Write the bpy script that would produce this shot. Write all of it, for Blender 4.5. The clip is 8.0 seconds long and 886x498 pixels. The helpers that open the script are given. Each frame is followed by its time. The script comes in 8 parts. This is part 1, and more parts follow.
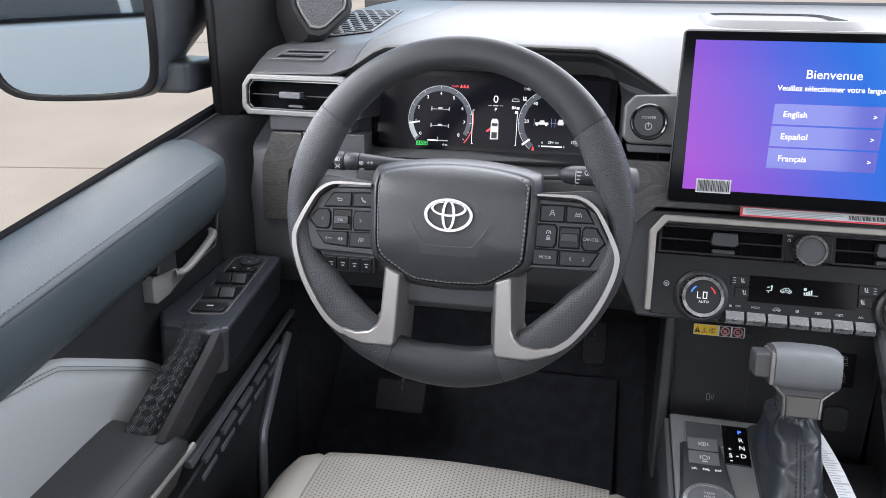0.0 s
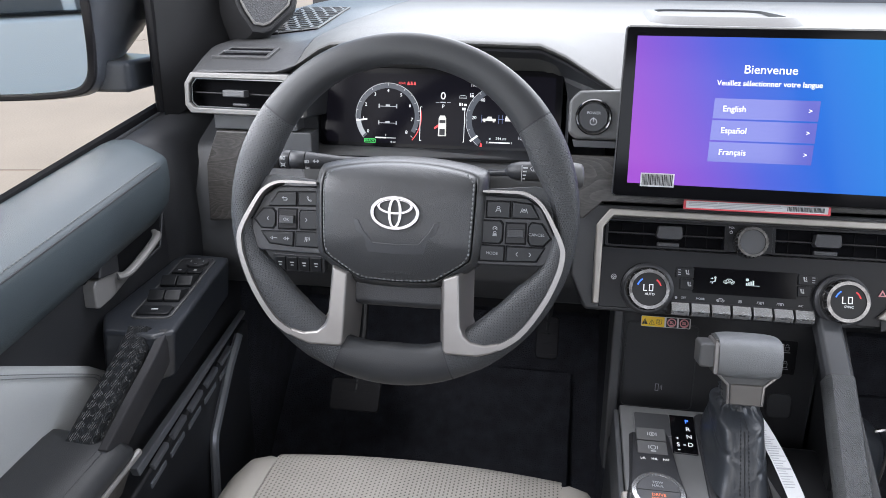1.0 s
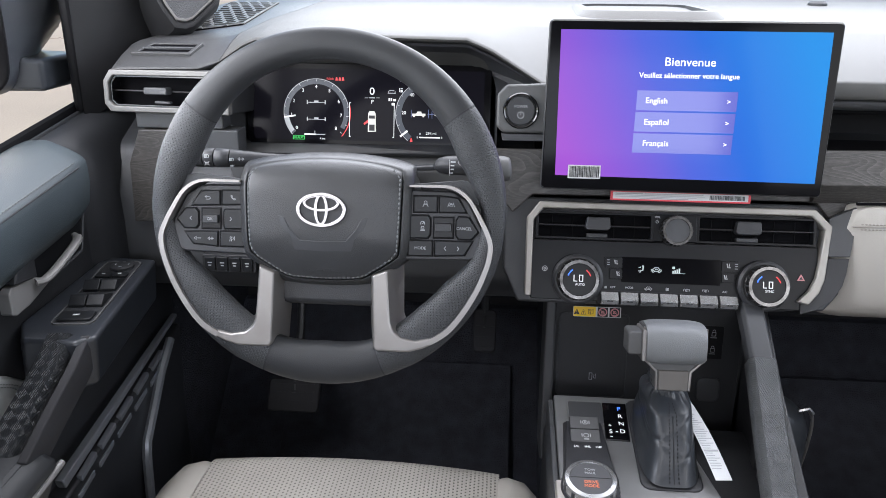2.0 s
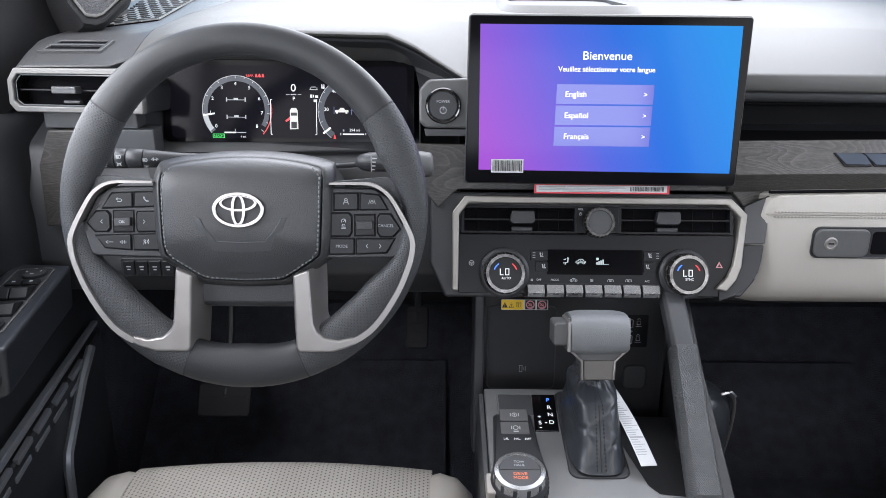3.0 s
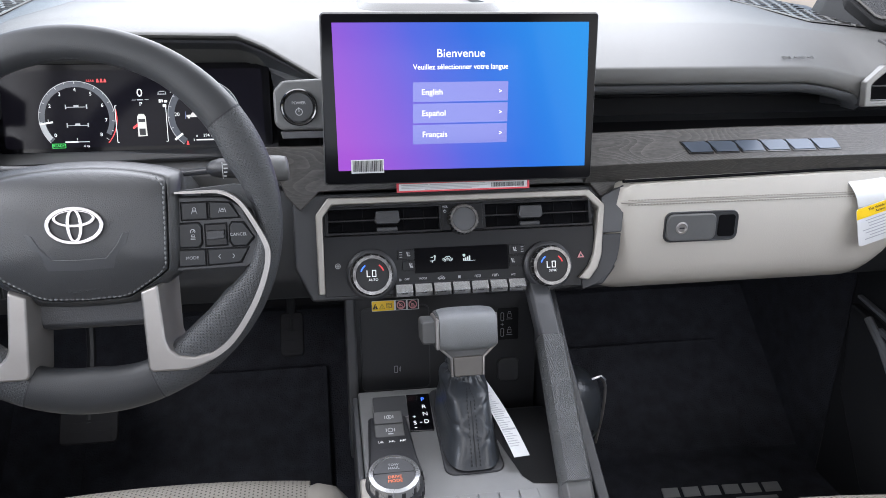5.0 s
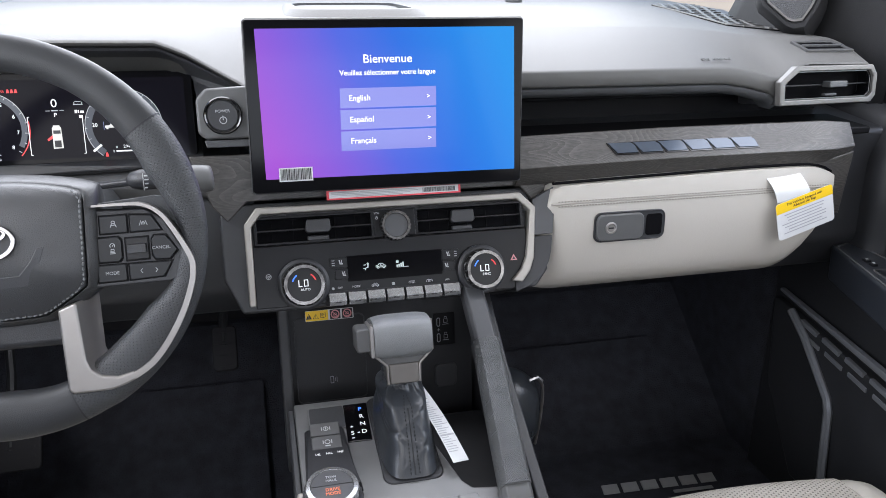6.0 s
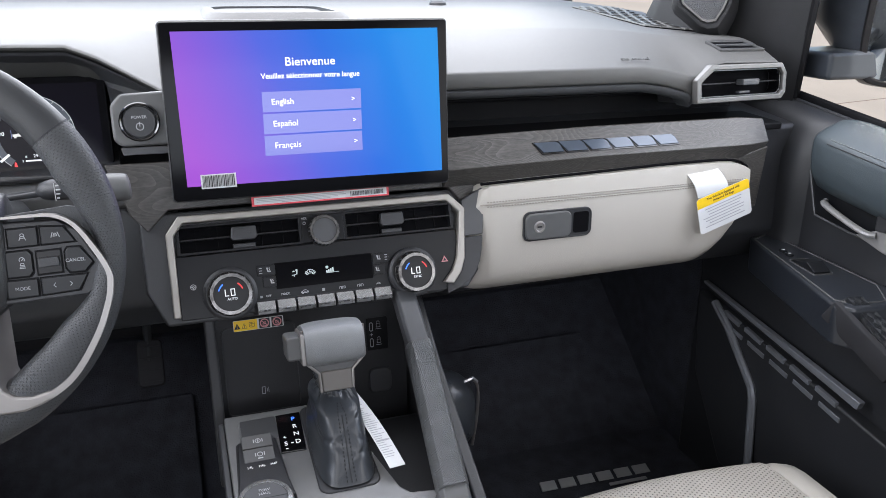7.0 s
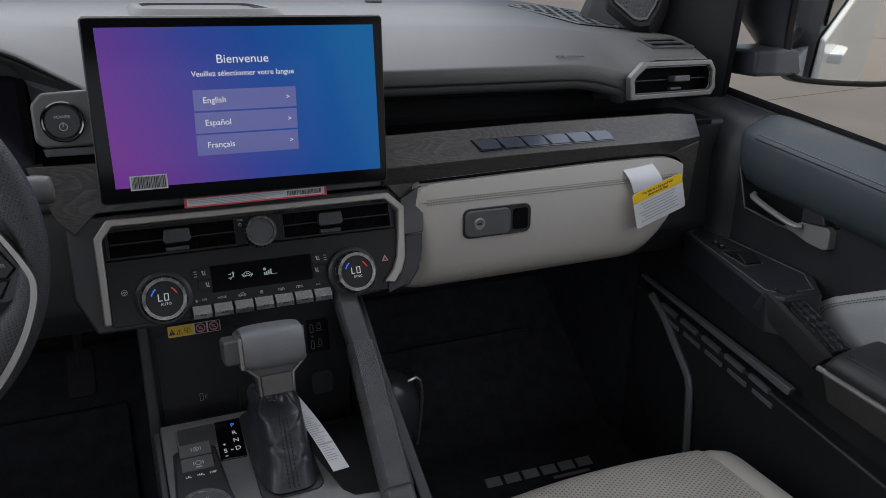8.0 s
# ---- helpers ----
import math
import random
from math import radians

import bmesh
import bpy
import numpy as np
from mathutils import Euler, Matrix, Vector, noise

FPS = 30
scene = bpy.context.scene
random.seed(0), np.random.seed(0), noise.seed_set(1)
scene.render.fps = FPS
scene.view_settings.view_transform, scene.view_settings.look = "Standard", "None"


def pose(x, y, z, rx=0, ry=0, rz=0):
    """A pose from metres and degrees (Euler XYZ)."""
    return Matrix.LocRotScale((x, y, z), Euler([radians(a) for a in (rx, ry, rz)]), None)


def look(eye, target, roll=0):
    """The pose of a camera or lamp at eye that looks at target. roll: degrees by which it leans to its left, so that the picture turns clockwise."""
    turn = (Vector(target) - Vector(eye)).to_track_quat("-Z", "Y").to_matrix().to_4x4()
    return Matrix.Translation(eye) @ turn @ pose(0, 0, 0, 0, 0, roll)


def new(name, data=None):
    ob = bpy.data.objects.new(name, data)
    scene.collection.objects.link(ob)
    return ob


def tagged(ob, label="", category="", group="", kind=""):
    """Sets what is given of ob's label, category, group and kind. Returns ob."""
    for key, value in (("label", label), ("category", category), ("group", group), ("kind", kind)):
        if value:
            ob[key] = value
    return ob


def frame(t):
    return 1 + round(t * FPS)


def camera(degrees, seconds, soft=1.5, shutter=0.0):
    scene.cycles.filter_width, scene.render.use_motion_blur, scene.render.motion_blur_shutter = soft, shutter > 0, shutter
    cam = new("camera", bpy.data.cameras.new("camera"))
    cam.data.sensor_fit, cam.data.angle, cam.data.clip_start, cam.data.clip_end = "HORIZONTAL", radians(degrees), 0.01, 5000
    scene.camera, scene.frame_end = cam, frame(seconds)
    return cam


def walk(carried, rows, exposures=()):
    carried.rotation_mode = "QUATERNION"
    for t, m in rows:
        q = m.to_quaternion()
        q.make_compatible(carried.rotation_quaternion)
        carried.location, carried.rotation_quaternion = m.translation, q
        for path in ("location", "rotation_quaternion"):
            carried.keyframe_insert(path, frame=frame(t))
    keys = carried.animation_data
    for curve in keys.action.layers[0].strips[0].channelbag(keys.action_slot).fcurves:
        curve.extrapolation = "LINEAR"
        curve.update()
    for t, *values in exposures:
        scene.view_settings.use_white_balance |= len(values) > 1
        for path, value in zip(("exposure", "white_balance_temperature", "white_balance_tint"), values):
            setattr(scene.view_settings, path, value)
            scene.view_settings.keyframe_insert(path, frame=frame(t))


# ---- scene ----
cam = camera(60.7, 8.0, soft=0.85)
PATH = [
    (0, (0.152, -0.821, 1.144), (-0.24, 1.016, 0.458), 0.3),
    (0.5, (0.157, -0.821, 1.144), (-0.184, 1.027, 0.459), 0.4),
    (1, (0.163, -0.817, 1.144), (-0.12, 1.037, 0.451), 0.4),
    (1.5, (0.172, -0.815, 1.143), (-0.044, 1.047, 0.446), 0.4),
    (3, (0.2, -0.807, 1.141), (0.214, 1.063, 0.431), 0.6),
    (3.5, (0.212, -0.805, 1.142), (0.299, 1.062, 0.429), 0.6),
    (4, (0.224, -0.802, 1.141), (0.381, 1.059, 0.426), 0.6),
    (4.5, (0.229, -0.8, 1.141), (0.457, 1.054, 0.424), 0.6),
    (6, (0.241, -0.795, 1.138), (0.7, 1.023, 0.445), 0.5),
    (6.5, (0.245, -0.794, 1.135), (0.792, 1.004, 0.45), 0.5),
    (7, (0.247, -0.792, 1.134), (0.874, 0.981, 0.453), 0.5),
    (7.5, (0.249, -0.79, 1.132), (0.951, 0.955, 0.453), 0.7),
    (8, (0.251, -0.788, 1.131), (1.02, 0.928, 0.45), 0.9),
]
# The truck's own frame: its belt line and pads come level when it is pitched by six degrees.
TRUCK = pose(0, 0, 0, -6, 0, 0)
walk(cam, [(t, TRUCK @ look(eye, target, roll)) for t, eye, target, roll in PATH],
     [(0.0, 1.36), (7.6, 1.40), (7.7, 1.10), (7.8, 0.70), (7.9, 0.30), (8.0, -0.18)])


# ---- daylight ----
world = bpy.data.worlds.new("daylight")
scene.world = world
world.use_nodes = True
sky_node = world.node_tree.nodes.new("ShaderNodeTexSky")
sky_node.sky_type = "NISHITA"
sky_node.sun_disc = False
sky_node.sun_elevation, sky_node.sun_rotation = radians(42), radians(180)
world.node_tree.links.new(sky_node.outputs[0], world.node_tree.nodes["Background"].inputs[0])
world.node_tree.nodes["Background"].inputs[1].default_value = 0.15
SUN = bpy.data.lights.new("sun", "SUN")
SUN.energy, SUN.angle, SUN.color = 3.3, radians(1.0), (1.0, 0.94, 0.86)
sun_ob = new("sun", SUN)
sun_ob.matrix_world = look((0.4, -11, 9.9), (0.4, 0, 0))


def window_light(name, centre, aim, w, h, watts):
    """Sky light that enters by one opening of the cab."""
    lamp = bpy.data.lights.new(name, "AREA")
    lamp.shape, lamp.size, lamp.size_y, lamp.energy, lamp.color = "RECTANGLE", w, h, watts, (0.965, 0.962, 1.0)
    ob = new(name, lamp)
    ob.matrix_world = TRUCK @ look(centre, aim)
    return ob


window_light("windscreen_light", (0.405, 0.52, 1.41), (0.405, 0.12, 0.48), 1.40, 1.02, 12.4)
window_light("rear_window_light", (0.405, -1.92, 1.27), (0.405, 0.0, 0.7), 1.2, 0.40, 1.4)
window_light("rear_side_window_light_a", (-0.43, -1.17, 1.2), (0.5, -0.5, 0.8), 0.8, 0.5, 2.6)
window_light("rear_side_window_light_b", (1.24, -1.17, 1.2), (0.3, -0.5, 0.8), 0.8, 0.5, 2.2)
window_light("front_side_window_light_a", (-0.40, -0.22, 1.27), (0.80, -0.22, 1.20), 0.75, 0.5, 4.8)
window_light("front_side_window_light_b", (1.21, -0.22, 1.27), (0.01, -0.22, 1.20), 0.75, 0.5, 2.6)


# ---- materials ----
def material(name, base, rough=0.5, metal=0.0, bump=None, vary=None, coat=0.0, emit=None, strength=1.0, spec=0.5, sheen=0.0):
    """bump: (size in metres, depth in metres, kind); vary: (size in metres, amount)."""
    m = bpy.data.materials.new(name)
    m.use_nodes = True
    nt = m.node_tree
    b = nt.nodes["Principled BSDF"]
    b.inputs["Base Color"].default_value = (*base, 1)
    b.inputs["Roughness"].default_value = rough
    b.inputs["Metallic"].default_value = metal
    b.inputs["Coat Weight"].default_value = coat
    b.inputs["Coat Roughness"].default_value = 0.08
    b.inputs["Specular IOR Level"].default_value = spec
    b.inputs["Sheen Weight"].default_value = sheen
    if emit:
        b.inputs["Emission Color"].default_value = (*emit, 1)
        b.inputs["Emission Strength"].default_value = strength
    co = nt.nodes.new("ShaderNodeTexCoord")
    if vary:
        n = nt.nodes.new("ShaderNodeTexNoise")
        n.inputs["Scale"].default_value = 1.0 / vary[0]
        n.inputs["Detail"].default_value = 6
        nt.links.new(co.outputs["Object"], n.inputs["Vector"])
        ramp = nt.nodes.new("ShaderNodeValToRGB")
        lo, hi = 1 - vary[1], 1 + vary[1]
        ramp.color_ramp.elements[0].position, ramp.color_ramp.elements[1].position = 0.3, 0.7
        ramp.color_ramp.elements[0].color = (*[c * lo for c in base], 1)
        ramp.color_ramp.elements[1].color = (*[min(1, c * hi) for c in base], 1)
        nt.links.new(n.outputs["Fac"], ramp.inputs["Fac"])
        nt.links.new(ramp.outputs["Color"], b.inputs["Base Color"])
        rr = nt.nodes.new("ShaderNodeMapRange")
        rr.inputs["To Min"].default_value, rr.inputs["To Max"].default_value = max(0.02, rough - 0.08), min(1, rough + 0.08)
        nt.links.new(n.outputs["Fac"], rr.inputs["Value"])
        nt.links.new(rr.outputs["Result"], b.inputs["Roughness"])
    if bump:
        if len(bump) > 2 and bump[2] == "cells":
            t = nt.nodes.new("ShaderNodeTexVoronoi")
            t.feature = "DISTANCE_TO_EDGE"
            out = t.outputs["Distance"]
        else:
            t = nt.nodes.new("ShaderNodeTexNoise")
            t.inputs["Detail"].default_value = 3
            out = t.outputs["Fac"]
        t.inputs["Scale"].default_value = 1.0 / bump[0]
        nt.links.new(co.outputs["Object"], t.inputs["Vector"])
        bp = nt.nodes.new("ShaderNodeBump")
        bp.inputs["Distance"].default_value = bump[1]
        bp.inputs["Strength"].default_value = 1.0
        nt.links.new(out, bp.inputs["Height"])
        nt.links.new(bp.outputs["Normal"], b.inputs["Normal"])
    return m


def math_node(nt, op, a, b=None):
    n = nt.nodes.new("ShaderNodeMath")
    n.operation = op
    for i, v in enumerate((a, b)):
        if v is None:
            continue
        if isinstance(v, (int, float)):
            n.inputs[i].default_value = v
        else:
            nt.links.new(v, n.inputs[i])
    return n.outputs[0]


def perforated(name, base, rough, pitch, hole, source="UV", dark=0.35):
    """Leather with staggered rows of small holes; source UV is in metres along the surface."""
    m = material(name, base, rough, bump=(0.0016, 0.0004, "cells"), vary=(0.05, 0.06))
    nt = m.node_tree
    b = nt.nodes["Principled BSDF"]
    co = nt.nodes.new("ShaderNodeTexCoord")
    sep = nt.nodes.new("ShaderNodeSeparateXYZ")
    nt.links.new(co.outputs[source], sep.inputs[0])
    u = math_node(nt, "DIVIDE", sep.outputs[0], pitch)
    v = math_node(nt, "DIVIDE", sep.outputs[1], pitch * 0.87)
    row = math_node(nt, "FLOOR", v)
    shift = math_node(nt, "MULTIPLY", math_node(nt, "FLOORED_MODULO", row, 2.0), 0.5)
    fu = math_node(nt, "SUBTRACT", math_node(nt, "FRACT", math_node(nt, "ADD", u, shift)), 0.5)
    fv = math_node(nt, "SUBTRACT", math_node(nt, "FRACT", v), 0.5)
    d = math_node(nt, "SQRT", math_node(nt, "ADD", math_node(nt, "MULTIPLY", fu, fu), math_node(nt, "MULTIPLY", fv, fv)))
    ring = nt.nodes.new("ShaderNodeMapRange")
    ring.inputs["From Min"].default_value, ring.inputs["From Max"].default_value = hole * 0.7, hole * 1.2
    nt.links.new(d, ring.inputs["Value"])
    mix = nt.nodes.new("ShaderNodeMixRGB")
    mix.blend_type = "MULTIPLY"
    mix.inputs["Fac"].default_value = 1
    old = b.inputs["Base Color"].links[0].from_socket
    nt.links.new(old, mix.inputs[1])
    shade = nt.nodes.new("ShaderNodeMapRange")
    shade.inputs["To Min"].default_value, shade.inputs["To Max"].default_value = dark, 1.0
    nt.links.new(ring.outputs[0], shade.inputs["Value"])
    nt.links.new(shade.outputs[0], mix.inputs[2])
    nt.links.new(mix.outputs[0], b.inputs["Base Color"])
    bp = nt.nodes.new("ShaderNodeBump")
    bp.inputs["Distance"].default_value = pitch * 0.25
    bp.inputs["Strength"].default_value = 0.8
    nt.links.new(ring.outputs[0], bp.inputs["Height"])
    nt.links.new(b.inputs["Normal"].links[0].from_socket, bp.inputs["Normal"])
    nt.links.new(bp.outputs["Normal"], b.inputs["Normal"])
    return m


def grained_wood(name):
    """Dark grey-brown veneer with flowing open grain."""
    m = material(name, (0.085, 0.08, 0.077), 0.42)
    nt = m.node_tree
    b = nt.nodes["Principled BSDF"]
    co = nt.nodes.new("ShaderNodeTexCoord")
    mp = nt.nodes.new("ShaderNodeMapping")
    mp.inputs["Scale"].default_value = (0.32, 1.0, 1.0)
    nt.links.new(co.outputs["Object"], mp.inputs[0])
    warp = nt.nodes.new("ShaderNodeTexNoise")
    warp.inputs["Scale"].default_value, warp.inputs["Detail"].default_value = 13, 1.6
    nt.links.new(mp.outputs[0], warp.inputs["Vector"])
    rings = math_node(nt, "MULTIPLY", math_node(nt, "FRACT", math_node(nt, "MULTIPLY", warp.outputs["Fac"], 64.0)), 1.0)
    edge = math_node(nt, "POWER", rings, 3.0)
    fine = nt.nodes.new("ShaderNodeTexNoise")
    fine.inputs["Scale"].default_value, fine.inputs["Detail"].default_value = 420, 4
    nt.links.new(mp.outputs[0], fine.inputs["Vector"])
    mask = nt.nodes.new("ShaderNodeTexNoise")
    mask.inputs["Scale"].default_value = 30
    nt.links.new(co.outputs["Object"], mask.inputs["Vector"])
    mix = math_node(nt, "ADD", math_node(nt, "MULTIPLY", math_node(nt, "MULTIPLY", edge, mask.outputs["Fac"]), 0.40), math_node(nt, "MULTIPLY", fine.outputs["Fac"], 0.42))
    ramp = nt.nodes.new("ShaderNodeValToRGB")
    ramp.color_ramp.elements[0].position, ramp.color_ramp.elements[1].position = 0.1, 0.62
    ramp.color_ramp.elements[0].color, ramp.color_ramp.elements[1].color = (0.026, 0.0245, 0.023, 1), (0.112, 0.105, 0.098, 1)
    nt.links.new(mix, ramp.inputs[0])
    nt.links.new(ramp.outputs[0], b.inputs["Base Color"])
    bp = nt.nodes.new("ShaderNodeBump")
    bp.inputs["Distance"].default_value = 0.0006
    nt.links.new(mix, bp.inputs["Height"])
    nt.links.new(bp.outputs[0], b.inputs["Normal"])
    return m


def ribbed(name, base, rough, cell, ribs):
    """Rubber with slanted fine ribs that change side from field to field; UV in metres."""
    m = material(name, base, rough, vary=(0.03, 0.1))
    nt = m.node_tree
    b = nt.nodes["Principled BSDF"]
    co = nt.nodes.new("ShaderNodeTexCoord")
    sep = nt.nodes.new("ShaderNodeSeparateXYZ")
    nt.links.new(co.outputs["UV"], sep.inputs[0])
    u, v = sep.outputs[0], sep.outputs[1]
    a = math_node(nt, "ADD", u, v)
    c = math_node(nt, "SUBTRACT", u, v)
    ia = math_node(nt, "FLOOR", math_node(nt, "DIVIDE", a, cell))
    ic = math_node(nt, "FLOOR", math_node(nt, "DIVIDE", c, cell))
    odd = math_node(nt, "FLOORED_MODULO", math_node(nt, "ADD", ia, ic), 2.0)
    wa = math_node(nt, "SINE", math_node(nt, "MULTIPLY", a, ribs))
    wc = math_node(nt, "SINE", math_node(nt, "MULTIPLY", c, ribs))
    h = math_node(nt, "ADD", math_node(nt, "MULTIPLY", wa, odd), math_node(nt, "MULTIPLY", wc, math_node(nt, "SUBTRACT", 1.0, odd)))
    bp = nt.nodes.new("ShaderNodeBump")
    bp.inputs["Distance"].default_value = 0.0012
    nt.links.new(h, bp.inputs["Height"])
    nt.links.new(bp.outputs[0], b.inputs["Normal"])
    return m


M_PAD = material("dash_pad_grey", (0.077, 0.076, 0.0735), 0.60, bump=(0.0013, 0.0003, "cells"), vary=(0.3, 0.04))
M_PLASTIC = material("charcoal_plastic", (0.050, 0.052, 0.056), 0.46, bump=(0.0009, 0.0002), vary=(0.12, 0.12))
M_DARK = material("black_plastic", (0.025, 0.026, 0.029), 0.44, bump=(0.0012, 0.0002), vary=(0.1, 0.15))
M_MATT = material("matt_black", (0.018, 0.018, 0.021), 0.8, vary=(0.05, 0.2))
M_CARPET = material("black_carpet", (0.041, 0.044, 0.057), 0.95, bump=(0.003, 0.003), vary=(0.03, 0.3))
M_LEATHER = material("dark_grey_leather", (0.025, 0.0265, 0.029), 0.48, spec=0.4, bump=(0.0015, 0.00015, "cells"), vary=(0.06, 0.07))
M_DOORLEATHER = material("slate_leather", (0.048, 0.062, 0.071), 0.50, bump=(0.0018, 0.0003, "cells"), vary=(0.1, 0.06))
M_BOOT = material("black_boot_leather", (0.034, 0.038, 0.044), 0.30, bump=(0.0020, 0.00012, "cells"), vary=(0.05, 0.1))
M_CREAM = material("cream_soft_leather", (0.44, 0.415, 0.375), 0.48, bump=(0.0016, 0.0003, "cells"), vary=(0.15, 0.03))
M_INSERT = material("pale_grey_leather", (0.37, 0.385, 0.39), 0.46, bump=(0.0016, 0.0003, "cells"), vary=(0.15, 0.03))
M_SEAT = material("cream_seat_leather", (0.44, 0.415, 0.375), 0.5, bump=(0.0018, 0.0004, "cells"), vary=(0.1, 0.04))
M_SEATPERF = perforated("perforated_cream_leather", (0.42, 0.395, 0.355), 0.5, 0.0062, 0.22, "UV", 0.3)
M_PERF = perforated("perforated_dark_leather", (0.035, 0.0375, 0.041), 0.50, 0.0030, 0.22, "UV", 0.45)
M_SATIN = material("satin_silver", (0.30, 0.285, 0.275), 0.40, 0.75, vary=(0.02, 0.05))
M_CHAMPAGNE = material("champagne_satin", (0.36, 0.34, 0.31), 0.45, 0.45, vary=(0.02, 0.05))
M_CHROME = material("chrome", (0.42, 0.42, 0.43), 0.28, 1.0, vary=(0.008, 0.3))
M_NECK = material("bronze_grey_satin", (0.15, 0.14, 0.13), 0.42, 0.35, vary=(0.02, 0.05))
M_KEYS = material("brushed_silver_key", (0.34, 0.345, 0.35), 0.26, 0.75, vary=(0.06, 0.05))
M_PIANO = material("piano_black", (0.004, 0.004, 0.005), 0.12, coat=0.6)
M_GLASSBLACK = material("black_glass", (0.004, 0.004, 0.005), 0.10, spec=0.10)
M_CAP = material("black_knob_cap", (0.008, 0.008, 0.009), 0.35, spec=0.3)
M_WOOD = grained_wood("grey_veneer")
M_FACE = material("near_black_face", (0.009, 0.0095, 0.011), 0.32, spec=0.22, vary=(0.04, 0.1))
M_RING = material("notched_chrome", (0.155, 0.152, 0.15), 0.22, 0.95, vary=(0.008, 0.5))
M_SWITCH = material("mid_grey_switch", (0.085, 0.086, 0.087), 0.5, vary=(0.02, 0.06))
M_KNOB = material("mid_grey_leather", (0.165, 0.172, 0.178), 0.45, bump=(0.0014, 0.0003, "cells"), vary=(0.03, 0.05))
M_PLATE = material("console_grey", (0.175, 0.177, 0.178), 0.40, 0.2, vary=(0.03, 0.06))
M_BUTTON = material("button_charcoal", (0.011, 0.012, 0.014), 0.40, spec=0.35, vary=(0.02, 0.1))
M_RUBBER = ribbed("ribbed_grey_rubber", (0.165, 0.171, 0.176), 0.50, 0.022, 3000.0)
M_DOORRUBBER = ribbed("ribbed_black_rubber", (0.028, 0.031, 0.036), 0.38, 0.0125, 3400.0)
M_STITCH = material("grey_thread", (0.135, 0.143, 0.147), 0.8)
M_STITCHDARK = material("dark_thread", (0.02, 0.021, 0.024), 0.8)
M_STITCHCREAM = material("cream_thread", (0.30, 0.28, 0.25), 0.8)
M_PAPER = material("white_paper", (0.60, 0.61, 0.62), 0.55, vary=(0.02, 0.03))
M_YELLOW = material("yellow_label", (0.85, 0.55, 0.01), 0.5, vary=(0.01, 0.03))
M_REDLABEL = material("red_label", (0.62, 0.05, 0.07), 0.5)
M_PINK = material("pale_red_label", (0.6, 0.25, 0.27), 0.5)
M_INK = material("black_ink", (0.02, 0.02, 0.022), 0.6)
M_GREYINK = material("grey_ink", (0.35, 0.36, 0.38), 0.6)
M_WHITEINK = material("white_print", (0.45, 0.46, 0.47), 0.5)
M_LIT = material("lit_white", (0.5, 0.5, 0.5), 0.5, emit=(0.9, 0.95, 1.0), strength=0.24)
M_LITDIM = material("lit_grey", (0.3, 0.3, 0.3), 0.5, emit=(0.55, 0.6, 0.68), strength=0.13)
M_LITRED = material("lit_red", (0.3, 0.02, 0.02), 0.5, emit=(1.0, 0.07, 0.08), strength=0.30)
M_LITGREEN = material("lit_green", (0.02, 0.3, 0.05), 0.5, emit=(0.05, 0.9, 0.15), strength=0.30)
M_LITBLUE = material("lit_blue", (0.02, 0.1, 0.5), 0.5, emit=(0.05, 0.18, 1.0), strength=0.7)
M_LITORANGE = material("lit_orange", (0.4, 0.1, 0.05), 0.5, emit=(1.0, 0.28, 0.14), strength=0.30)
M_WHITEPAINT = material("white_car_paint", (0.80, 0.785, 0.75), 0.25, coat=0.5)
M_MIRRORSHELL = material("gloss_charcoal_shell", (0.032, 0.036, 0.043), 0.38, spec=0.3, vary=(0.1, 0.08))
M_MIRROR = material("mirror", (0.93, 0.93, 0.90), 0.02, 1.0)
M_CONCRETE = material("pale_concrete", (0.245, 0.205, 0.160), 0.85, bump=(0.02, 0.003), vary=(0.9, 0.1))
M_PILLAR = material("dark_pillar_cloth", (0.015, 0.0152, 0.0165), 0.6, spec=0.2, bump=(0.001, 0.0002), vary=(0.05, 0.15))
M_STRIP = material("satin_grey_strip", (0.23, 0.24, 0.26), 0.34, 0.4, vary=(0.03, 0.06))
# Near-black that paints in the shade of ducts, grille holes and gaps.
M_RECESS_SHADE = material("recess_shade_black", (0.007, 0.007, 0.008), 0.9, spec=0.0)
M_PADLEATHER = material("black_grained_leather", (0.036, 0.0372, 0.0395), 0.36, bump=(0.0017, 0.0003, "cells"), vary=(0.06, 0.08))
M_EMBLEM = material("emblem_chrome", (0.33, 0.32, 0.33), 0.25, 1.0, vary=(0.03, 0.06))
M_VENTFRAME = material("grey_satin_vent_frame", (0.125, 0.122, 0.118), 0.40, 0.3, vary=(0.02, 0.06))
# Pad grey with the dash end's shade put in; also the demister frames' charcoal.
M_ENDSHADE_SLOT = material("shaded_end_slot_grey", (0.043, 0.0435, 0.045), 0.42, bump=(0.0013, 0.0003, "cells"), vary=(0.2, 0.05))
M_SILVER = material("pale_satin_silver", (0.27, 0.265, 0.26), 0.4, 0.3, vary=(0.02, 0.05))
M_MESH = material("speaker_mesh", (0.026, 0.027, 0.030), 0.5, bump=(0.0028, 0.0015, "cells"))
M_LITTEXT = material("lit_text", (0.5, 0.5, 0.5), 0.5, emit=(0.95, 0.97, 1.0), strength=0.40)
M_CARGLASS = material("tinted_car_glass", (0.10, 0.108, 0.115), 0.15, spec=0.5)
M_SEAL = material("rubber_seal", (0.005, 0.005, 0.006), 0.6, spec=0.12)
M_LEDGE = material("satin_black_ledge", (0.023, 0.026, 0.032), 0.30, spec=0.6, bump=(0.0012, 0.0001), vary=(0.1, 0.12))
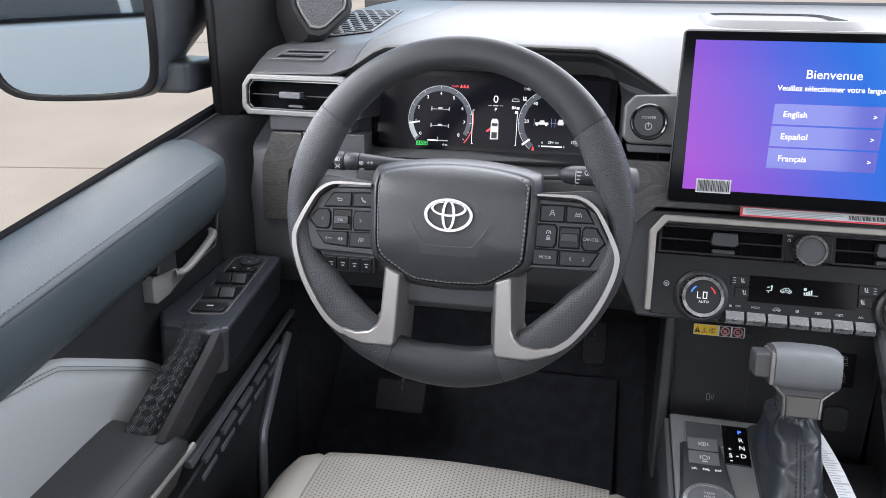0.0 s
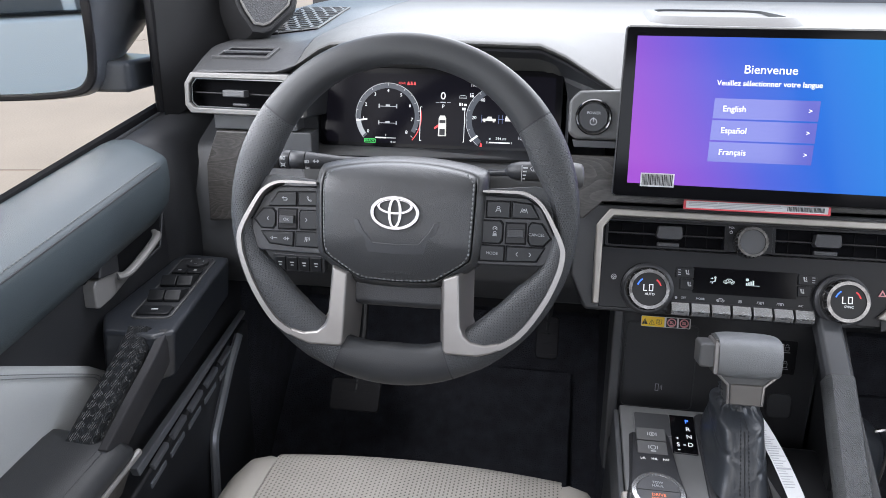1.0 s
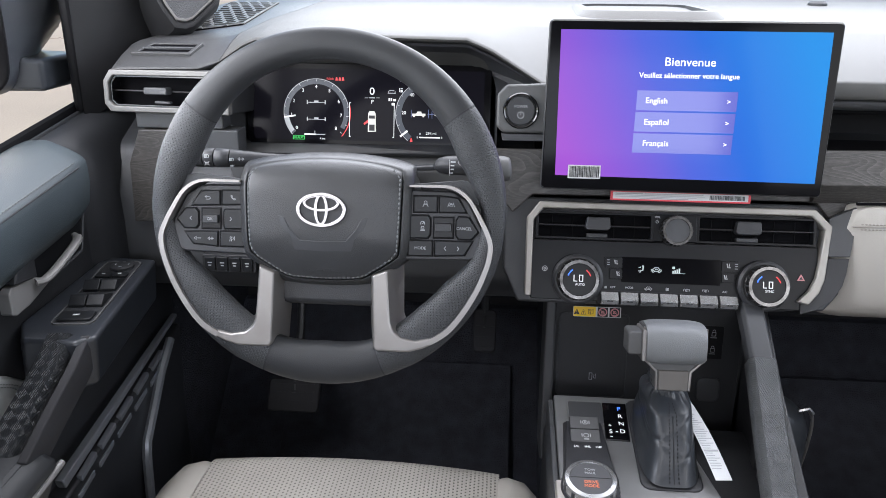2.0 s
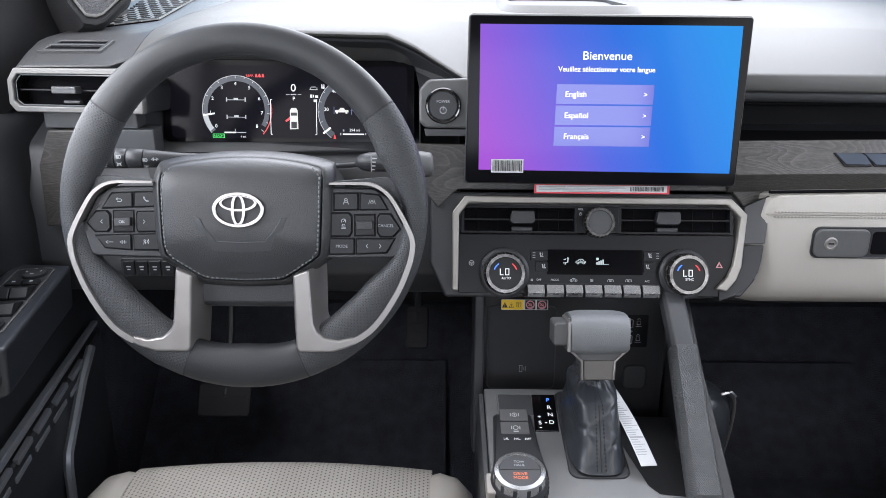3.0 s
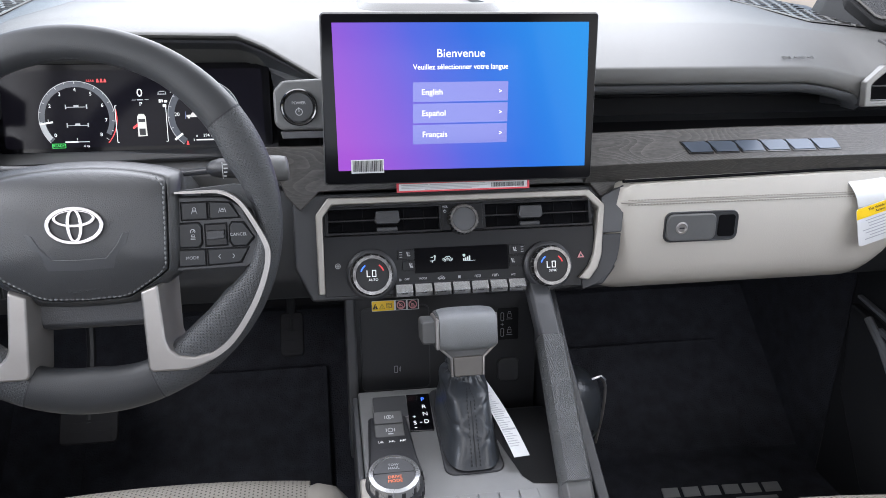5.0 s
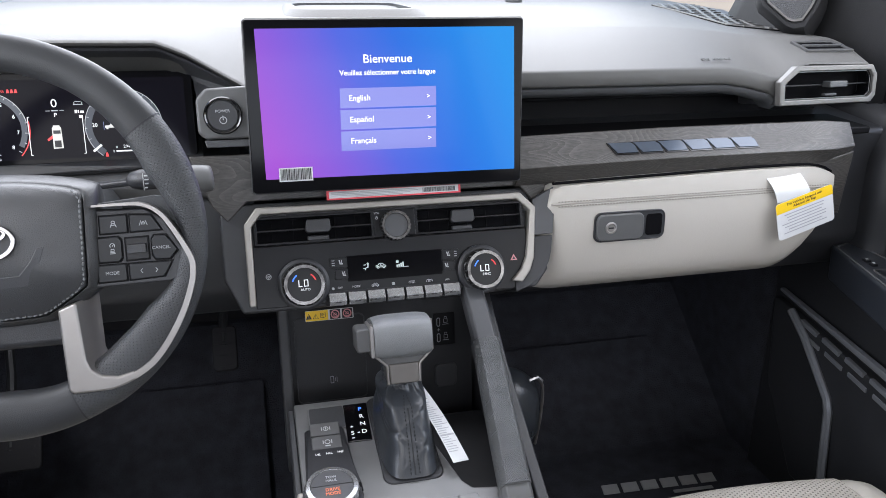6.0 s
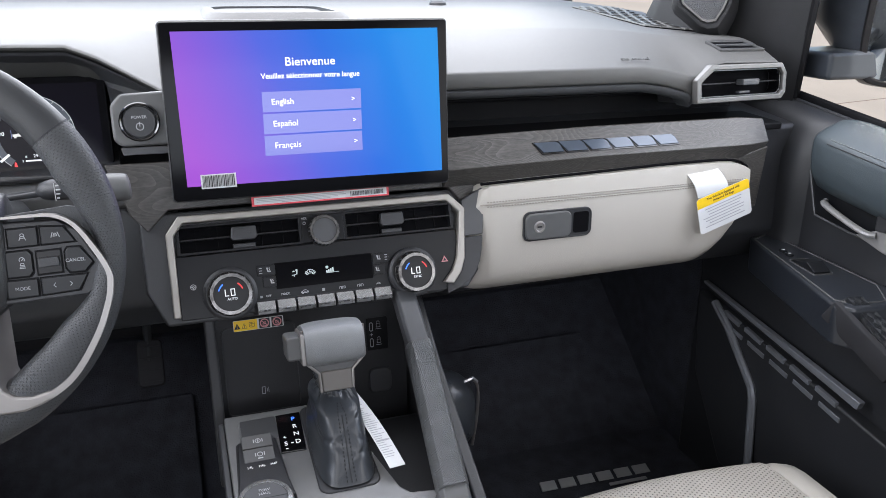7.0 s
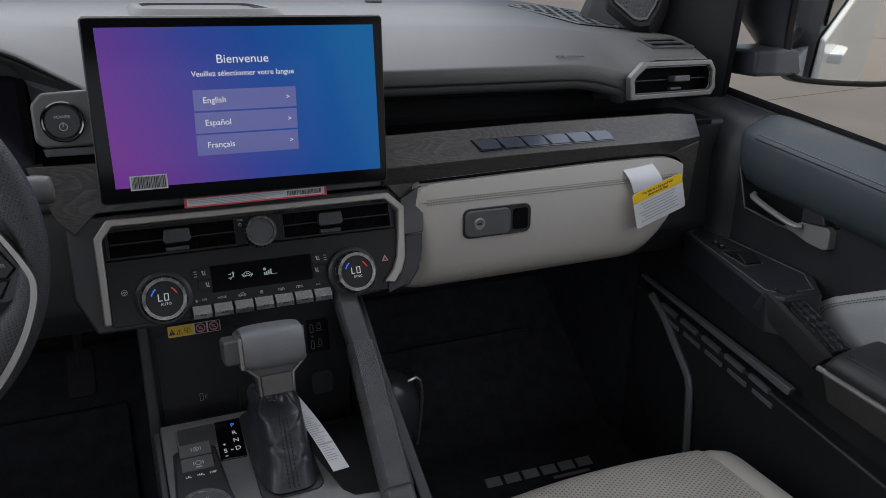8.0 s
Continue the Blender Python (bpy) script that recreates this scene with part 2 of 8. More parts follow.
M_HEADLINER = material("grey_headliner", (0.35, 0.35, 0.34), 0.9, vary=(0.05, 0.05))


# ---- shapes ----
WHERE = {}


def thing(name, at, label="", category="", group="", kind=""):
    ob = new(name)
    ob.location = TRUCK @ Vector(at)
    WHERE[ob.name] = ob.location.copy()
    return tagged(ob, label, category, group, kind)


def part(name, bm, material_, parent=None, label="", bevel=0.0, segments=2, sharp=35, frame_=None, world_=None):
    """One mesh object under its parent. The bmesh is in the truck's frame, or in the local frame_."""
    bmesh.ops.remove_doubles(bm, verts=bm.verts, dist=0.00001)
    bmesh.ops.recalc_face_normals(bm, faces=bm.faces)
    m = world_ if world_ is not None else TRUCK @ frame_ if frame_ is not None else TRUCK
    bm.transform(m)
    me = bpy.data.meshes.new(name)
    bm.to_mesh(me)
    bm.free()
    co = np.empty(len(me.vertices) * 3)
    me.vertices.foreach_get("co", co)
    co = co.reshape(-1, 3)
    c = Vector((co.min(axis=0) + co.max(axis=0)) / 2)
    me.transform(Matrix.Translation(-c))
    me.materials.append(material_)
    me.polygons.foreach_set("use_smooth", [True] * len(me.polygons))
    ob = new(name, me)
    if bevel:
        b = ob.modifiers.new("edge", "BEVEL")
        b.width, b.segments, b.limit_method, b.angle_limit, b.harden_normals = bevel, segments, "ANGLE", radians(32), True
    else:
        me.set_sharp_from_angle(angle=radians(sharp))
    ob.location = c - (WHERE[parent.name] if parent else Vector())
    ob.parent = parent
    WHERE[ob.name] = c
    if label:
        ob["label"] = label
    return ob


def lone(name, bm, material_, label, category, group="", kind="", **kw):
    return tagged(part(name, bm, material_, None, **kw), label, category, group, kind)


def B():
    return bmesh.new()


def panel(o, lean, turn=0.0):
    """A local frame on a face that leans back by lean degrees: x right, y up along the face, z out of it."""
    return Matrix.Translation(o) @ pose(0, 0, 0, 0, 0, turn) @ pose(0, 0, 0, 90 - lean)


def box(bm, x0, x1, y0, y1, z0, z1):
    v = [bm.verts.new((x, y, z)) for z in (z0, z1) for y in (y0, y1) for x in (x0, x1)]
    for f in ((0, 2, 3, 1), (4, 5, 7, 6), (0, 1, 5, 4), (2, 6, 7, 3), (0, 4, 6, 2), (1, 3, 7, 5)):
        bm.faces.new([v[i] for i in f])
    return bm


def loft(bm, rings, closed=True, cap=True, uv=False):
    """Skin a row of rings of 3D points; closed: each ring is a loop."""
    rows = [[bm.verts.new(p) for p in ring] for ring in rings]
    lay = bm.loops.layers.uv.verify() if uv else None
    n = len(rows[0])
    along = [0.0]
    for a, b in zip(rings, rings[1:]):
        along.append(along[-1] + max((Vector(p) - Vector(q)).length for p, q in zip(a, b)))
    across = [0.0]
    mid = rings[len(rings) // 2]
    for i in range(n):
        across.append(across[-1] + (Vector(mid[(i + 1) % n]) - Vector(mid[i])).length)
    for j in range(len(rows) - 1):
        for i in range(n if closed else n - 1):
            k = (i + 1) % n
            f = bm.faces.new((rows[j][i], rows[j][k], rows[j + 1][k], rows[j + 1][i]))
            if uv:
                for lp, (s, t) in zip(f.loops, ((across[i], along[j]), (across[i + 1], along[j]), (across[i + 1], along[j + 1]), (across[i], along[j + 1]))):
                    lp[lay].uv = (s, t)
    if closed and cap:
        bm.faces.new(rows[0])
        bm.faces.new(rows[-1])
    return bm


def prism(bm, pts, z0, z1, inset=1.0):
    """An outline in x, y raised from z0 to z1; inset: the top's size against the base's."""
    cx, cy = sum(p[0] for p in pts) / len(pts), sum(p[1] for p in pts) / len(pts)
    top = [(cx + (x - cx) * inset, cy + (y - cy) * inset, z1) for x, y in pts]
    return loft(bm, [[(x, y, z0) for x, y in pts], top])


def frame_prism(bm, outer, inner, z0, z1):
    a = [[bm.verts.new((x, y, z)) for x, y in pts] for z in (z0, z1) for pts in (outer, inner)]
    n = len(outer)
    for i in range(n):
        k = (i + 1) % n
        bm.faces.new((a[0][i], a[0][k], a[2][k], a[2][i]))
        bm.faces.new((a[1][i], a[3][i], a[3][k], a[1][k]))
        bm.faces.new((a[2][i], a[2][k], a[3][k], a[3][i]))
        bm.faces.new((a[0][i], a[1][i], a[1][k], a[0][k]))
    return bm


def section(bm, pts, x0, x1):
    """A closed outline in y, z drawn out along x."""
    return loft(bm, [[(x0, y, z) for y, z in pts], [(x1, y, z) for y, z in pts]])


def rrect(cx, cy, w, h, r, n=4):
    pts = []
    for sx, sy, a0 in ((1, 1, 0), (-1, 1, 90), (-1, -1, 180), (1, -1, 270)):
        for i in range(n + 1):
            a = radians(a0 + 90 * i / n)
            pts.append((cx + sx * (w / 2 - r) + r * math.cos(a), cy + sy * (h / 2 - r) + r * math.sin(a)))
    return pts


def circle(cx, cy, r, n=32, ry=None):
    return [(cx + r * math.cos(2 * math.pi * i / n), cy + (ry or r) * math.sin(2 * math.pi * i / n)) for i in range(n)]


def lathe(bm, cx, cy, prof, n=40, wave=None):
    """Turn (radius, height) pairs about the local z axis through cx, cy."""
    rings = []
    for r, z in prof:
        rings.append([(cx + r * math.cos(2 * math.pi * i / n), cy + r * math.sin(2 * math.pi * i / n), z) for i in range(n)])
    return loft(bm, rings)


def tube(bm, path, radius, n=10, uv=False, flat=1.0, up=(0, 0, 1)):
    rings = []
    pts = [Vector(p) for p in path]
    for i, p in enumerate(pts):
        d = (pts[min(i + 1, len(pts) - 1)] - pts[max(i - 1, 0)]).normalized()
        side = d.cross(Vector(up)).normalized()
        top = side.cross(d)
        r = radius[i] if isinstance(radius, (list, tuple)) else radius
        rings.append([p + side * r * math.cos(2 * math.pi * k / n) + top * r * flat * math.sin(2 * math.pi * k / n) for k in range(n)])
    return loft(bm, rings, uv=uv)


def curve_points(pts, steps=8, closed=False):
    """Catmull-Rom points through a few given ones."""
    p = [Vector(q) for q in pts]
    out = []
    n = len(p)
    for i in range(n if closed else n - 1):
        a, b, c, d = (p[(i + k) % n] if closed else p[min(max(i + k, 0), n - 1)] for k in (-1, 0, 1, 2))
        for s in range(steps):
            t = s / steps
            out.append(0.5 * ((2 * b) + (c - a) * t + (2 * a - 5 * b + 4 * c - d) * t * t + (3 * b - a - 3 * c + d) * t ** 3))
    if not closed:
        out.append(p[-1])
    return out


def resample(path, step):
    pts = [Vector(p) for p in path]
    out, carry = [], 0.0
    for a, b in zip(pts, pts[1:]):
        length = (b - a).length
        s = carry
        while s < length:
            out.append((a.lerp(b, s / length), (b - a).normalized()))
            s += step
        carry = s - length
    return out


def stitches(name, path, parent, material_, pitch=0.005, length=0.0036, r=0.0005, frame_=None, label=""):
    """A row of short threads along a path."""
    bm = B()
    for p, d in resample(path, pitch):
        a, b = p - d * length / 2, p + d * length / 2
        side = d.cross(Vector((0.3, 0.5, 0.8))).normalized()
        up = side.cross(d)
        ring = [side * r, up * r, side * -r, up * -r]
        loft(bm, [[a + q * 0.4 for q in ring], [a.lerp(b, 0.5) + q + up * 0 for q in ring], [b + q * 0.4 for q in ring]])
    return part(name, bm, material_, parent, label, frame_=frame_)


def letters(name, words, frame_, u, v, size, material_, parent, align="CENTER", h=0.0004, deep=0.00015, stretch=1.0, bold=0.0):
    """Writing as thin solid letters on a local frame, size being the cap height in metres."""
    cu = bpy.data.curves.new(name, "FONT")
    cu.body, cu.align_x, cu.align_y, cu.size, cu.extrude, cu.resolution_u = words, align, "CENTER", size / 0.7, deep, 3
    cu.offset = bold
    tmp = bpy.data.objects.new(name, cu)
    me = bpy.data.meshes.new_from_object(tmp)
    bm = B()
    bm.from_mesh(me)
    bpy.data.objects.remove(tmp)
    bpy.data.curves.remove(cu)
    bpy.data.meshes.remove(me)
    bm.transform(Matrix.Translation((u, v, h)) @ Matrix.Diagonal((stretch, 1, 1, 1)))
    return part(name, bm, material_, parent, frame_=frame_, sharp=30)


def bars(name, rows, frame_, material_, parent, h=0.0004, deep=0.0002):
    """Flat printed bars: rows of u0, u1, v, height."""
    bm = B()
    for u0, u1, v, t in rows:
        box(bm, u0, u1, v - t / 2, v + t / 2, h - deep, h + deep)
    return part(name, bm, material_, parent, frame_=frame_)


def strokes(name, lines, frame_, material_, parent, w=0.0006, h=0.0004, deep=0.0002, at=(0.0, 0.0), k=1.0):
    """Printed signs drawn as thin flat lines: polylines in local u, v, scaled by k about at."""
    bm = B()
    for line in lines:
        p = [Vector((at[0] + u * k, at[1] + v * k, 0)) for u, v in line]
        rings = []
        for i, q in enumerate(p):
            d = p[min(i + 1, len(p) - 1)] - p[max(i - 1, 0)]
            d = d.normalized() if d.length > 1e-9 else Vector((1, 0, 0))
            n_ = Vector((-d.y, d.x, 0)) * w / 2
            if i in (0, len(p) - 1):
                q = q + d * (-w / 2 if i == 0 else w / 2)
            rings.append([q + n_ + Vector((0, 0, h - deep)), q + n_ + Vector((0, 0, h + deep)), q - n_ + Vector((0, 0, h + deep)), q - n_ + Vector((0, 0, h - deep))])
        loft(bm, rings)
    return part(name, bm, material_, parent, frame_=frame_)


def ring_line(cx, cy, r, a0=0, a1=360, n=14):
    """Points of an arc, for strokes()."""
    return [(cx + r * math.cos(radians(a0 + (a1 - a0) * i / n)), cy + r * math.sin(radians(a0 + (a1 - a0) * i / n))) for i in range(n + 1)]


# signs in millimetres, for strokes() with k=0.001
CAR_SIGN = [[(-5, -1), (-5, 0.5), (-3, 1), (-1.6, 2.6), (2, 2.6), (3.4, 0.8), (5, 0.4), (5, -1), (4, -1)], ring_line(-3, -1.2, 1), ring_line(3, -1.2, 1), [(-1.8, -1), (1.8, -1)], [(1.5, 0.6), (-1.2, 0.6), (-0.4, 1.4)]]
SEAT_SIGN = [[(-2.2, 3), (-1.2, -1.8), (2, -2.0)], [(-1.4, 3), (-0.5, -1.0), (2, -1.2)], [(1.0, 3), (0.6, 2), (1.3, 1), (0.8, 0)]]
FAN_SIGN = [ring_line(0.9, 0.9, 0.9), ring_line(-0.9, 0.9, 0.9), ring_line(0.9, -0.9, 0.9), ring_line(-0.9, -0.9, 0.9)]
FLOW_SIGN = [ring_line(1.2, 4, 0.9), [(1.8, 2.6), (1.4, -1.2), (-1.6, -1.6), (-2.4, -4)], [(1.2, 2.4), (0.9, -0.6)], [(-4, 2.4), (-1.4, 2.4), (-2.2, 3.2)], [(-4.6, -2.2), (-3, -2.2)]]
PHONE_SIGN = [[(-2.2, 2.4), (-1.2, 2.0), (-1.0, 0.8), (-1.5, 0.2), (0.2, -1.5), (0.8, -1.0), (2.0, -1.2), (2.4, -2.2)], [(-2.2, 2.4), (-2.4, 1.2), (-0.6, -1.4), (1.2, -2.4), (2.4, -2.2)]]
BACK_SIGN = [[(-1.8, 2.2), (-3, 1.2), (-1.8, 0.2)], [(-3, 1.2), (1.6, 1.2), (2.6, 0.4), (2.6, -0.6), (1.6, -1.4), (-1.6, -1.4)]]
ASSIST_SIGN = [ring_line(0, 1.8, 1.5, 0, 180, 8), [(-2.6, -2.4), (-1.4, 0.6)], [(2.6, -2.4), (1.4, 0.6)], [(-1.2, 1), (1.2, 1)], [(-1.5, -0.6), (1.5, -0.6)]]
LANE_SIGN = [[(-3.4, -2), (-2, 2)], [(3.4, -2), (2, 2)], [(-1.6, -1.2), (-1.2, 0.4), (1.2, 0.4), (1.6, -1.2), (-1.6, -1.2)], [(-0.9, 0.4), (-0.6, 1.3), (0.6, 1.3), (0.9, 0.4)]]
CRUISE_SIGN = [ring_line(0, 3.6, 2.1, -30, 210, 10), [(0, 3.2), (1.0, 4.4)], [(-1.6, -1.4), (-1.1, 0.4), (1.1, 0.4), (1.6, -1.4), (-1.6, -1.4)], [(-1.8, -2.6), (1.8, -2.6)], [(-2.0, -3.8), (2.0, -3.8)]]
VOICE_SIGN = [ring_line(-1.6, 1.6, 0.8), [(-2.6, -2), (-2.2, 0.2), (-0.9, 0.2), (-0.6, -2)], [(0.6, 2.2), (1.2, 0.8), (0.6, -0.4)], [(2.0, 2.8), (2.8, 0.8), (2.0, -1.2)]]
SUN_SIGN = [ring_line(0, 0, 1.3)] + [[(2.0 * math.cos(a), 2.0 * math.sin(a)), (3.1 * math.cos(a), 3.1 * math.sin(a))] for a in [math.pi * i / 4 for i in range(8)]]
BEAM_SIGN = [[(0.2, 1.8), (1.4, 1.8), (2.6, 0.9), (2.6, -0.9), (1.4, -1.8), (0.2, -1.8), (0.2, 1.8)], [(-0.8, 1.5), (-2.6, 1.5)], [(-0.8, 0.5), (-2.6, 0.5)], [(-0.8, -0.5), (-2.6, -0.5)], [(-0.8, -1.5), (-2.6, -1.5)]]
FOG_SIGN = [[(-2.4, 2), (-1, 0), (-2.4, -2)], [(2.4, 2), (1, 0), (2.4, -2)], [(-1, 0.9), (1, 0.9)], [(-1, -0.9), (1, -0.9)]]
WHEEL_SIGN = [ring_line(0, 0, 3), ring_line(0, 0, 1.0, n=8), [(-3, 0.2), (-1, 0.2)], [(3, 0.2), (1, 0.2)], [(0, -1), (0, -3)]]
SCREEN_SIGN = [[(-4, -1.2), (-3.4, 1.2), (3.4, 1.2), (4, -1.2)], [(-1.6, -1.6), (-1.2, -0.4), (-1.6, 0.4)], [(0, -1.6), (0.4, -0.4), (0, 0.4)], [(1.6, -1.6), (2, -0.4), (1.6, 0.4)]]


def mx(x):
    """The mirror place of x across the truck's middle."""
    return 0.81 - x


# ---- ground and cab ----
GROUND_Z = -0.5
bm = B()
box(bm, -60, 60, -60, 60, GROUND_Z - 0.2, GROUND_Z)
ground = tagged(part("ground", bm, M_CONCRETE, None, world_=Matrix.Identity(4)), "pale sunlit concrete yard with thin joints", "ground", kind="structure")
bm = B()
for i in range(-4, 5):
    y = 3.99 + 4.5 * i
    loft(bm, [[(-40, y - 5.2, GROUND_Z), (-40, y - 5.188, GROUND_Z), (-40, y - 5.188, GROUND_Z + 0.003), (-40, y - 5.2, GROUND_Z + 0.003)], [(40, y + 5.2, GROUND_Z), (40, y + 5.212, GROUND_Z), (40, y + 5.212, GROUND_Z + 0.003), (40, y + 5.2, GROUND_Z + 0.003)]])
part("joint", bm, material("dark_joint", (0.12, 0.09, 0.07), 0.9), ground, "dark joint lines", world_=Matrix.Identity(4))

bm = section(B(), [(-2.0, 0.19), (0.42, 0.19), (0.72, 0.43), (0.76, 0.43), (0.45, 0.15), (-2.0, 0.15)], -0.42, 1.23)
lone("floor", bm, M_CARPET, "black carpeted cab floor and toe board", "floor", kind="structure")
bm = section(B(), [(-1.0, 0.06), (0.74, 0.06), (0.74, 0.60), (0.25, 0.52), (-0.1, 0.44), (-1.0, 0.42)], 0.275, 0.535)
lone("tunnel", bm, M_CARPET, "dark carpeted transmission tunnel", "tunnel", kind="structure", bevel=0.03)
bm = section(B(), [(0.74, 0.30), (0.90, 0.30), (0.90, 1.04), (0.74, 0.98)], -0.44, 1.25)
lone("firewall", bm, M_MATT, "black bulkhead behind the dashboard", "bulkhead", kind="structure")
bm = section(B(), [(-2.0, 1.58), (-0.2, 1.62), (0.12, 1.58), (0.12, 1.62), (-0.2, 1.66), (-2.0, 1.62)], -0.42, 1.23)
lone("ceiling", bm, M_HEADLINER, "pale grey cloth headliner", "ceiling", kind="structure")
bm = B()
box(bm, -0.42, 1.23, -2.02, -1.94, 0.06, 1.06)
box(bm, -0.42, 1.23, -2.02, -1.94, 1.46, 1.6)
box(bm, -0.42, -0.25, -2.02, -1.94, 1.06, 1.46)
box(bm, 1.06, 1.23, -2.02, -1.94, 1.06, 1.46)
lone("wall_rear", bm, M_PLASTIC, "dark rear cab wall with a wide window opening", "wall", kind="structure")


def side(sign, name):
    """Rear part of the cab's side, behind the front door: sign -1 driver's, 1 passenger's."""
    def X(x):
        return x if sign < 0 else mx(x)
    bm = B()
    def slab(y0, y1, z0, z1):
        box(bm, min(X(-0.47), X(-0.40)), max(X(-0.47), X(-0.40)), y0, y1, z0, z1)
    slab(-2.0, -0.62, 0.06, 0.90)
    slab(-0.74, -0.62, 0.90, 1.6)
    slab(-2.0, -1.6, 0.90, 1.6)
    slab(-2.0, -0.62, 1.52, 1.62)
    w = lone(name, bm, M_PLASTIC, "dark trimmed rear side wall of the cab", "wall", kind="structure")
    bm = B()
    loft(bm, [[(X(-0.475), -0.63, 0.83), (X(-0.475), -3.6, 0.62), (X(-0.475), -3.6, -0.15), (X(-0.475), -0.63, 0.02)], [(X(-0.49), -0.63, 0.82), (X(-0.50), -3.6, 0.60), (X(-0.52), -3.6, -0.15), (X(-0.52), -0.63, 0.02)]])
    part("body_side", bm, M_WHITEPAINT, w, "white painted body side", bevel=0.01)
    bm = B()
    loft(bm, [[(X(-0.49), -0.80, 0.74), (X(-0.53), -0.83, 0.735), (X(-0.53), -0.98, 0.715), (X(-0.49), -1.01, 0.71)], [(X(-0.49), -0.80, 0.71), (X(-0.53), -0.83, 0.705), (X(-0.53), -0.98, 0.685), (X(-0.49), -1.01, 0.68)]])
    part("door_handle", bm, M_WHITEPAINT, w, "white outer door handle", bevel=0.008)
    bm = B()
    loft(bm, [[(X(-0.472), -0.66, 0.85), (X(-0.472), -1.66, 0.78), (X(-0.472), -1.62, 1.5), (X(-0.472), -0.70, 1.54)], [(X(-0.480), -0.66, 0.85), (X(-0.480), -1.66, 0.78), (X(-0.480), -1.62, 1.5), (X(-0.480), -0.70, 1.54)]])
    part("rear_window", bm, M_GLASSBLACK, w, "dark tinted rear side window")


bm = B()
box(bm, -0.44, -0.385, 0.345, 0.80, 0.15, 0.80)
lone("wall_kick_a", bm, M_CARPET, "black carpeted kick panel in the footwell", "wall", kind="structure")
bm = B()
box(bm, 1.195, 1.25, 0.345, 0.80, 0.15, 0.80)
lone("wall_kick_b", bm, M_CARPET, "black carpeted kick panel in the footwell", "wall", kind="structure")
side(-1, "wall_side_a")
side(1, "wall_side_b")


def smooth_steps(table, x):
    """Values between the rows of a table keyed by its first column."""
    for a, b in zip(table, table[1:]):
        if x <= b[0]:
            t = (x - a[0]) / (b[0] - a[0])
            return [p + (q - p) * t for p, q in zip(a[1:], b[1:])]
    return list(table[-1][1:])


# ---- dashboard ----
dash = thing("dashboard", (0.405, 0.4, 0.8), "two-tone dashboard with pale grey top and dark veneer band", "dashboard", kind="structure")
# across: x, front edge y, z, then the crease y, z, then the height of the deep part
EDGE = [(-0.368, 0.28, 0.985, 0.30, 1.010, 1.03, 0.005), (-0.352, 0.190, 0.985, 0.27, 1.015, 1.03, 0.005), (-0.344, 0.174, 1.006, 0.25, 1.035, 1.042, 0.005), (-0.328, 0.165, 1.014, 0.25, 1.042, 1.048, 0.005), (-0.215, 0.165, 1.016, 0.26, 1.046, 1.056, 0.005),
        (-0.195, 0.185, 1.022, 0.27, 1.050, 1.060, 0.005), (-0.150, 0.185, 1.051, 0.29, 1.064, 1.066, 0.005), (-0.03, 0.183, 1.058, 0.30, 1.070, 1.070, 0.005),
        (0.136, 0.185, 1.055, 0.32, 1.067, 1.069, 0.005), (0.168, 0.185, 1.041, 0.34, 1.063, 1.066, 0.005), (0.236, 0.180, 1.000, 0.36, 1.060, 1.064, 0.005), (0.30, 0.175, 1.008, 0.37, 1.057, 1.061, 0.008),
        (0.57, 0.168, 1.011, 0.385, 1.056, 1.058, 0.021), (0.895, 0.166, 1.011, 0.345, 1.055, 1.058, 0.022), (0.930, 0.165, 1.006, 0.325, 1.053, 1.056, 0.022), (0.972, 0.164, 0.997, 0.29, 1.050, 1.055, 0.023),
        (0.984, 0.163, 0.995, 0.275, 1.048, 1.054, 0.034), (1.008, 0.162, 1.012, 0.265, 1.047, 1.054, 0.006), (1.025, 0.163, 1.016, 0.26, 1.046, 1.054, 0.005), (1.132, 0.165, 1.014, 0.25, 1.042, 1.048, 0.005), (1.149, 0.174, 1.006, 0.25, 1.035, 1.042, 0.005), (1.158, 0.190, 0.985, 0.27, 1.015, 1.03, 0.005), (1.178, 0.28, 0.985, 0.30, 1.010, 1.03, 0.005)]


def dash_edge(x):
    return smooth_steps(EDGE, x)


def dash_height(x, y):
    """Height of the dash top behind its crease."""
    fy, fz, cy, cz, top, face = dash_edge(x)
    rows = [(fy, fz), (cy, cz), (max(0.42, cy + 0.05), top), (0.62, max(top + 0.001, 1.066)), (0.85, 1.075), (1.08, 1.080)]
    return smooth_steps(rows, max(y, fy))[0]


def pad_piece(name, x0, x1, n, material_, label):
    rings = []
    for i in range(n + 1):
        x = x0 + (x1 - x0) * i / n
        fy, fz, cy, cz, top, face = dash_edge(x)
        rings.append([(x, fy + 0.012, fz - face - 0.002), (x, fy + 0.003, fz - face), (x, fy + 0.001, fz - face + 0.003), (x, fy - 0.0005, fz - 0.0020), (x, fy + 0.0010, fz), (x, fy + 0.005, fz + 0.0015), (x, (fy + cy) / 2, (fz + cz) / 2 + 0.002),
                      (x, cy - 0.006, cz - 0.0016), (x, cy + 0.006, cz), (x, max(0.42, cy + 0.05), top), (x, 0.62, max(top + 0.001, 1.066)), (x, 0.85, 1.075), (x, 1.08, 1.080),
                      (x, 1.08, 0.98), (x, 0.30, 0.975), (x, fy + 0.03, fz - face - 0.006)])
    part(name, loft(B(), rings), material_, dash, label, sharp=50)


pad_piece("top_pad", -0.192, 1.178, 84, M_PAD, "pale grey grained upper dash pad")
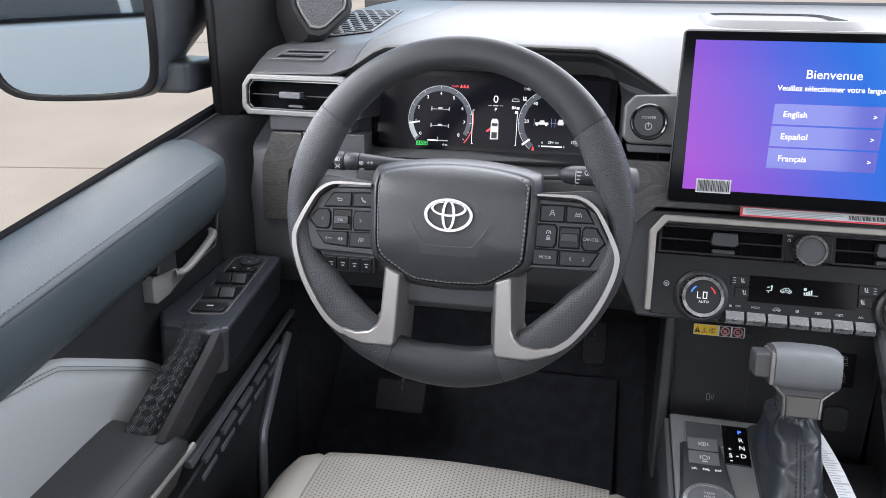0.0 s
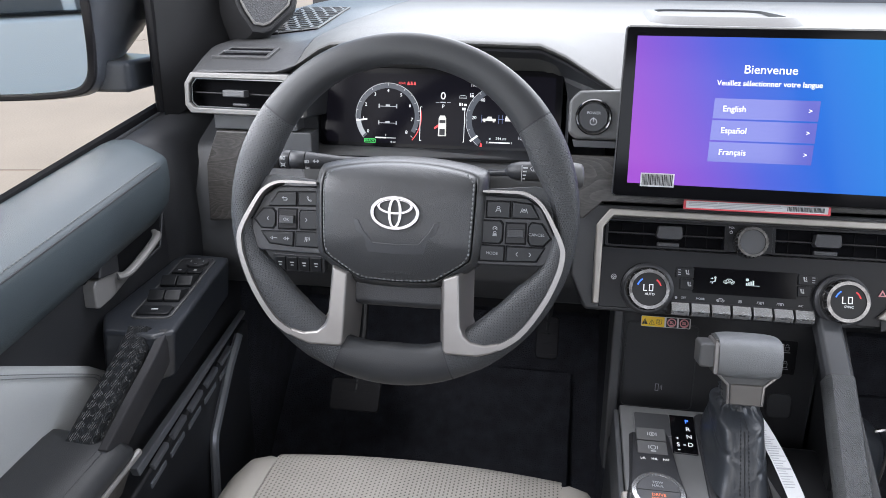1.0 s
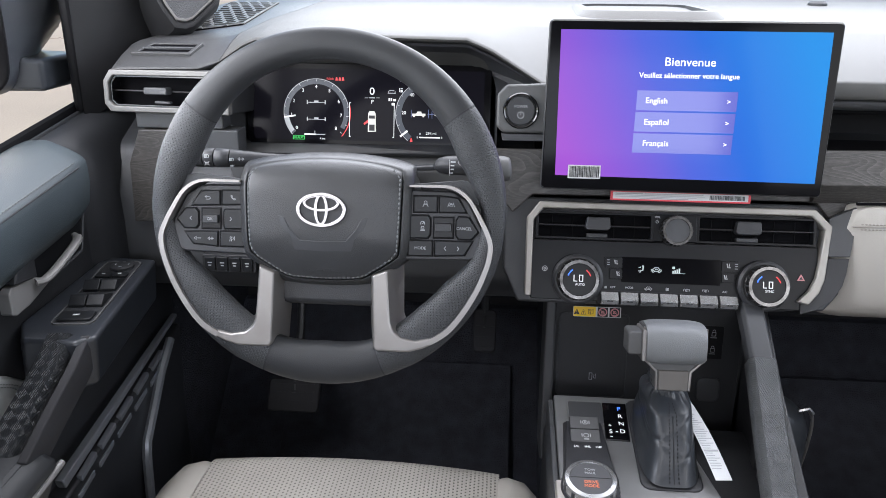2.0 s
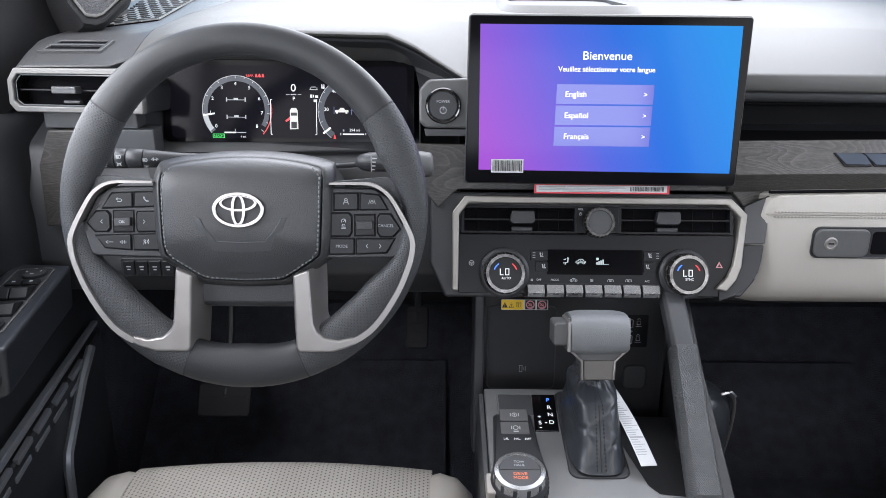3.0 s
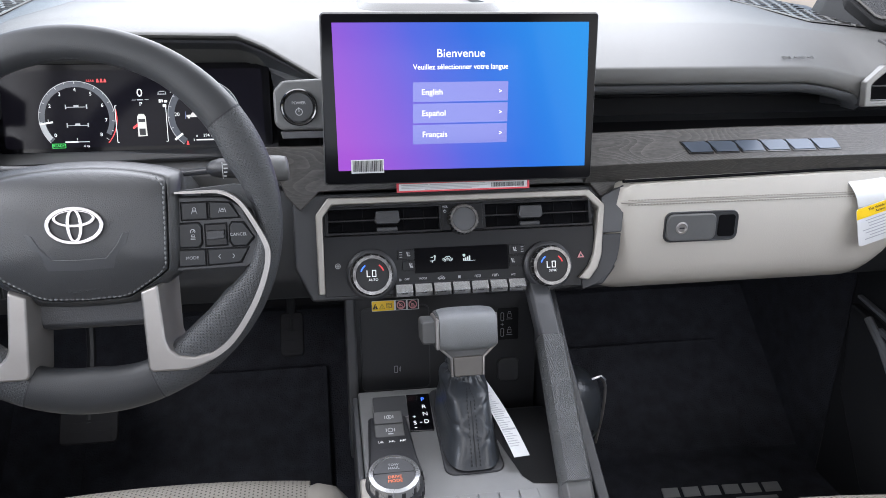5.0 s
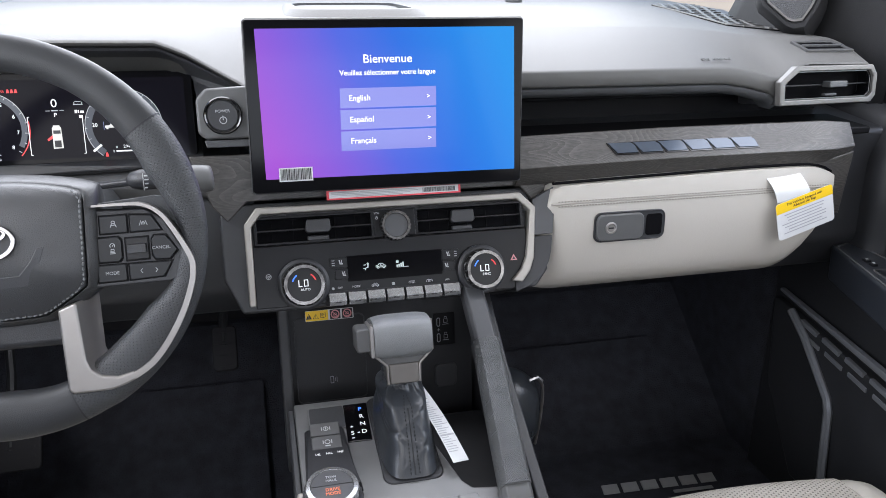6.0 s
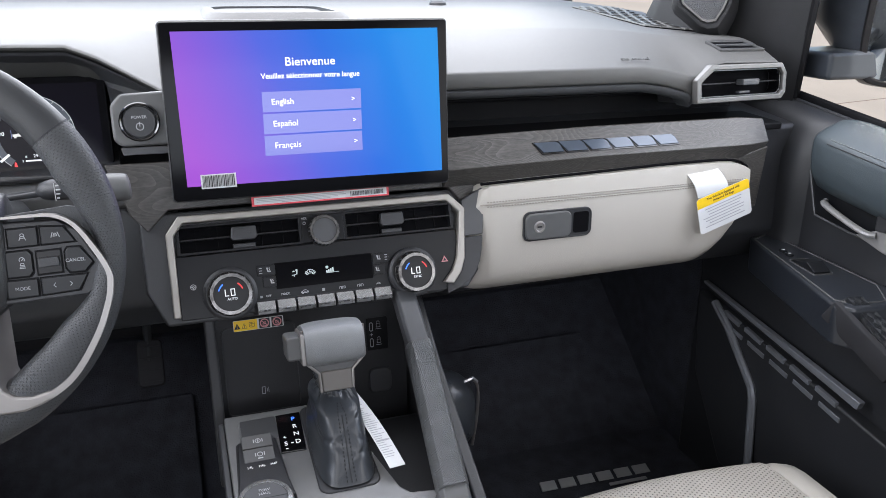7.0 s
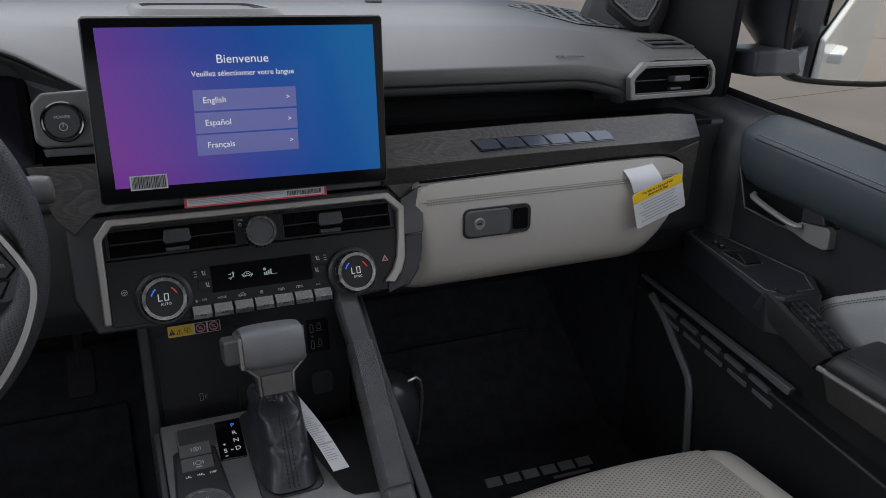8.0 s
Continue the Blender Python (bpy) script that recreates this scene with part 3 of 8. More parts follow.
# Same pad as the top; shade by the pillar is painted as darker grey.
pad_piece("shaded_pad_end", -0.368, -0.193, 24, M_ENDSHADE_SLOT, "grained dash end, its shade put in as darker grey")

# the dark lip below the pad, and the open shelf under it
bm = B()
rings = []
for i in range(41):
    x = 0.575 + (0.982 - 0.575) * i / 40
    fy, fz, cy, cz, top, face = dash_edge(x)
    z = fz - face
    rings.append([(x, fy + 0.010, z - 0.001), (x, fy + 0.002, z - 0.003), (x, fy + 0.003, z - 0.009), (x, fy + 0.012, z - 0.015), (x, fy + 0.04, z - 0.016), (x, fy + 0.04, z - 0.002)])
loft(bm, rings)
part("pad_lip", bm, M_PLASTIC, dash, "charcoal lip under the pad", sharp=50)
# Near-black seal colour puts the shade of the depth into the shelf.
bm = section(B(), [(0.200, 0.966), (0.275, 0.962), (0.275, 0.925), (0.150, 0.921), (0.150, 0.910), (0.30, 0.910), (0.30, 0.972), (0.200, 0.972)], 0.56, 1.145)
part("open_shelf", bm, M_SEAL, dash, "open storage shelf, its inner shade put in as near-black", bevel=0.004)

# dark body under everything
bm = section(B(), [(0.16, 0.915), (0.30, 0.93), (0.72, 0.95), (0.72, 0.72), (0.40, 0.66), (0.20, 0.68), (0.155, 0.74), (0.165, 0.86)], 0.60, 1.19)
part("lower_body", bm, M_DARK, dash, bevel=0.01)
bm = section(B(), [(0.215, 0.90), (0.30, 0.93), (0.72, 0.95), (0.72, 0.72), (0.40, 0.66), (0.22, 0.68), (0.175, 0.73), (0.18, 0.84)], -0.38, 0.23)
part("knee_panel", bm, M_PLASTIC, dash, "charcoal knee panel", bevel=0.012)

# veneer on the passenger's side
bm = B()
rings = []
for x, lo, hi, drop in ((0.575, 0.0, 0.0, 0.0), (0.62, 0, 0, 0.0), (0.80, 0, 0, 0.0), (1.00, 0, 0, 0.0), (1.06, 0, 0.0, 0.0), (1.105, 0.004, -0.003, 0.012)):
    rise = 0.004 * min(1.0, (x - 0.575) / 0.2)
    rings.append([(x, 0.158, 0.928 - lo + rise), (x, 0.150, 0.929 - lo + rise), (x, 0.118 + drop, 0.893 + rise), (x, 0.137 + drop, 0.865 + rise), (x, 0.17, 0.861 + rise), (x, 0.17, 0.915)])
loft(bm, rings)
part("veneer_band", bm, M_WOOD, dash, "dark grey wood-grain trim band", bevel=0.0015)
bm = B()
loft(bm, [[(1.03, 0.135, 0.868), (1.105, 0.130, 0.890), (1.105, 0.138, 0.79), (1.085, 0.138, 0.79), (1.07, 0.137, 0.85)],
          [(1.03, 0.17, 0.868), (1.105, 0.17, 0.890), (1.105, 0.17, 0.79), (1.085, 0.17, 0.79), (1.07, 0.17, 0.85)]])
part("veneer_end", bm, M_WOOD, dash, bevel=0.002)
# veneer under and beside the screen
bm = B()
prism(bm, [(-0.245, 0.083), (-0.165, 0.083), (-0.165, 0.036), (0.165, 0.036), (0.18, 0.09), (0.21, 0.09), (0.235, 0.03), (0.232, -0.045), (0.205, -0.045), (0.203, -0.005),
           (0.178, 0.024), (-0.180, 0.024), (-0.205, 0.0), (-0.222, 0.02)], -0.03, 0.0)
part("veneer_centre", bm, M_WOOD, dash, "dark grey wood-grain trim under the screen", bevel=0.002, frame_=panel((0.405, 0.135, 0.841), 14))
# veneer at the driver's side
bm = B()
prism(bm, [(-0.307, 0.932), (-0.262, 0.932), (-0.262, 0.900), (-0.285, 0.876), (-0.292, 0.803), (-0.330, 0.80), (-0.326, 0.885)], -0.03, 0.0)
part("veneer_driver", bm, M_WOOD, dash, "dark grey wood-grain trim by the door", bevel=0.002, frame_=Matrix.Translation((0, 0.165, 0)) @ pose(0, 0, 0, 90))
bm = B()
box(bm, -0.31, -0.190, 0.168, 0.20, 0.934, 0.958)
box(bm, -0.2615, -0.170, 0.166, 0.20, 0.900, 0.9335)
part("vent_ledge", bm, M_PLASTIC, dash, "plain grey strip under the vent", bevel=0.002)

# hood round the instruments
bm = B()
outer = [(-0.200, 1.012), (-0.152, 1.044), (-0.03, 1.051), (0.136, 1.048), (0.168, 1.034), (0.240, 0.993), (0.236, 0.983), (0.176, 0.983), (0.176, 0.905), (-0.185, 0.900), (-0.206, 0.95)]
inner = [(-0.176, 1.004), (-0.158, 1.020), (-0.03, 1.026), (0.130, 1.026), (0.150, 1.020), (0.162, 1.008), (0.168, 1.000), (0.172, 0.985), (0.172, 0.912), (-0.180, 0.905), (-0.180, 0.95)]
loft(bm, [[(x, 0.182, z) for x, z in outer], [(x, 0.186, z - 0.004) for x, z in outer], [(x, 0.252, z) for x, z in inner]], cap=False)
part("instrument_hood", bm, M_DARK, dash, "black inner hood round the instruments", sharp=20)
bm = section(B(), [(0.255, 0.905), (0.20, 0.902), (0.175, 0.885), (0.18, 0.86), (0.255, 0.86)], -0.19, 0.20)
part("hood_sill", bm, M_SWITCH, dash, "grey sill under the instruments", bevel=0.006)

# corner speaker grilles of the top and the demister slots
def top_grille(sign, parent):
    """Raised ribs of brick pattern over a dark field, flush with the dash top."""
    def lift(x, y, d):
        side_x = x if sign > 0 else mx(x)
        return (side_x, y, dash_height(side_x, y) + d)

    def outer(y):
        return 1.102 + 0.17 * (y - 0.335)

    def left(y):
        return max(outer(y) - 1.34 * (y - 0.331) - 0.002, 1.035 + 0.115 * (y - 0.385))
    ys = [0.335 + 0.010 * i for i in range(6)] + [0.42 + 0.034 * i for i in range(10)]
    # Dark sheet under the ribs paints the shade in the grille's holes.
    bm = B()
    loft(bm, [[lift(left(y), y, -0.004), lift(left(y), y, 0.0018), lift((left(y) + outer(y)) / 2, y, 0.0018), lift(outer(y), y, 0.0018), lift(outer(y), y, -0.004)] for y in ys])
    part("grille_field", bm, M_RECESS_SHADE, parent)
    bm = B()

    def rib(xa, ya, xb, yb, w):
        d = Vector((xb - xa, yb - ya, 0)).normalized()
        o = Vector((-d.y, d.x, 0)) * w
        a, b = Vector((xa, ya, 0)), Vector((xb, yb, 0))
        loft(bm, [[lift(q.x + e.x, q.y + e.y, z) for e, z in ((o, 0.0015), (o * 0.8, 0.0034), (-o * 0.8, 0.0034), (-o, 0.0015))] for q in (a, a.lerp(b, 0.5), b)])
    for r in range(15):
        y = 0.344 + 0.026 * r
        x0 = left(y)
        rib(x0, y, outer(y), y, 0.0024)
        x = math.ceil(x0 / 0.021) * 0.021 + (0.0105 if r % 2 else 0.0)
        while x < outer(y) - 0.006:
            rib(x, y, x + 0.004, y + 0.026, 0.0020)
            x += 0.021
    rib(outer(0.336), 0.336, left(0.388), 0.388, 0.0016)
    rib(left(0.388), 0.388, left(0.72), 0.72, 0.0016)
    part("grille_mesh", bm, M_VENTFRAME, parent, "pale grey brick-pattern speaker grille")


top_grille(-1, dash)
top_grille(1, dash)


def demister(sign, parent):
    def X(x):
        return x if sign < 0 else mx(x)
    fr = Matrix.Translation((X(-0.272), 0.211, 1.0312)) @ pose(0, 0, 0, 19) @ Matrix.Diagonal((0.80, 0.82, 1, 1))
    s = 1 if sign < 0 else -1
    bm = B()
    out = [(s * x, y) for x, y in ((-0.058, -0.020), (0.046, -0.020), (0.054, 0.022), (-0.036, 0.022))]
    inn = [(s * x, y) for x, y in ((-0.046, -0.014), (0.040, -0.014), (0.047, 0.016), (-0.031, 0.016))]
    frame_prism(bm, out, inn, -0.004, 0.0045)
    slot = part("demister_frame", bm, M_ENDSHADE_SLOT, parent, "charcoal side demister slot", bevel=0.001, frame_=fr)
    # Near-black sheet stands in for the shade in the slot.
    bm = B()
    prism(bm, inn, -0.006, 0.0025)
    part("slot_field", bm, M_RECESS_SHADE, slot, frame_=fr)
    bm = B()
    box(bm, -0.044, 0.046, -0.0015, 0.0025, 0.0, 0.0055)
    part("slat", bm, M_PLASTIC, slot, frame_=fr, bevel=0.0008)


demister(-1, dash)
demister(1, dash)


def side_vent(sign):
    """Outer air vent with a satin frame, slats and a slider."""
    def X(x):
        return x if sign < 0 else mx(x)
    s = 1 if sign < 0 else -1
    vent = thing("air_vent", (X(-0.26), 0.165, 0.985), "side air vent with satin silver frame and black slats", "vent", "side air vents")
    fr = panel((X(-0.26) - (0.006 if sign > 0 else 0.0), 0.162, 0.984), 6, -4 * s)
    outer = [(s * x, y) for x, y in ((-0.086, 0.012), (-0.076, 0.027), (0.062, 0.028), (0.090, 0.006), (0.088, -0.028), (-0.078, -0.028), (-0.086, -0.018))]
    inner = [(s * x, y) for x, y in ((-0.0785, 0.0100), (-0.0715, 0.0192), (0.0575, 0.0200), (0.0805, 0.0022), (0.0790, -0.0202), (-0.0715, -0.0202), (-0.0785, -0.0138))]
    bm = B()
    frame_prism(bm, outer, inner, -0.006, 0.006)
    part("inner_edge", frame_prism(B(), [(x * 1.01, y * 1.01) for x, y in inner], [(x * 0.965, y * 0.90) for x, y in inner], -0.020, 0.0015), M_PIANO, vent, "gloss black inner edge", bevel=0.0008, frame_=fr)
    part("vent_frame", bm, M_VENTFRAME, vent, "satin silver frame", bevel=0.002, frame_=fr)
    bm = B()
    frame_prism(bm, [(x * 0.99 - s * 0.002, y * 1.02) for x, y in outer], inner, -0.09, -0.003)
    part("housing", bm, M_DARK, vent, bevel=0.004, frame_=fr)
    # The duct's depth is a near-black sheet with its shade painted in.
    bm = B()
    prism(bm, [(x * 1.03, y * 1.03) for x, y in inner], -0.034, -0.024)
    part("duct", bm, M_RECESS_SHADE, vent, frame_=fr)
    for v, z in ((-0.0005, -0.006),):
        bm = B()
        box(bm, -0.075, 0.076, v - 0.0010, v + 0.0010, z - 0.008, z + 0.002)
        part("slat", bm, M_CAP, vent, frame_=fr, bevel=0.0006)
    bm = B()
    box(bm, s * -0.011 - 0.016, s * -0.011 + 0.016, -0.004, 0.005, -0.006, 0.010)
    box(bm, s * -0.006 - 0.011, s * -0.006 + 0.011, -0.0165, -0.0125, -0.006, 0.002)
    part("slider", bm, M_PLASTIC, vent, "dark grey slider tab", bevel=0.0015, frame_=fr)


side_vent(-1)
side_vent(1)


# ---- glove box ----
glove = thing("glove_box", (0.83, 0.11, 0.80), "cream leather glove box lid with double stitched seam", "glove box")
bm = B()
rings = []
N = 36
for i in range(N + 1):
    x = 0.620 + (1.064 - 0.620) * i / N
    e = max(0.0, (x - 0.965) / (1.064 - 0.965))
    s_ = max(0.0, (0.636 - x) / 0.016) ** 2
    top = 0.868 + 0.007 * min(1.0, (x - 0.61) / 0.3) - 0.016 * e ** 4 - 0.006 * s_
    low = 0.716 + 0.066 * e ** 2.2 + 0.03 * e ** 6
    if x < 0.66:
        low = 0.716
    bulge = 0.020 * (1 - 0.75 * e ** 2) * (1 - 0.35 * s_)
    ring = []
    for k in range(13):
        t = k / 12
        z = top + (low - top) * t
        y = 0.118 - bulge * math.sin(math.pi * min(1, 0.12 + t * 0.83)) ** 0.6 + 0.012 * max(0, t - 0.86) / 0.14
        ring.append((x, y, z))
    ring += [(x, 0.17, low + 0.004), (x, 0.17, top)]
    rings.append(ring)
# the lid's lower left tongue runs on under the centre stack
for x, lo in ((0.585, 0.722),):
    rings.insert(0, [(x, 0.13, 0.735 - 0.001 * k) for k in range(13)] + [(x, 0.16, 0.722), (x, 0.16, 0.735)])
loft(bm, rings)
part("lid", bm, M_CREAM, glove, "cream soft leather lid", sharp=60)


def glove_face(x, z):
    t = (0.872 - z) / 0.15
    return 0.118 - 0.020 * math.sin(math.pi * min(1, 0.12 + t * 0.83)) ** 0.6


for dz in (0.0, 0.0062):
    stitches("seam", [(x, glove_face(x, 0.8495 - dz + 0.001) - 0.0008, 0.8495 - dz) for x in np.linspace(0.626, 1.045, 40)], glove, M_STITCHCREAM, 0.0044, 0.0034, 0.0010)
bm = tube(B(), [(x, glove_face(x, 0.8464) + 0.0002, 0.8464) for x in np.linspace(0.615, 1.04, 40)], 0.0011, 6)
part("seam_fold", bm, M_STITCHCREAM, glove)
gf = panel((0.730, 0.0975, 0.8105), 3)
bm = B()
frame_prism(bm, rrect(0, 0, 0.106, 0.042, 0.010), rrect(0, 0, 0.102, 0.038, 0.009), -0.012, 0.0014)
latch = part("latch_frame", bm, M_DARK, glove, "black recessed latch surround", bevel=0.001, frame_=gf)
bm = B()
prism(bm, rrect(0, 0, 0.102, 0.039, 0.007), -0.02, 0.0008)
part("latch_well", bm, M_DARK, latch, frame_=gf)
# Near-black plate painted as the shade of the finger recess.
bm = prism(B(), rrect(0.036, 0, 0.024, 0.030, 0.004), 0.0008, 0.0014)
part("finger_well", bm, M_RECESS_SHADE, latch, frame_=gf)
bm = B()
prism(bm, rrect(-0.0155, 0, 0.070, 0.037, 0.009), -0.010, 0.005)
paddle = part("paddle", bm, M_SWITCH, glove, "charcoal latch paddle", bevel=0.002, frame_=gf)
bm = B()
lathe(bm, -0.030, 0.0, [(0.0085, 0.003), (0.0085, 0.0056), (0.0065, 0.0062), (0.0055, 0.0052), (0.0001, 0.0052)], 28)
part("lock", bm, M_SATIN, glove, "round metal lock", frame_=gf)
bars("keyhole", [(-0.0335, -0.0265, 0.0, 0.0022)], gf, M_INK, glove, 0.0056)
# Black tube laid in as the shade of the gap round the lid.
gap = [(x, 0.1145 + 0.012 * max(0.0, (x - 1.0) / 0.07) ** 2, 0.8715 + 0.007 * min(1.0, (x - 0.61) / 0.3) - 0.016 * max(0.0, (x - 0.965) / 0.099) ** 4) for x in np.linspace(0.620, 1.064, 30)] + [(1.070, 0.130, 0.845), (1.072, 0.132, 0.80)]
part("lid_gap", tube(B(), gap, 0.0020, 6), M_RECESS_SHADE, glove, "black shadow gap round the lid")


# ---- centre screen ----
screen = thing("touch_screen", (0.405, 0.12, 0.9), "wide touch screen showing a violet and blue language menu", "screen")
SF = panel((0.404, 0.120, 0.982), 8.7)
SHAPE = [(-0.1690, 0.100), (-0.1660, 0.1030), (0.1705, 0.1030), (0.1735, 0.100), (0.1680, -0.1000), (0.1650, -0.1025), (-0.1680, -0.1005), (-0.1715, -0.098)]
bm = prism(B(), [(x * 0.985, y * 0.985) for x, y in SHAPE], -0.040, -0.006)
part("back_shell", bm, M_DARK, screen, "black back shell", bevel=0.003, frame_=SF)
bm = prism(B(), SHAPE, -0.008, -0.002)
part("housing", bm, M_DARK, screen, "thin black housing edge", bevel=0.0015, frame_=SF)
# Pale strip added for the windscreen's reflection along the housing's top.
part("top_glint", box(B(), -0.1655, 0.1700, 0.1005, 0.1036, -0.0075, -0.0008), M_SILVER, screen, "thin pale strip painted as a reflection on the top edge", bevel=0.0006, frame_=SF)
bm = prism(B(), [(x * 0.992, y * 0.985) for x, y in SHAPE], -0.004, 0.0)
part("bezel", bm, M_GLASSBLACK, screen, "glossy black bezel", bevel=0.0012, frame_=SF)


def screen_glow():
    m = material("menu_picture", (0.01, 0.01, 0.012), 0.08, spec=0.05)
    nt = m.node_tree
    b = nt.nodes["Principled BSDF"]
    co = nt.nodes.new("ShaderNodeTexCoord")
    sep = nt.nodes.new("ShaderNodeSeparateXYZ")
    nt.links.new(co.outputs["Object"], sep.inputs[0])
    t = math_node(nt, "ADD", math_node(nt, "MULTIPLY", sep.outputs[0], 2.85), math_node(nt, "MULTIPLY", sep.outputs[2], 1.3))
    ramp = nt.nodes.new("ShaderNodeValToRGB")
    nt.links.new(math_node(nt, "ADD", t, 0.5), ramp.inputs[0])
    e = ramp.color_ramp.elements
    e[0].position, e[0].color = 0.02, (0.44, 0.105, 0.78, 1)
    e[1].position, e[1].color = 0.98, (0.008, 0.33, 0.96, 1)
    for p, c in ((0.24, (0.25, 0.13, 0.82, 1)), (0.42, (0.10, 0.16, 0.86, 1)), (0.62, (0.03, 0.19, 0.87, 1))):
        n = e.new(p)
        n.color = c
    nt.links.new(ramp.outputs[0], b.inputs["Emission Color"])
    b.inputs["Emission Strength"].default_value = 0.34
    return m


bm = prism(B(), [(-0.1550, 0.0912), (0.1600, 0.0915), (0.1585, -0.0855), (-0.1540, -0.0830)], 0.0, 0.0006)
lit = part("display", bm, screen_glow(), screen, "lit violet to blue menu picture", frame_=SF)
M_MENU = material("menu_button", (0.02, 0.02, 0.05), 0.1, emit=(0.16, 0.175, 0.80), strength=0.29)
for k in range(3):
    v = 0.0095 - 0.0255 * k
    bm = prism(B(), [(-0.0605 - 0.0006 * k, v + 0.0120), (0.058 - 0.0008 * k, v + 0.0120), (0.0575 - 0.0008 * k, v - 0.0115), (-0.061 - 0.0006 * k, v - 0.0115)], 0.0006, 0.0008)
    part("menu_button", bm, M_MENU, lit, "pale violet menu button", frame_=SF)
    letters("menu_word", ("English", "Espa\u00f1ol", "Fran\u00e7ais")[k], SF, -0.0505, v, 0.0068, M_LITTEXT, lit, "LEFT", 0.001, bold=0.00003)
    letters("menu_arrow", ">", SF, 0.048, v, 0.0055, M_LITTEXT, lit, "CENTER", 0.001, bold=0.00003)
letters("greeting", "Bienvenue", SF, -0.001, 0.0550, 0.0098, M_LITTEXT, lit, "CENTER", 0.001, stretch=1.04, bold=0.00003)
letters("prompt", "Veuillez s\u00e9lectionner votre langue", SF, -0.001, 0.0392, 0.0062, M_LITTEXT, lit, "CENTER", 0.001, stretch=0.97, bold=0.00003)
bm = prism(B(), [(-0.1385, -0.0700), (-0.0985, -0.0700), (-0.0985, -0.0865), (-0.1385, -0.0865)], 0.0006, 0.0010)
code = lone("barcode_sticker", bm, M_PAPER, "small white barcode sticker on the screen", "sticker", frame_=SF)
rows = []
u = -0.1365
rnd = random.Random(4)
while u < -0.101:
    w = rnd.choice((0.0005, 0.0008, 0.0011))
    rows.append((u, u + w, -0.0780, 0.0135))
    u += w + rnd.choice((0.0006, 0.0009))
bars("bar_code", rows, SF, M_INK, code, 0.0012)

# notice stuck below the screen
NF = panel((0.4075, 0.117, 0.8735), 12)
bm = prism(B(), rrect(0, 0, 0.172, 0.0125, 0.001), 0.0, 0.0008)
notice = lone("notice_sticker", bm, M_REDLABEL, "long red-edged white notice under the screen", "sticker", frame_=NF)
bm = prism(B(), rrect(0, 0, 0.166, 0.0085, 0.0005), 0.0008, 0.0011)
part("paper", bm, M_PAPER, notice, "white printed field", frame_=NF)
bars("print", [(-0.080, -0.046, 0.0026, 0.0011), (-0.044, 0.028, 0.0026, 0.0007), (-0.080, 0.03, 0.0006, 0.0007), (-0.080, 0.02, -0.0012, 0.0007), (-0.05, 0.01, -0.0030, 0.0009)], NF, M_GREYINK, notice, 0.0013)
rows, u = [], 0.036
while u < 0.078:
    w = rnd.choice((0.0005, 0.0008))
    rows.append((u, u + w, 0.0, 0.0055))
    u += w + rnd.choice((0.0005, 0.0009))
bars("bar_code", rows, NF, M_INK, notice, 0.0013)

# ---- climate stack ----
CF = panel((0.405, 0.129, 0.841), 21.5)
stack = thing("climate_panel", (0.405, 0.12, 0.76), "black climate panel with champagne frame, vents, knobs and silver keys", "control panel")
bm = prism(B(), [(-0.215, 0.012), (-0.19, 0.024), (0.19, 0.024), (0.222, 0.005), (0.226, -0.075), (0.195, -0.112), (0.10, -0.116), (-0.10, -0.114), (-0.195, -0.114), (-0.215, -0.07)], -0.075, -0.012)
part("surround", bm, M_PLASTIC, stack, "charcoal surround", bevel=0.004, frame_=CF)
bm = prism(B(), [(-0.178, -0.0315), (0.181, -0.0315), (0.182, -0.07), (0.165, -0.1115), (-0.178, -0.1085)], -0.03, -0.001)
part("face", bm, M_FACE, stack, "black face", bevel=0.001, frame_=CF)
OUTER = [(-0.1865, -0.105), (-0.1862, -0.0035), (-0.1705, 0.0172), (0.1750, 0.0165), (0.1962, -0.0045), (0.1918, -0.040), (0.1882, -0.0720), (0.1815, -0.0890), (0.1690, -0.1040)]
INNER = [(-0.1780, -0.105), (-0.1776, -0.0070), (-0.1652, 0.0084), (0.1700, 0.0078), (0.1870, -0.0088), (0.1828, -0.040), (0.1772, -0.0700), (0.1692, -0.0860), (0.1545, -0.1010)]
bm = loft(B(), [[(*o, -0.02), (*o, 0.006), (*i, 0.006), (*i, -0.02)] for o, i in zip(OUTER, INNER)])
part("frame", bm, M_CHAMPAGNE, stack, "champagne satin frame", bevel=0.0022, segments=3, frame_=CF)
# cheek between the frame's leg and the glove box, in two pieces with a joint
for name_, mat_, pts in (("upper_cheek", M_PLASTIC, ((0.1930, 0.0060, 0.003), (0.2190, 0.0201, 0.018), (0.2170, -0.0065, 0.020), (0.2135, -0.0422, 0.016), (0.1880, -0.0425, 0.003))),
                         ("lower_cheek", M_DARK, ((0.1880, -0.0445, 0.002), (0.2130, -0.0440, 0.015), (0.2103, -0.0634, 0.014), (0.2064, -0.0785, 0.013), (0.1955, -0.0971, 0.012), (0.1787, -0.1099, 0.004), (0.1603, -0.1170, 0.002), (0.1600, -0.1040, 0.001), (0.1780, -0.0850, 0.001), (0.1850, -0.0680, 0.001)))):
    bm = loft(B(), [[(x, y, -0.05) for x, y, z in pts], [(x, y, z) for x, y, z in pts]])
    part(name_, bm, mat_, stack, "charcoal cheek beside the frame", bevel=0.0012, frame_=CF)
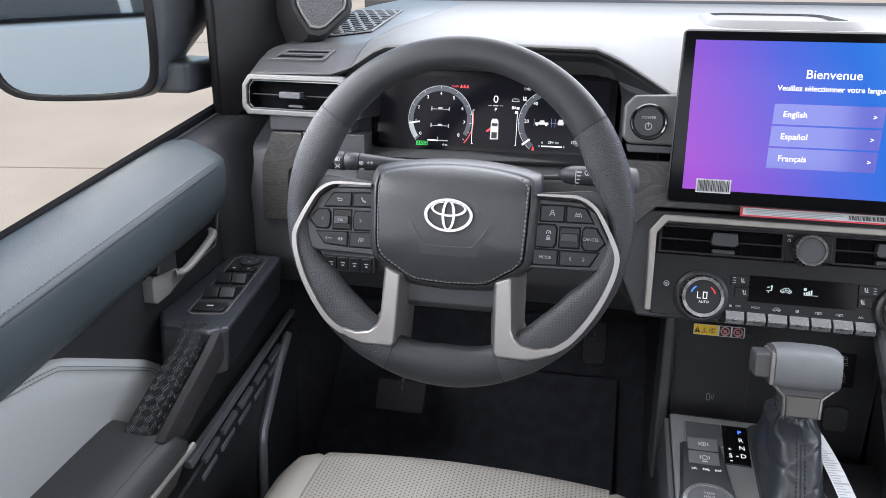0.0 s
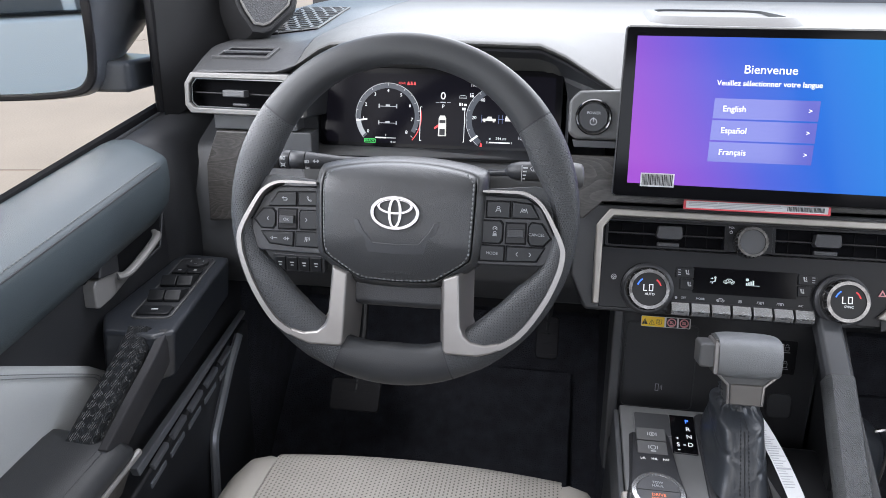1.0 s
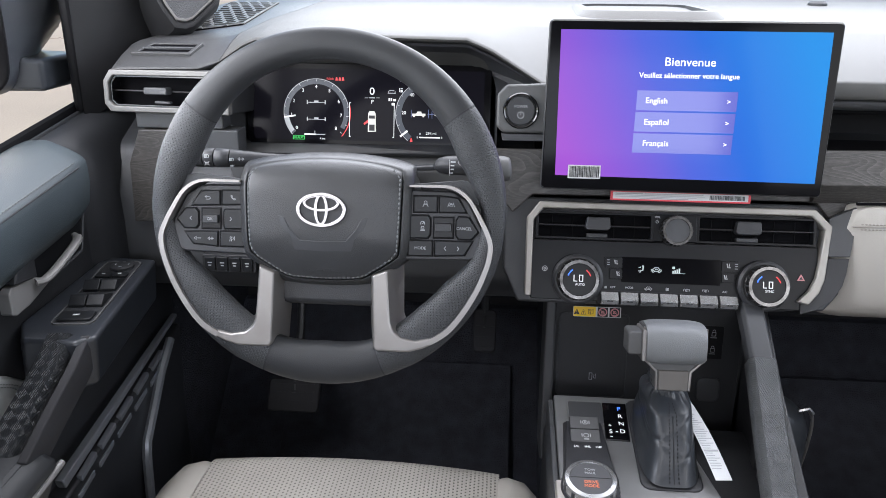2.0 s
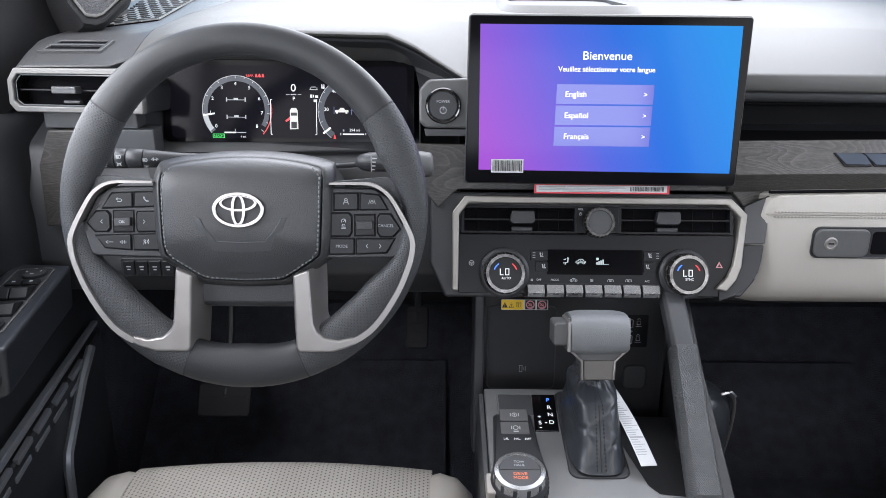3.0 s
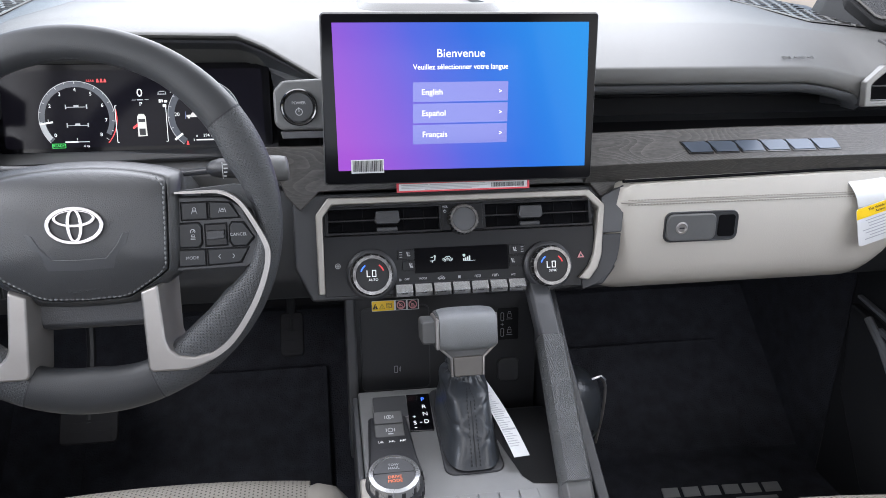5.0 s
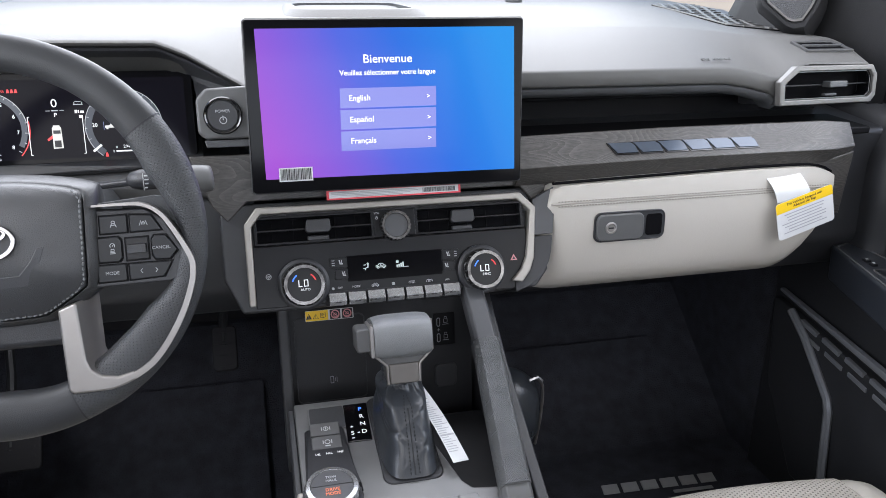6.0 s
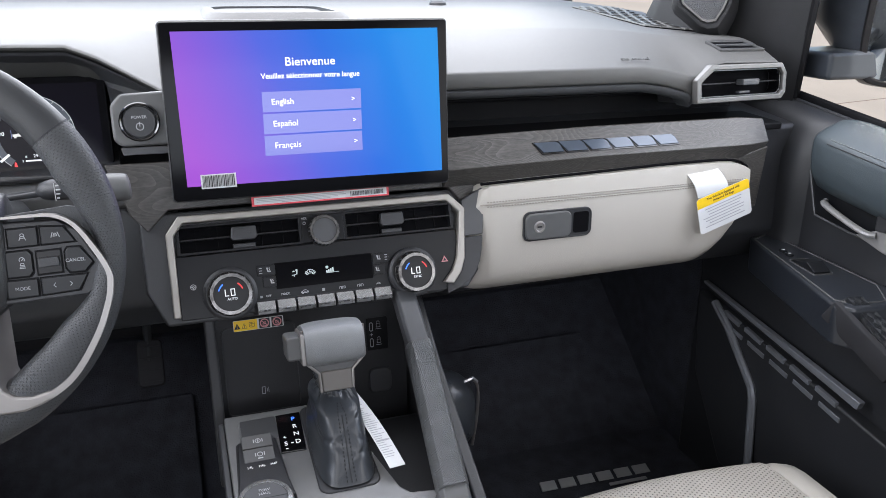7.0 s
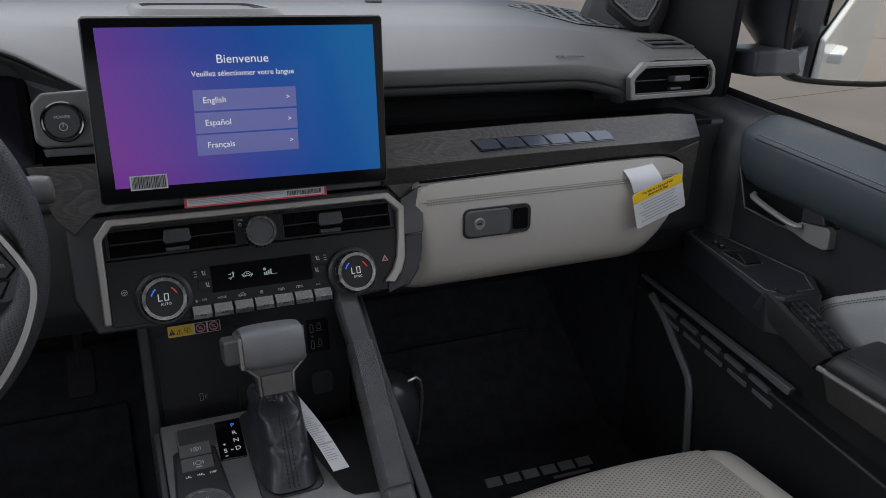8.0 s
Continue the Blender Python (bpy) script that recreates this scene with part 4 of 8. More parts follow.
for sx in (-1, 1):
    a, b = (-0.173, -0.026) if sx < 0 else (0.031, 0.176)
    bm = frame_prism(B(), [(a - 0.002, 0.005), (b + 0.002, 0.005), (b + 0.002, -0.0305), (a - 0.002, -0.0305)], [(a + 0.002, 0.002), (b - 0.002, 0.002), (b - 0.002, -0.0275), (a + 0.002, -0.0275)], -0.02, 0.002)
    vent = part("vent", bm, M_FACE, stack, "wide vent with black slats", bevel=0.0006, frame_=CF)
    # Flat near-black sheet gives the shaded depth behind the slats.
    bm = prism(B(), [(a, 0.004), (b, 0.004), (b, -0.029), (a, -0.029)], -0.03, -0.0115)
    part("duct", bm, M_RECESS_SHADE, vent, frame_=CF)
    for v in (-0.0125,):
        bm = box(B(), a + 0.001, b - 0.001, v - 0.0011, v + 0.0011, -0.007, 0.0005)
        part("slat", bm, M_CAP, vent, frame_=CF, bevel=0.0006)
    for i in range(5):
        u = a + (b - a) * (0.14 + 0.18 * i)
        bm = box(B(), u - 0.0004, u + 0.0004, -0.028, 0.003, -0.0118, -0.0100)
        part("vane", bm, M_SEAL, vent, frame_=CF)
    c = -0.096 if sx < 0 else 0.0925
    bm = prism(B(), [(c - 0.0135, -0.0015), (c + 0.0150, -0.0015), (c + 0.0165, -0.0150), (c + 0.0130, -0.0185), (c - 0.0130, -0.0185), (c - 0.0160, -0.0150)], -0.004, 0.009)
    box(bm, c - 0.0135, c + 0.0135, -0.0280, -0.0220, -0.006, 0.003)
    part("slider", bm, M_DARK, vent, "black slider tab", frame_=CF, bevel=0.0014)
bm = box(B(), -0.0245, 0.0295, -0.030, 0.0045, -0.012, 0.0028)
part("knob_bridge", bm, M_FACE, stack, frame_=CF, bevel=0.001)


def knob(name, u, v, r, h, label, cap, notches=24, skirt=0.0):
    if skirt:
        bm = lathe(B(), u, v, [(r + skirt, -0.002), (r + skirt, 0.006), (r + skirt * 0.5, 0.0085), (r * 0.9, 0.0085)], 48)
        base = part("knob_skirt", bm, M_DARK, stack, frame_=CF)
    bm = lathe(B(), u, v, [(r * 1.06, 0.0), (r * 1.04, h * 0.60), (r * 1.0, h * 0.66), (r * 0.985, h * 0.93), (r * 0.955, h), (r * 0.80, h), (r * 0.775, h - 0.0012), (r * 0.77, h - 0.003), (0.0001, h - 0.003)], 56)
    k = part(name, bm, M_RING, stack, label, frame_=CF, sharp=25)
    bm = lathe(B(), u, v, [(r * 0.775, h - 0.003), (r * 0.775, h - 0.0016), (0.0001, h - 0.0014)], 48)
    part("cap", bm, cap, k, frame_=CF)
    bm = B()
    for i in range(notches):
        a = 2 * math.pi * i / notches
        m = Matrix.Translation((u, v, 0)) @ pose(0, 0, 0, 0, 0, math.degrees(a))
        b2 = box(B(), r * 0.93, r * 1.012, -0.0008, 0.0008, h * 0.15, h * 0.985)
        b2.transform(m)
        me = bpy.data.meshes.new("tmp")
        b2.to_mesh(me)
        b2.free()
        bm.from_mesh(me)
        bpy.data.meshes.remove(me)
    part("grip_ribs", bm, M_DARK, k, frame_=CF)
    return k


k = knob("volume_knob", 0.0015, -0.0165, 0.0190, 0.022, "silver-rimmed volume knob with grey cap", M_PLASTIC)
letters("volume_mark", "VOL", CF, -0.0200, 0.0008, 0.0026, M_WHITEINK, stack, h=0.0032)
strokes("power_sign", [ring_line(0, 0, 1.7, 120, 420), [(0, 0.4), (0, 2.2)]], CF, M_WHITEINK, stack, 0.0005, 0.0032, at=(-0.0205, -0.0050), k=0.001)
KV = -0.0822
for u, word in ((-0.1190, "AUTO"), (0.1135, "SYNC")):
    k = knob("temperature_knob", u, KV, 0.0258, 0.025, "chrome-ringed temperature knob with lit readout", M_CAP, 16, 0.0066)
    q = u - 0.0010
    bars("readout", [(q - 0.0062, q - 0.0051, KV + 0.0020, 0.0078), (q - 0.0062, q - 0.0016, KV - 0.0019, 0.0010), (q + 0.0006, q + 0.0016, KV + 0.0020, 0.0078), (q + 0.0048, q + 0.0058, KV + 0.0020, 0.0078), (q + 0.0006, q + 0.0058, KV + 0.0057, 0.0010), (q + 0.0006, q + 0.0058, KV - 0.0019, 0.0010)], CF, M_LIT, k, 0.0242)
    letters("readout_word", word, CF, u + 0.001, KV - 0.0062, 0.0030, M_LIT, k, h=0.0242)
    for s, mm in ((-1, M_LITBLUE), (1, M_LITRED)):
        bm = B()
        for i in range(6):
            a = radians(90 + s * -1 * (38 + 6 * i))
            box(bm, u + 0.0148 * math.cos(a) - 0.0007, u + 0.0148 * math.cos(a) + 0.0007, KV + 0.0148 * math.sin(a) - 0.0008, KV + 0.0148 * math.sin(a) + 0.0008, 0.0230, 0.0240)
        part("colour_arc", bm, mm, k, frame_=CF)
bm = prism(B(), rrect(-0.001, -0.0675, 0.124, 0.0325, 0.001), -0.004, 0.0012)
disp = part("climate_display", bm, M_GLASSBLACK, stack, "black glass climate readout", frame_=CF)
# flow, recirculation and fan signs
M_ICON = material("lit_pale_cyan", (0.3, 0.3, 0.3), 0.5, emit=(0.72, 0.92, 0.95), strength=0.20)
strokes("display_sign", FLOW_SIGN, CF, M_ICON, disp, 0.0010, 0.0016, at=(-0.0375, -0.0665), k=0.00095)
strokes("display_sign", CAR_SIGN, CF, M_ICON, disp, 0.0008, 0.0016, at=(-0.0195, -0.0670), k=0.00125)
strokes("display_sign", FAN_SIGN, CF, M_ICON, disp, 0.0009, 0.0016, at=(0.0022, -0.0632), k=0.0007)
bars("display_sign", [(0.0008, 0.0026, -0.0684, 0.0026), (0.0034, 0.0052, -0.0680, 0.0034), (0.0060, 0.0078, -0.0674, 0.0046), (0.0086, 0.0104, -0.0668, 0.0058), (0.0008, 0.0170, -0.0703, 0.0006)], CF, M_ICON, disp, 0.0016)
for s in (-1, 1):
    for j, v in enumerate((-0.0588, -0.0735)):
        w = 0.022 if j == 0 else 0.016
        c = s * (0.0735 if j == 0 else 0.0705)
        bm = prism(B(), rrect(c, v, w, 0.0125, 0.001), -0.004, 0.0018)
        key = part("seat_heat_button", bm, M_FACE, stack, frame_=CF, bevel=0.0005)
        strokes("seat_sign", SEAT_SIGN, CF, M_WHITEINK, key, 0.0007, 0.0021, at=(c - s * 0.003, v), k=0.0010)
        if j == 0:
            bars("level_lights", [(c + s * 0.005, c + s * 0.0085 if s > 0 else c - 0.005, v + 0.003 - 0.003 * i, 0.0009) if s > 0 else (c - 0.0085, c - 0.005, v + 0.003 - 0.003 * i, 0.0009) for i in range(3)], CF, M_GREYINK, key, 0.0021)
letters("off_mark", "OFF", CF, -0.0735, -0.0907, 0.0026, M_WHITEINK, stack, h=0.0004)
letters("mode_mark", "MODE", CF, -0.0528, -0.0907, 0.0026, M_WHITEINK, stack, h=0.0004)
letters("cooling_mark", "A/C", CF, 0.0672, -0.0917, 0.0026, M_WHITEINK, stack, h=0.0004)
for name_, sign_, u_, k_ in (("fan_sign", FAN_SIGN, -0.0825, 0.0007), ("recirculation_sign", CAR_SIGN, -0.0285, 0.0009), ("fan_sign", FAN_SIGN, -0.0048, 0.0009), ("windscreen_sign", SCREEN_SIGN, 0.0195, 0.0010), ("rear_window_sign", SCREEN_SIGN, 0.0430, 0.0010)):
    strokes(name_, sign_, CF, M_WHITEINK, stack, 0.0005, 0.0004, at=(u_, -0.0910), k=k_)
bm = prism(B(), [(-0.0925, -0.0945), (0.084, -0.0955), (0.084, -0.1135), (-0.0925, -0.1125)], -0.02, -0.0005)
part("key_bed", bm, M_MATT, stack, frame_=CF)
for i in range(7):
    u = -0.0905 + 0.0247 * i
    bm = B()
    loft(bm, [[(u + 0.0012, -0.0965, 0.0), (u + 0.0232, -0.0967, 0.0), (u + 0.0232, -0.0967, 0.008), (u + 0.0012, -0.0965, 0.008)],
              [(u + 0.0012, -0.1065, 0.0), (u + 0.0232, -0.1067, 0.0), (u + 0.0232, -0.1067, 0.014), (u + 0.0012, -0.1065, 0.014)],
              [(u + 0.0012, -0.1125, 0.0), (u + 0.0232, -0.1127, 0.0), (u + 0.0232, -0.1127, 0.011), (u + 0.0012, -0.1125, 0.011)]])
    key = part("key", bm, M_KEYS, stack, "silver toggle key", bevel=0.0007, frame_=CF)
    bars("key_line", [(u + 0.0085, u + 0.0159, -0.1085, 0.0010)], CF, M_INK, key, 0.0135, 0.0012)
strokes("wheel_heat_sign", WHEEL_SIGN, CF, M_WHITEINK, stack, 0.0008, 0.0003, at=(-0.1610, -0.0695), k=0.00105)
bm = prism(B(), [(0.1560, -0.0738), (0.1656, -0.0738), (0.1608, -0.0655)], -0.0002, 0.0006)
part("hazard_sign", bm, M_PINK, stack, "pale red hazard triangle", frame_=CF)
bm = prism(B(), [(0.1585, -0.0724), (0.1631, -0.0724), (0.1608, -0.0685)], 0.0006, 0.0009)
part("hazard_core", bm, M_DARK, stack, frame_=CF)


# ---- steering wheel ----
WF = panel((0.003, -0.0745, 0.904), 15)
wheel = thing("steering_wheel", (0.003, -0.06, 0.90), "dark leather steering wheel with perforated grips and silver spokes", "steering wheel")
# angle, inner radius, half depth
RIM = [(-90, 0.1390, 0.0150), (-74, 0.1435, 0.0150), (-67, 0.1440, 0.0150), (-57, 0.1405, 0.0150), (-45, 0.1400, 0.0150), (-30, 0.1445, 0.0145), (-18, 0.158, 0.0135), (0, 0.162, 0.0135),
       (9, 0.154, 0.0155), (22, 0.1455, 0.0175), (36, 0.148, 0.0170), (60, 0.1525, 0.0160), (90, 0.1535, 0.0160)]


def rim_ring(deg):
    d = deg if deg <= 90 else 180 - deg
    if deg < -90:
        d = -180 - deg
    inner, depth = smooth_steps(RIM, d)
    outer = 0.1868
    if d < -60:
        outer -= 0.001
    a, mid = (outer - inner) / 2, (outer + inner) / 2
    c, s = math.cos(radians(deg)), math.sin(radians(deg))
    ring = []
    for k in range(20):
        t = 2 * math.pi * k / 20
        ct, st = math.cos(t), math.sin(t)
        r = mid + a * math.copysign(abs(ct) ** 0.85, ct)
        w = depth * math.copysign(abs(st) ** 0.85, st)
        ring.append((r * c, r * s, w - 0.006))
    return ring


def rim_arc(name, a0, a1, mat_, label):
    n = max(6, int((a1 - a0) / 3))
    return part(name, loft(B(), [rim_ring(a0 + (a1 - a0) * i / n) for i in range(n + 1)], uv=True), mat_, wheel, label, frame_=WF, sharp=60)


rim_arc("rim_top", 36.3, 143.7, M_LEATHER, "smooth dark grey leather")
rim_arc("rim_grip", -69, 35.7, M_PERF, "perforated leather grip")
rim_arc("rim_grip", 144.3, 249, M_PERF, "perforated leather grip")
rim_arc("rim_bottom", -110.4, -69.6, M_LEATHER, "smooth dark grey leather")
for deg in (36, 144, -69.3, -110.7):
    ring = [Vector(p) for p in rim_ring(deg)]
    mid = sum(ring, Vector()) / len(ring)
    d = Vector((-math.sin(radians(deg)), math.cos(radians(deg)), 0)) * 0.0012
    part("rim_seam", loft(B(), [[mid + (p - mid) * 0.985 - d for p in ring], [mid + (p - mid) * 0.985 + d for p in ring]]), M_STITCHDARK, wheel, frame_=WF)
# inner stitching of the top arc
stitches("rim_stitching", [((0.1545 + 0.001) * math.cos(radians(a)), 0.1545 * math.sin(radians(a)), 0.0005) for a in np.linspace(40, 140, 60)], wheel, M_STITCHDARK, 0.005, 0.004, 0.0006, frame_=WF)

PADSHAPE = [(-0.0770, 0.0465), (-0.04, 0.0535), (0.0, 0.0558), (0.04, 0.0535), (0.0770, 0.0465), (0.0850, 0.0370), (0.0845, -0.005), (0.0825, -0.042), (0.076, -0.052), (0.047, -0.071), (0.036, -0.0745),
            (0.0, -0.0762), (-0.036, -0.0745), (-0.047, -0.071), (-0.076, -0.052), (-0.0825, -0.042), (-0.0845, -0.005), (-0.0850, 0.0370)]


FINE = [(p.x, p.y) for p in curve_points([(x, y, 0) for x, y in PADSHAPE], 4, True)]


def scaled(pts, k, dy=0.0):
    return [(x * k, (y + 0.01) * k - 0.01 + dy) for x, y in pts]


def pad_fall(y):
    """How far the cover drops towards its top and bottom edges."""
    return 0.012 * max(0, (-y - 0.03) / 0.05) + 0.0170 * max(0, (y - 0.020) / 0.028) ** 2


bm = loft(B(), [[(x, y, -0.070) for x, y in scaled(FINE, 1.0)], [(x, y, -0.030 - pad_fall(y)) for x, y in scaled(FINE, 1.04)], [(x, y, -0.014 - pad_fall(y)) for x, y in scaled(FINE, 1.05)], [(x, y, -0.012 - pad_fall(y)) for x, y in scaled(FINE, 0.9)]])
part("hub_shell", bm, M_PLASTIC, wheel, "charcoal hub shell", frame_=WF, sharp=60)


rings = []
for k, z in ((1.05, -0.024), (1.075, -0.012), (1.072, -0.003), (1.050, 0.0045), (0.990, 0.0095), (0.962, 0.0112), (0.955, 0.0108), (0.945, 0.0052), (0.935, 0.0112), (0.925, 0.0126), (0.905, 0.0134), (0.88, 0.0138), (0.75, 0.0146), (0.6, 0.0152), (0.3, 0.0158), (0.02, 0.016)):
    sink = 0.0060 if k == 0.945 else 0.0
    rings.append([(x, y, z - pad_fall(y) + sink * min(1.0, max(0.0, (y - 0.030) / 0.008))) for x, y in scaled(FINE, k)])
part("airbag_cover", loft(B(), rings), M_PADLEATHER, wheel, "grained dark leather airbag cover", frame_=WF, sharp=70)


def pad_height(x, y):
    return 0.0153 - pad_fall(y)


ring = scaled(PADSHAPE, 0.922)
ring = ring[4:] + ring[:1]
dense = []
for (xa, ya), (xb, yb) in zip(ring, ring[1:]):
    for i in range(5):
        x, y = xa + (xb - xa) * i / 5, ya + (yb - ya) * i / 5
        dense.append((x, y, pad_height(x, y) - 0.0024))
stitches("pad_stitching", dense, wheel, M_STITCH, 0.0048, 0.0034, 0.0013, frame_=WF)
# embossed band below the emblem
HEX = [(-0.0470, -0.006), (-0.0425, -0.0195), (-0.0290, -0.0415), (0.0, -0.0428), (0.0290, -0.0415), (0.0425, -0.0195), (0.0470, -0.006)]
HEXIN = [(-0.0400, -0.008), (-0.0345, -0.0185), (-0.0240, -0.0310), (0.0, -0.0318), (0.0240, -0.0310), (0.0345, -0.0185), (0.0400, -0.008)]
rings = [[(*i, pad_height(*i) - 0.002), (*i, pad_height(*i) + 0.0012), (*o, pad_height(*o) + 0.0002), (*o, pad_height(*o) - 0.002)] for o, i in zip(HEX, HEXIN)]
part("pad_band", loft(B(), rings), M_PLASTIC, wheel, "embossed smooth band", frame_=WF, bevel=0.0008)
letters("airbag_mark", "SRS AIRBAG", WF, 0.0, -0.062, 0.0042, M_LEATHER, wheel, h=0.0068, deep=0.0004)


def oval_ring(bm, cx, cy, rx, ry, t, z0, z1, n=40):
    return frame_prism(bm, circle(cx, cy, rx, n, ry), circle(cx, cy, rx - t, n, ry - t * 0.9), z0, z1)


bm = prism(B(), circle(-0.001, 0.0005, 0.0240, 40, 0.0160), 0.012, 0.0168)
emblem = part("emblem", bm, M_DARK, wheel, "oval chrome emblem on dark ground", frame_=WF)
bm = oval_ring(B(), -0.001, 0.0005, 0.0260, 0.0178, 0.0042, 0.013, 0.0192)
part("emblem_rim", bm, M_EMBLEM, emblem, frame_=WF, bevel=0.0008)
bm = oval_ring(B(), -0.001, 0.0075, 0.0190, 0.0088, 0.0033, 0.0165, 0.0188)
part("emblem_oval", bm, M_EMBLEM, emblem, frame_=WF, bevel=0.0005)
bm = oval_ring(B(), -0.001, 0.0005, 0.0074, 0.0162, 0.0034, 0.0167, 0.0190)
part("emblem_oval", bm, M_EMBLEM, emblem, frame_=WF, bevel=0.0005)


def ribbon(bm, pts, widths, z0, z1):
    """A flat band along a line, with its own width at each point."""
    p = [Vector((*q, 0)) for q in pts]
    rings = []
    for i, q in enumerate(p):
        d = (p[min(i + 1, len(p) - 1)] - p[max(i - 1, 0)]).normalized()
        s = Vector((-d.y, d.x, 0)) * widths[i] / 2
        rings.append([q + s + Vector((0, 0, z0)), q + s * 0.75 + Vector((0, 0, z1)), q - s * 0.75 + Vector((0, 0, z1)), q - s + Vector((0, 0, z0))])
    return loft(bm, rings)


for s in (-1, 1):
    pod = [(0.080, 0.0235), (0.132, 0.0225), (0.148, 0.012), (0.168, -0.026), (0.158, -0.0445), (0.150, -0.048), (0.080, -0.0495)]
    bm = prism(B(), [(s * x, y) for x, y in pod], -0.024, 0.0015)
    podo = part("spoke", bm, M_DARK, wheel, "charcoal switch spoke", frame_=WF, bevel=0.002)
    bm = prism(B(), [(s * x, y) for x, y in ((0.078, 0.028), (0.14, 0.034), (0.162, 0.03), (0.17, 0.0), (0.148, 0.014), (0.132, 0.0255), (0.08, 0.026))], -0.022, -0.003)
    part("spoke_leather", bm, M_PERF, wheel, "perforated leather over the spoke", frame_=WF, bevel=0.005)
    pts = [(0.088, 0.0270), (0.112, 0.0272), (0.131, 0.0262), (0.1465, 0.0170), (0.1590, -0.002), (0.1705, -0.026), (0.1710, -0.042), (0.167, -0.058), (0.158, -0.080), (0.1445, -0.103), (0.1315, -0.1195), (0.1200, -0.1285), (0.1110, -0.1335)]
    dense = curve_points([(x, y, 0) for x, y in pts], 4)
    n = len(dense)
    bm = ribbon(B(), [(s * p.x, p.y) for p in dense], [0.0024 + 0.0044 * min(1.0, i / n / 0.45) + 0.0030 * max(0, i / n - 0.55) for i in range(n)], -0.012, 0.0118)
    part("silver_line", bm, M_SATIN, wheel, "satin silver line", frame_=WF, sharp=60)
    top_ = [(0.0667, -0.060), (0.0705, -0.1150), (0.0740, -0.1235), (0.0820, -0.1300), (0.0970, -0.1325), (0.1120, -0.1290), (0.1165, -0.1348), (0.1040, -0.1405), (0.0900, -0.1445), (0.0570, -0.1445), (0.0540, -0.1410), (0.0515, -0.066)]
    low_ = [(0.0800, -0.055), (0.0810, -0.1100), (0.0830, -0.1160), (0.0870, -0.1225), (0.0960, -0.1255), (0.1090, -0.1245), (0.1175, -0.1355), (0.1050, -0.1430), (0.0910, -0.1470), (0.0500, -0.1480), (0.0455, -0.1420), (0.0405, -0.066)]
    bm = loft(B(), [[(s * x, y, -0.032) for x, y in low_], [(s * (x * 0.75 + x2 * 0.25), y * 0.75 + y2 * 0.25, 0.000) for (x, y), (x2, y2) in zip(top_, low_)], [(s * x, y, 0.0115) for x, y in top_]])
    part("silver_spoke", bm, M_SATIN, wheel, "satin silver lower spoke", frame_=WF, bevel=0.0022, segments=3)
    # switches
    def button(name, pts, sign=None, words=None, h=0.0022, mat_=M_BUTTON, k=0.001):
        b_ = part(name, prism(B(), pts, -0.001, h + 0.0012, 0.975), mat_, podo, frame_=WF, bevel=0.0007)
        mx_, my_ = sum(p[0] for p in pts) / len(pts), sum(p[1] for p in pts) / len(pts)
        part("gap", prism(B(), [(x + math.copysign(0.0010, x - mx_), y + math.copysign(0.0010, y - my_)) for x, y in pts], -0.001, 0.0019), M_SEAL, b_, frame_=WF)
        if words:
            letters("mark", words, WF, mx_, my_, 0.0030, M_GREYINK, b_, h=h + 0.0015)
        if sign:
            strokes("sign", sign, WF, M_GREYINK, b_, 0.0006, h + 0.0015, at=(mx_, my_), k=k)
    if s < 0:
        button("switch", [(-0.1425, 0.0005), (-0.1115, 0.002), (-0.1115, 0.0165), (-0.1315, 0.0158)], BACK_SIGN)
        button("switch", [(-0.1090, 0.002), (-0.0855, 0.003), (-0.0855, 0.0175), (-0.1090, 0.0168)], PHONE_SIGN)
        button("switch", [(-0.158, -0.0135), (-0.1495, -0.0232), (-0.1375, -0.0232), (-0.1345, -0.0195), (-0.1345, -0.006), (-0.138, -0.0022), (-0.148, -0.0028)], [[(0.8, 1.6), (-0.8, 0), (0.8, -1.6)]])
        button("switch", [(-0.106, -0.0030), (-0.1075, -0.006), (-0.1075, -0.0195), (-0.106, -0.0232), (-0.0855, -0.0225), (-0.0855, -0.0025)], [[(-0.8, 1.6), (0.8, 0), (-0.8, -1.6)]])
        button("roller_bed", [(-0.1310, -0.0235), (-0.1110, -0.0230), (-0.1110, -0.0020), (-0.1310, -0.0025)], None, None, 0.0012, M_CAP)
        button("roller", [(-0.1290, -0.0175), (-0.1125, -0.0170), (-0.1125, -0.0085), (-0.1290, -0.0090)], None, "OK", 0.0062, M_DARK)
        button("switch", [(-0.1500, -0.0275), (-0.1140, -0.0262), (-0.1140, -0.0415), (-0.1400, -0.0395)], [[(-9.5, 0), (-7.5, 1.8), (-7.5, -1.8), (-9.5, 0)], [(-6, 0), (-2.5, 0)], [(5, 0), (7, 1.8), (7, -1.8), (5, 0)], [(8, 0), (11, 0)], [(9.5, 1.5), (9.5, -1.5)]])
        button("switch", [(-0.1110, -0.0262), (-0.0855, -0.0255), (-0.0855, -0.0415), (-0.1110, -0.0415)], VOICE_SIGN)
    else:
        button("switch", [(0.0920, 0.0005), (0.1160, 0.001), (0.1160, 0.0175), (0.0920, 0.0170)], ASSIST_SIGN)
        button("switch", [(0.1185, 0.001), (0.1465, 0.0015), (0.1375, 0.0160), (0.1185, 0.0175)], LANE_SIGN)
        button("switch", [(0.0885, -0.0030), (0.1065, -0.0025), (0.1095, -0.0060), (0.1095, -0.0220), (0.1065, -0.0260), (0.0885, -0.0260)], CRUISE_SIGN)
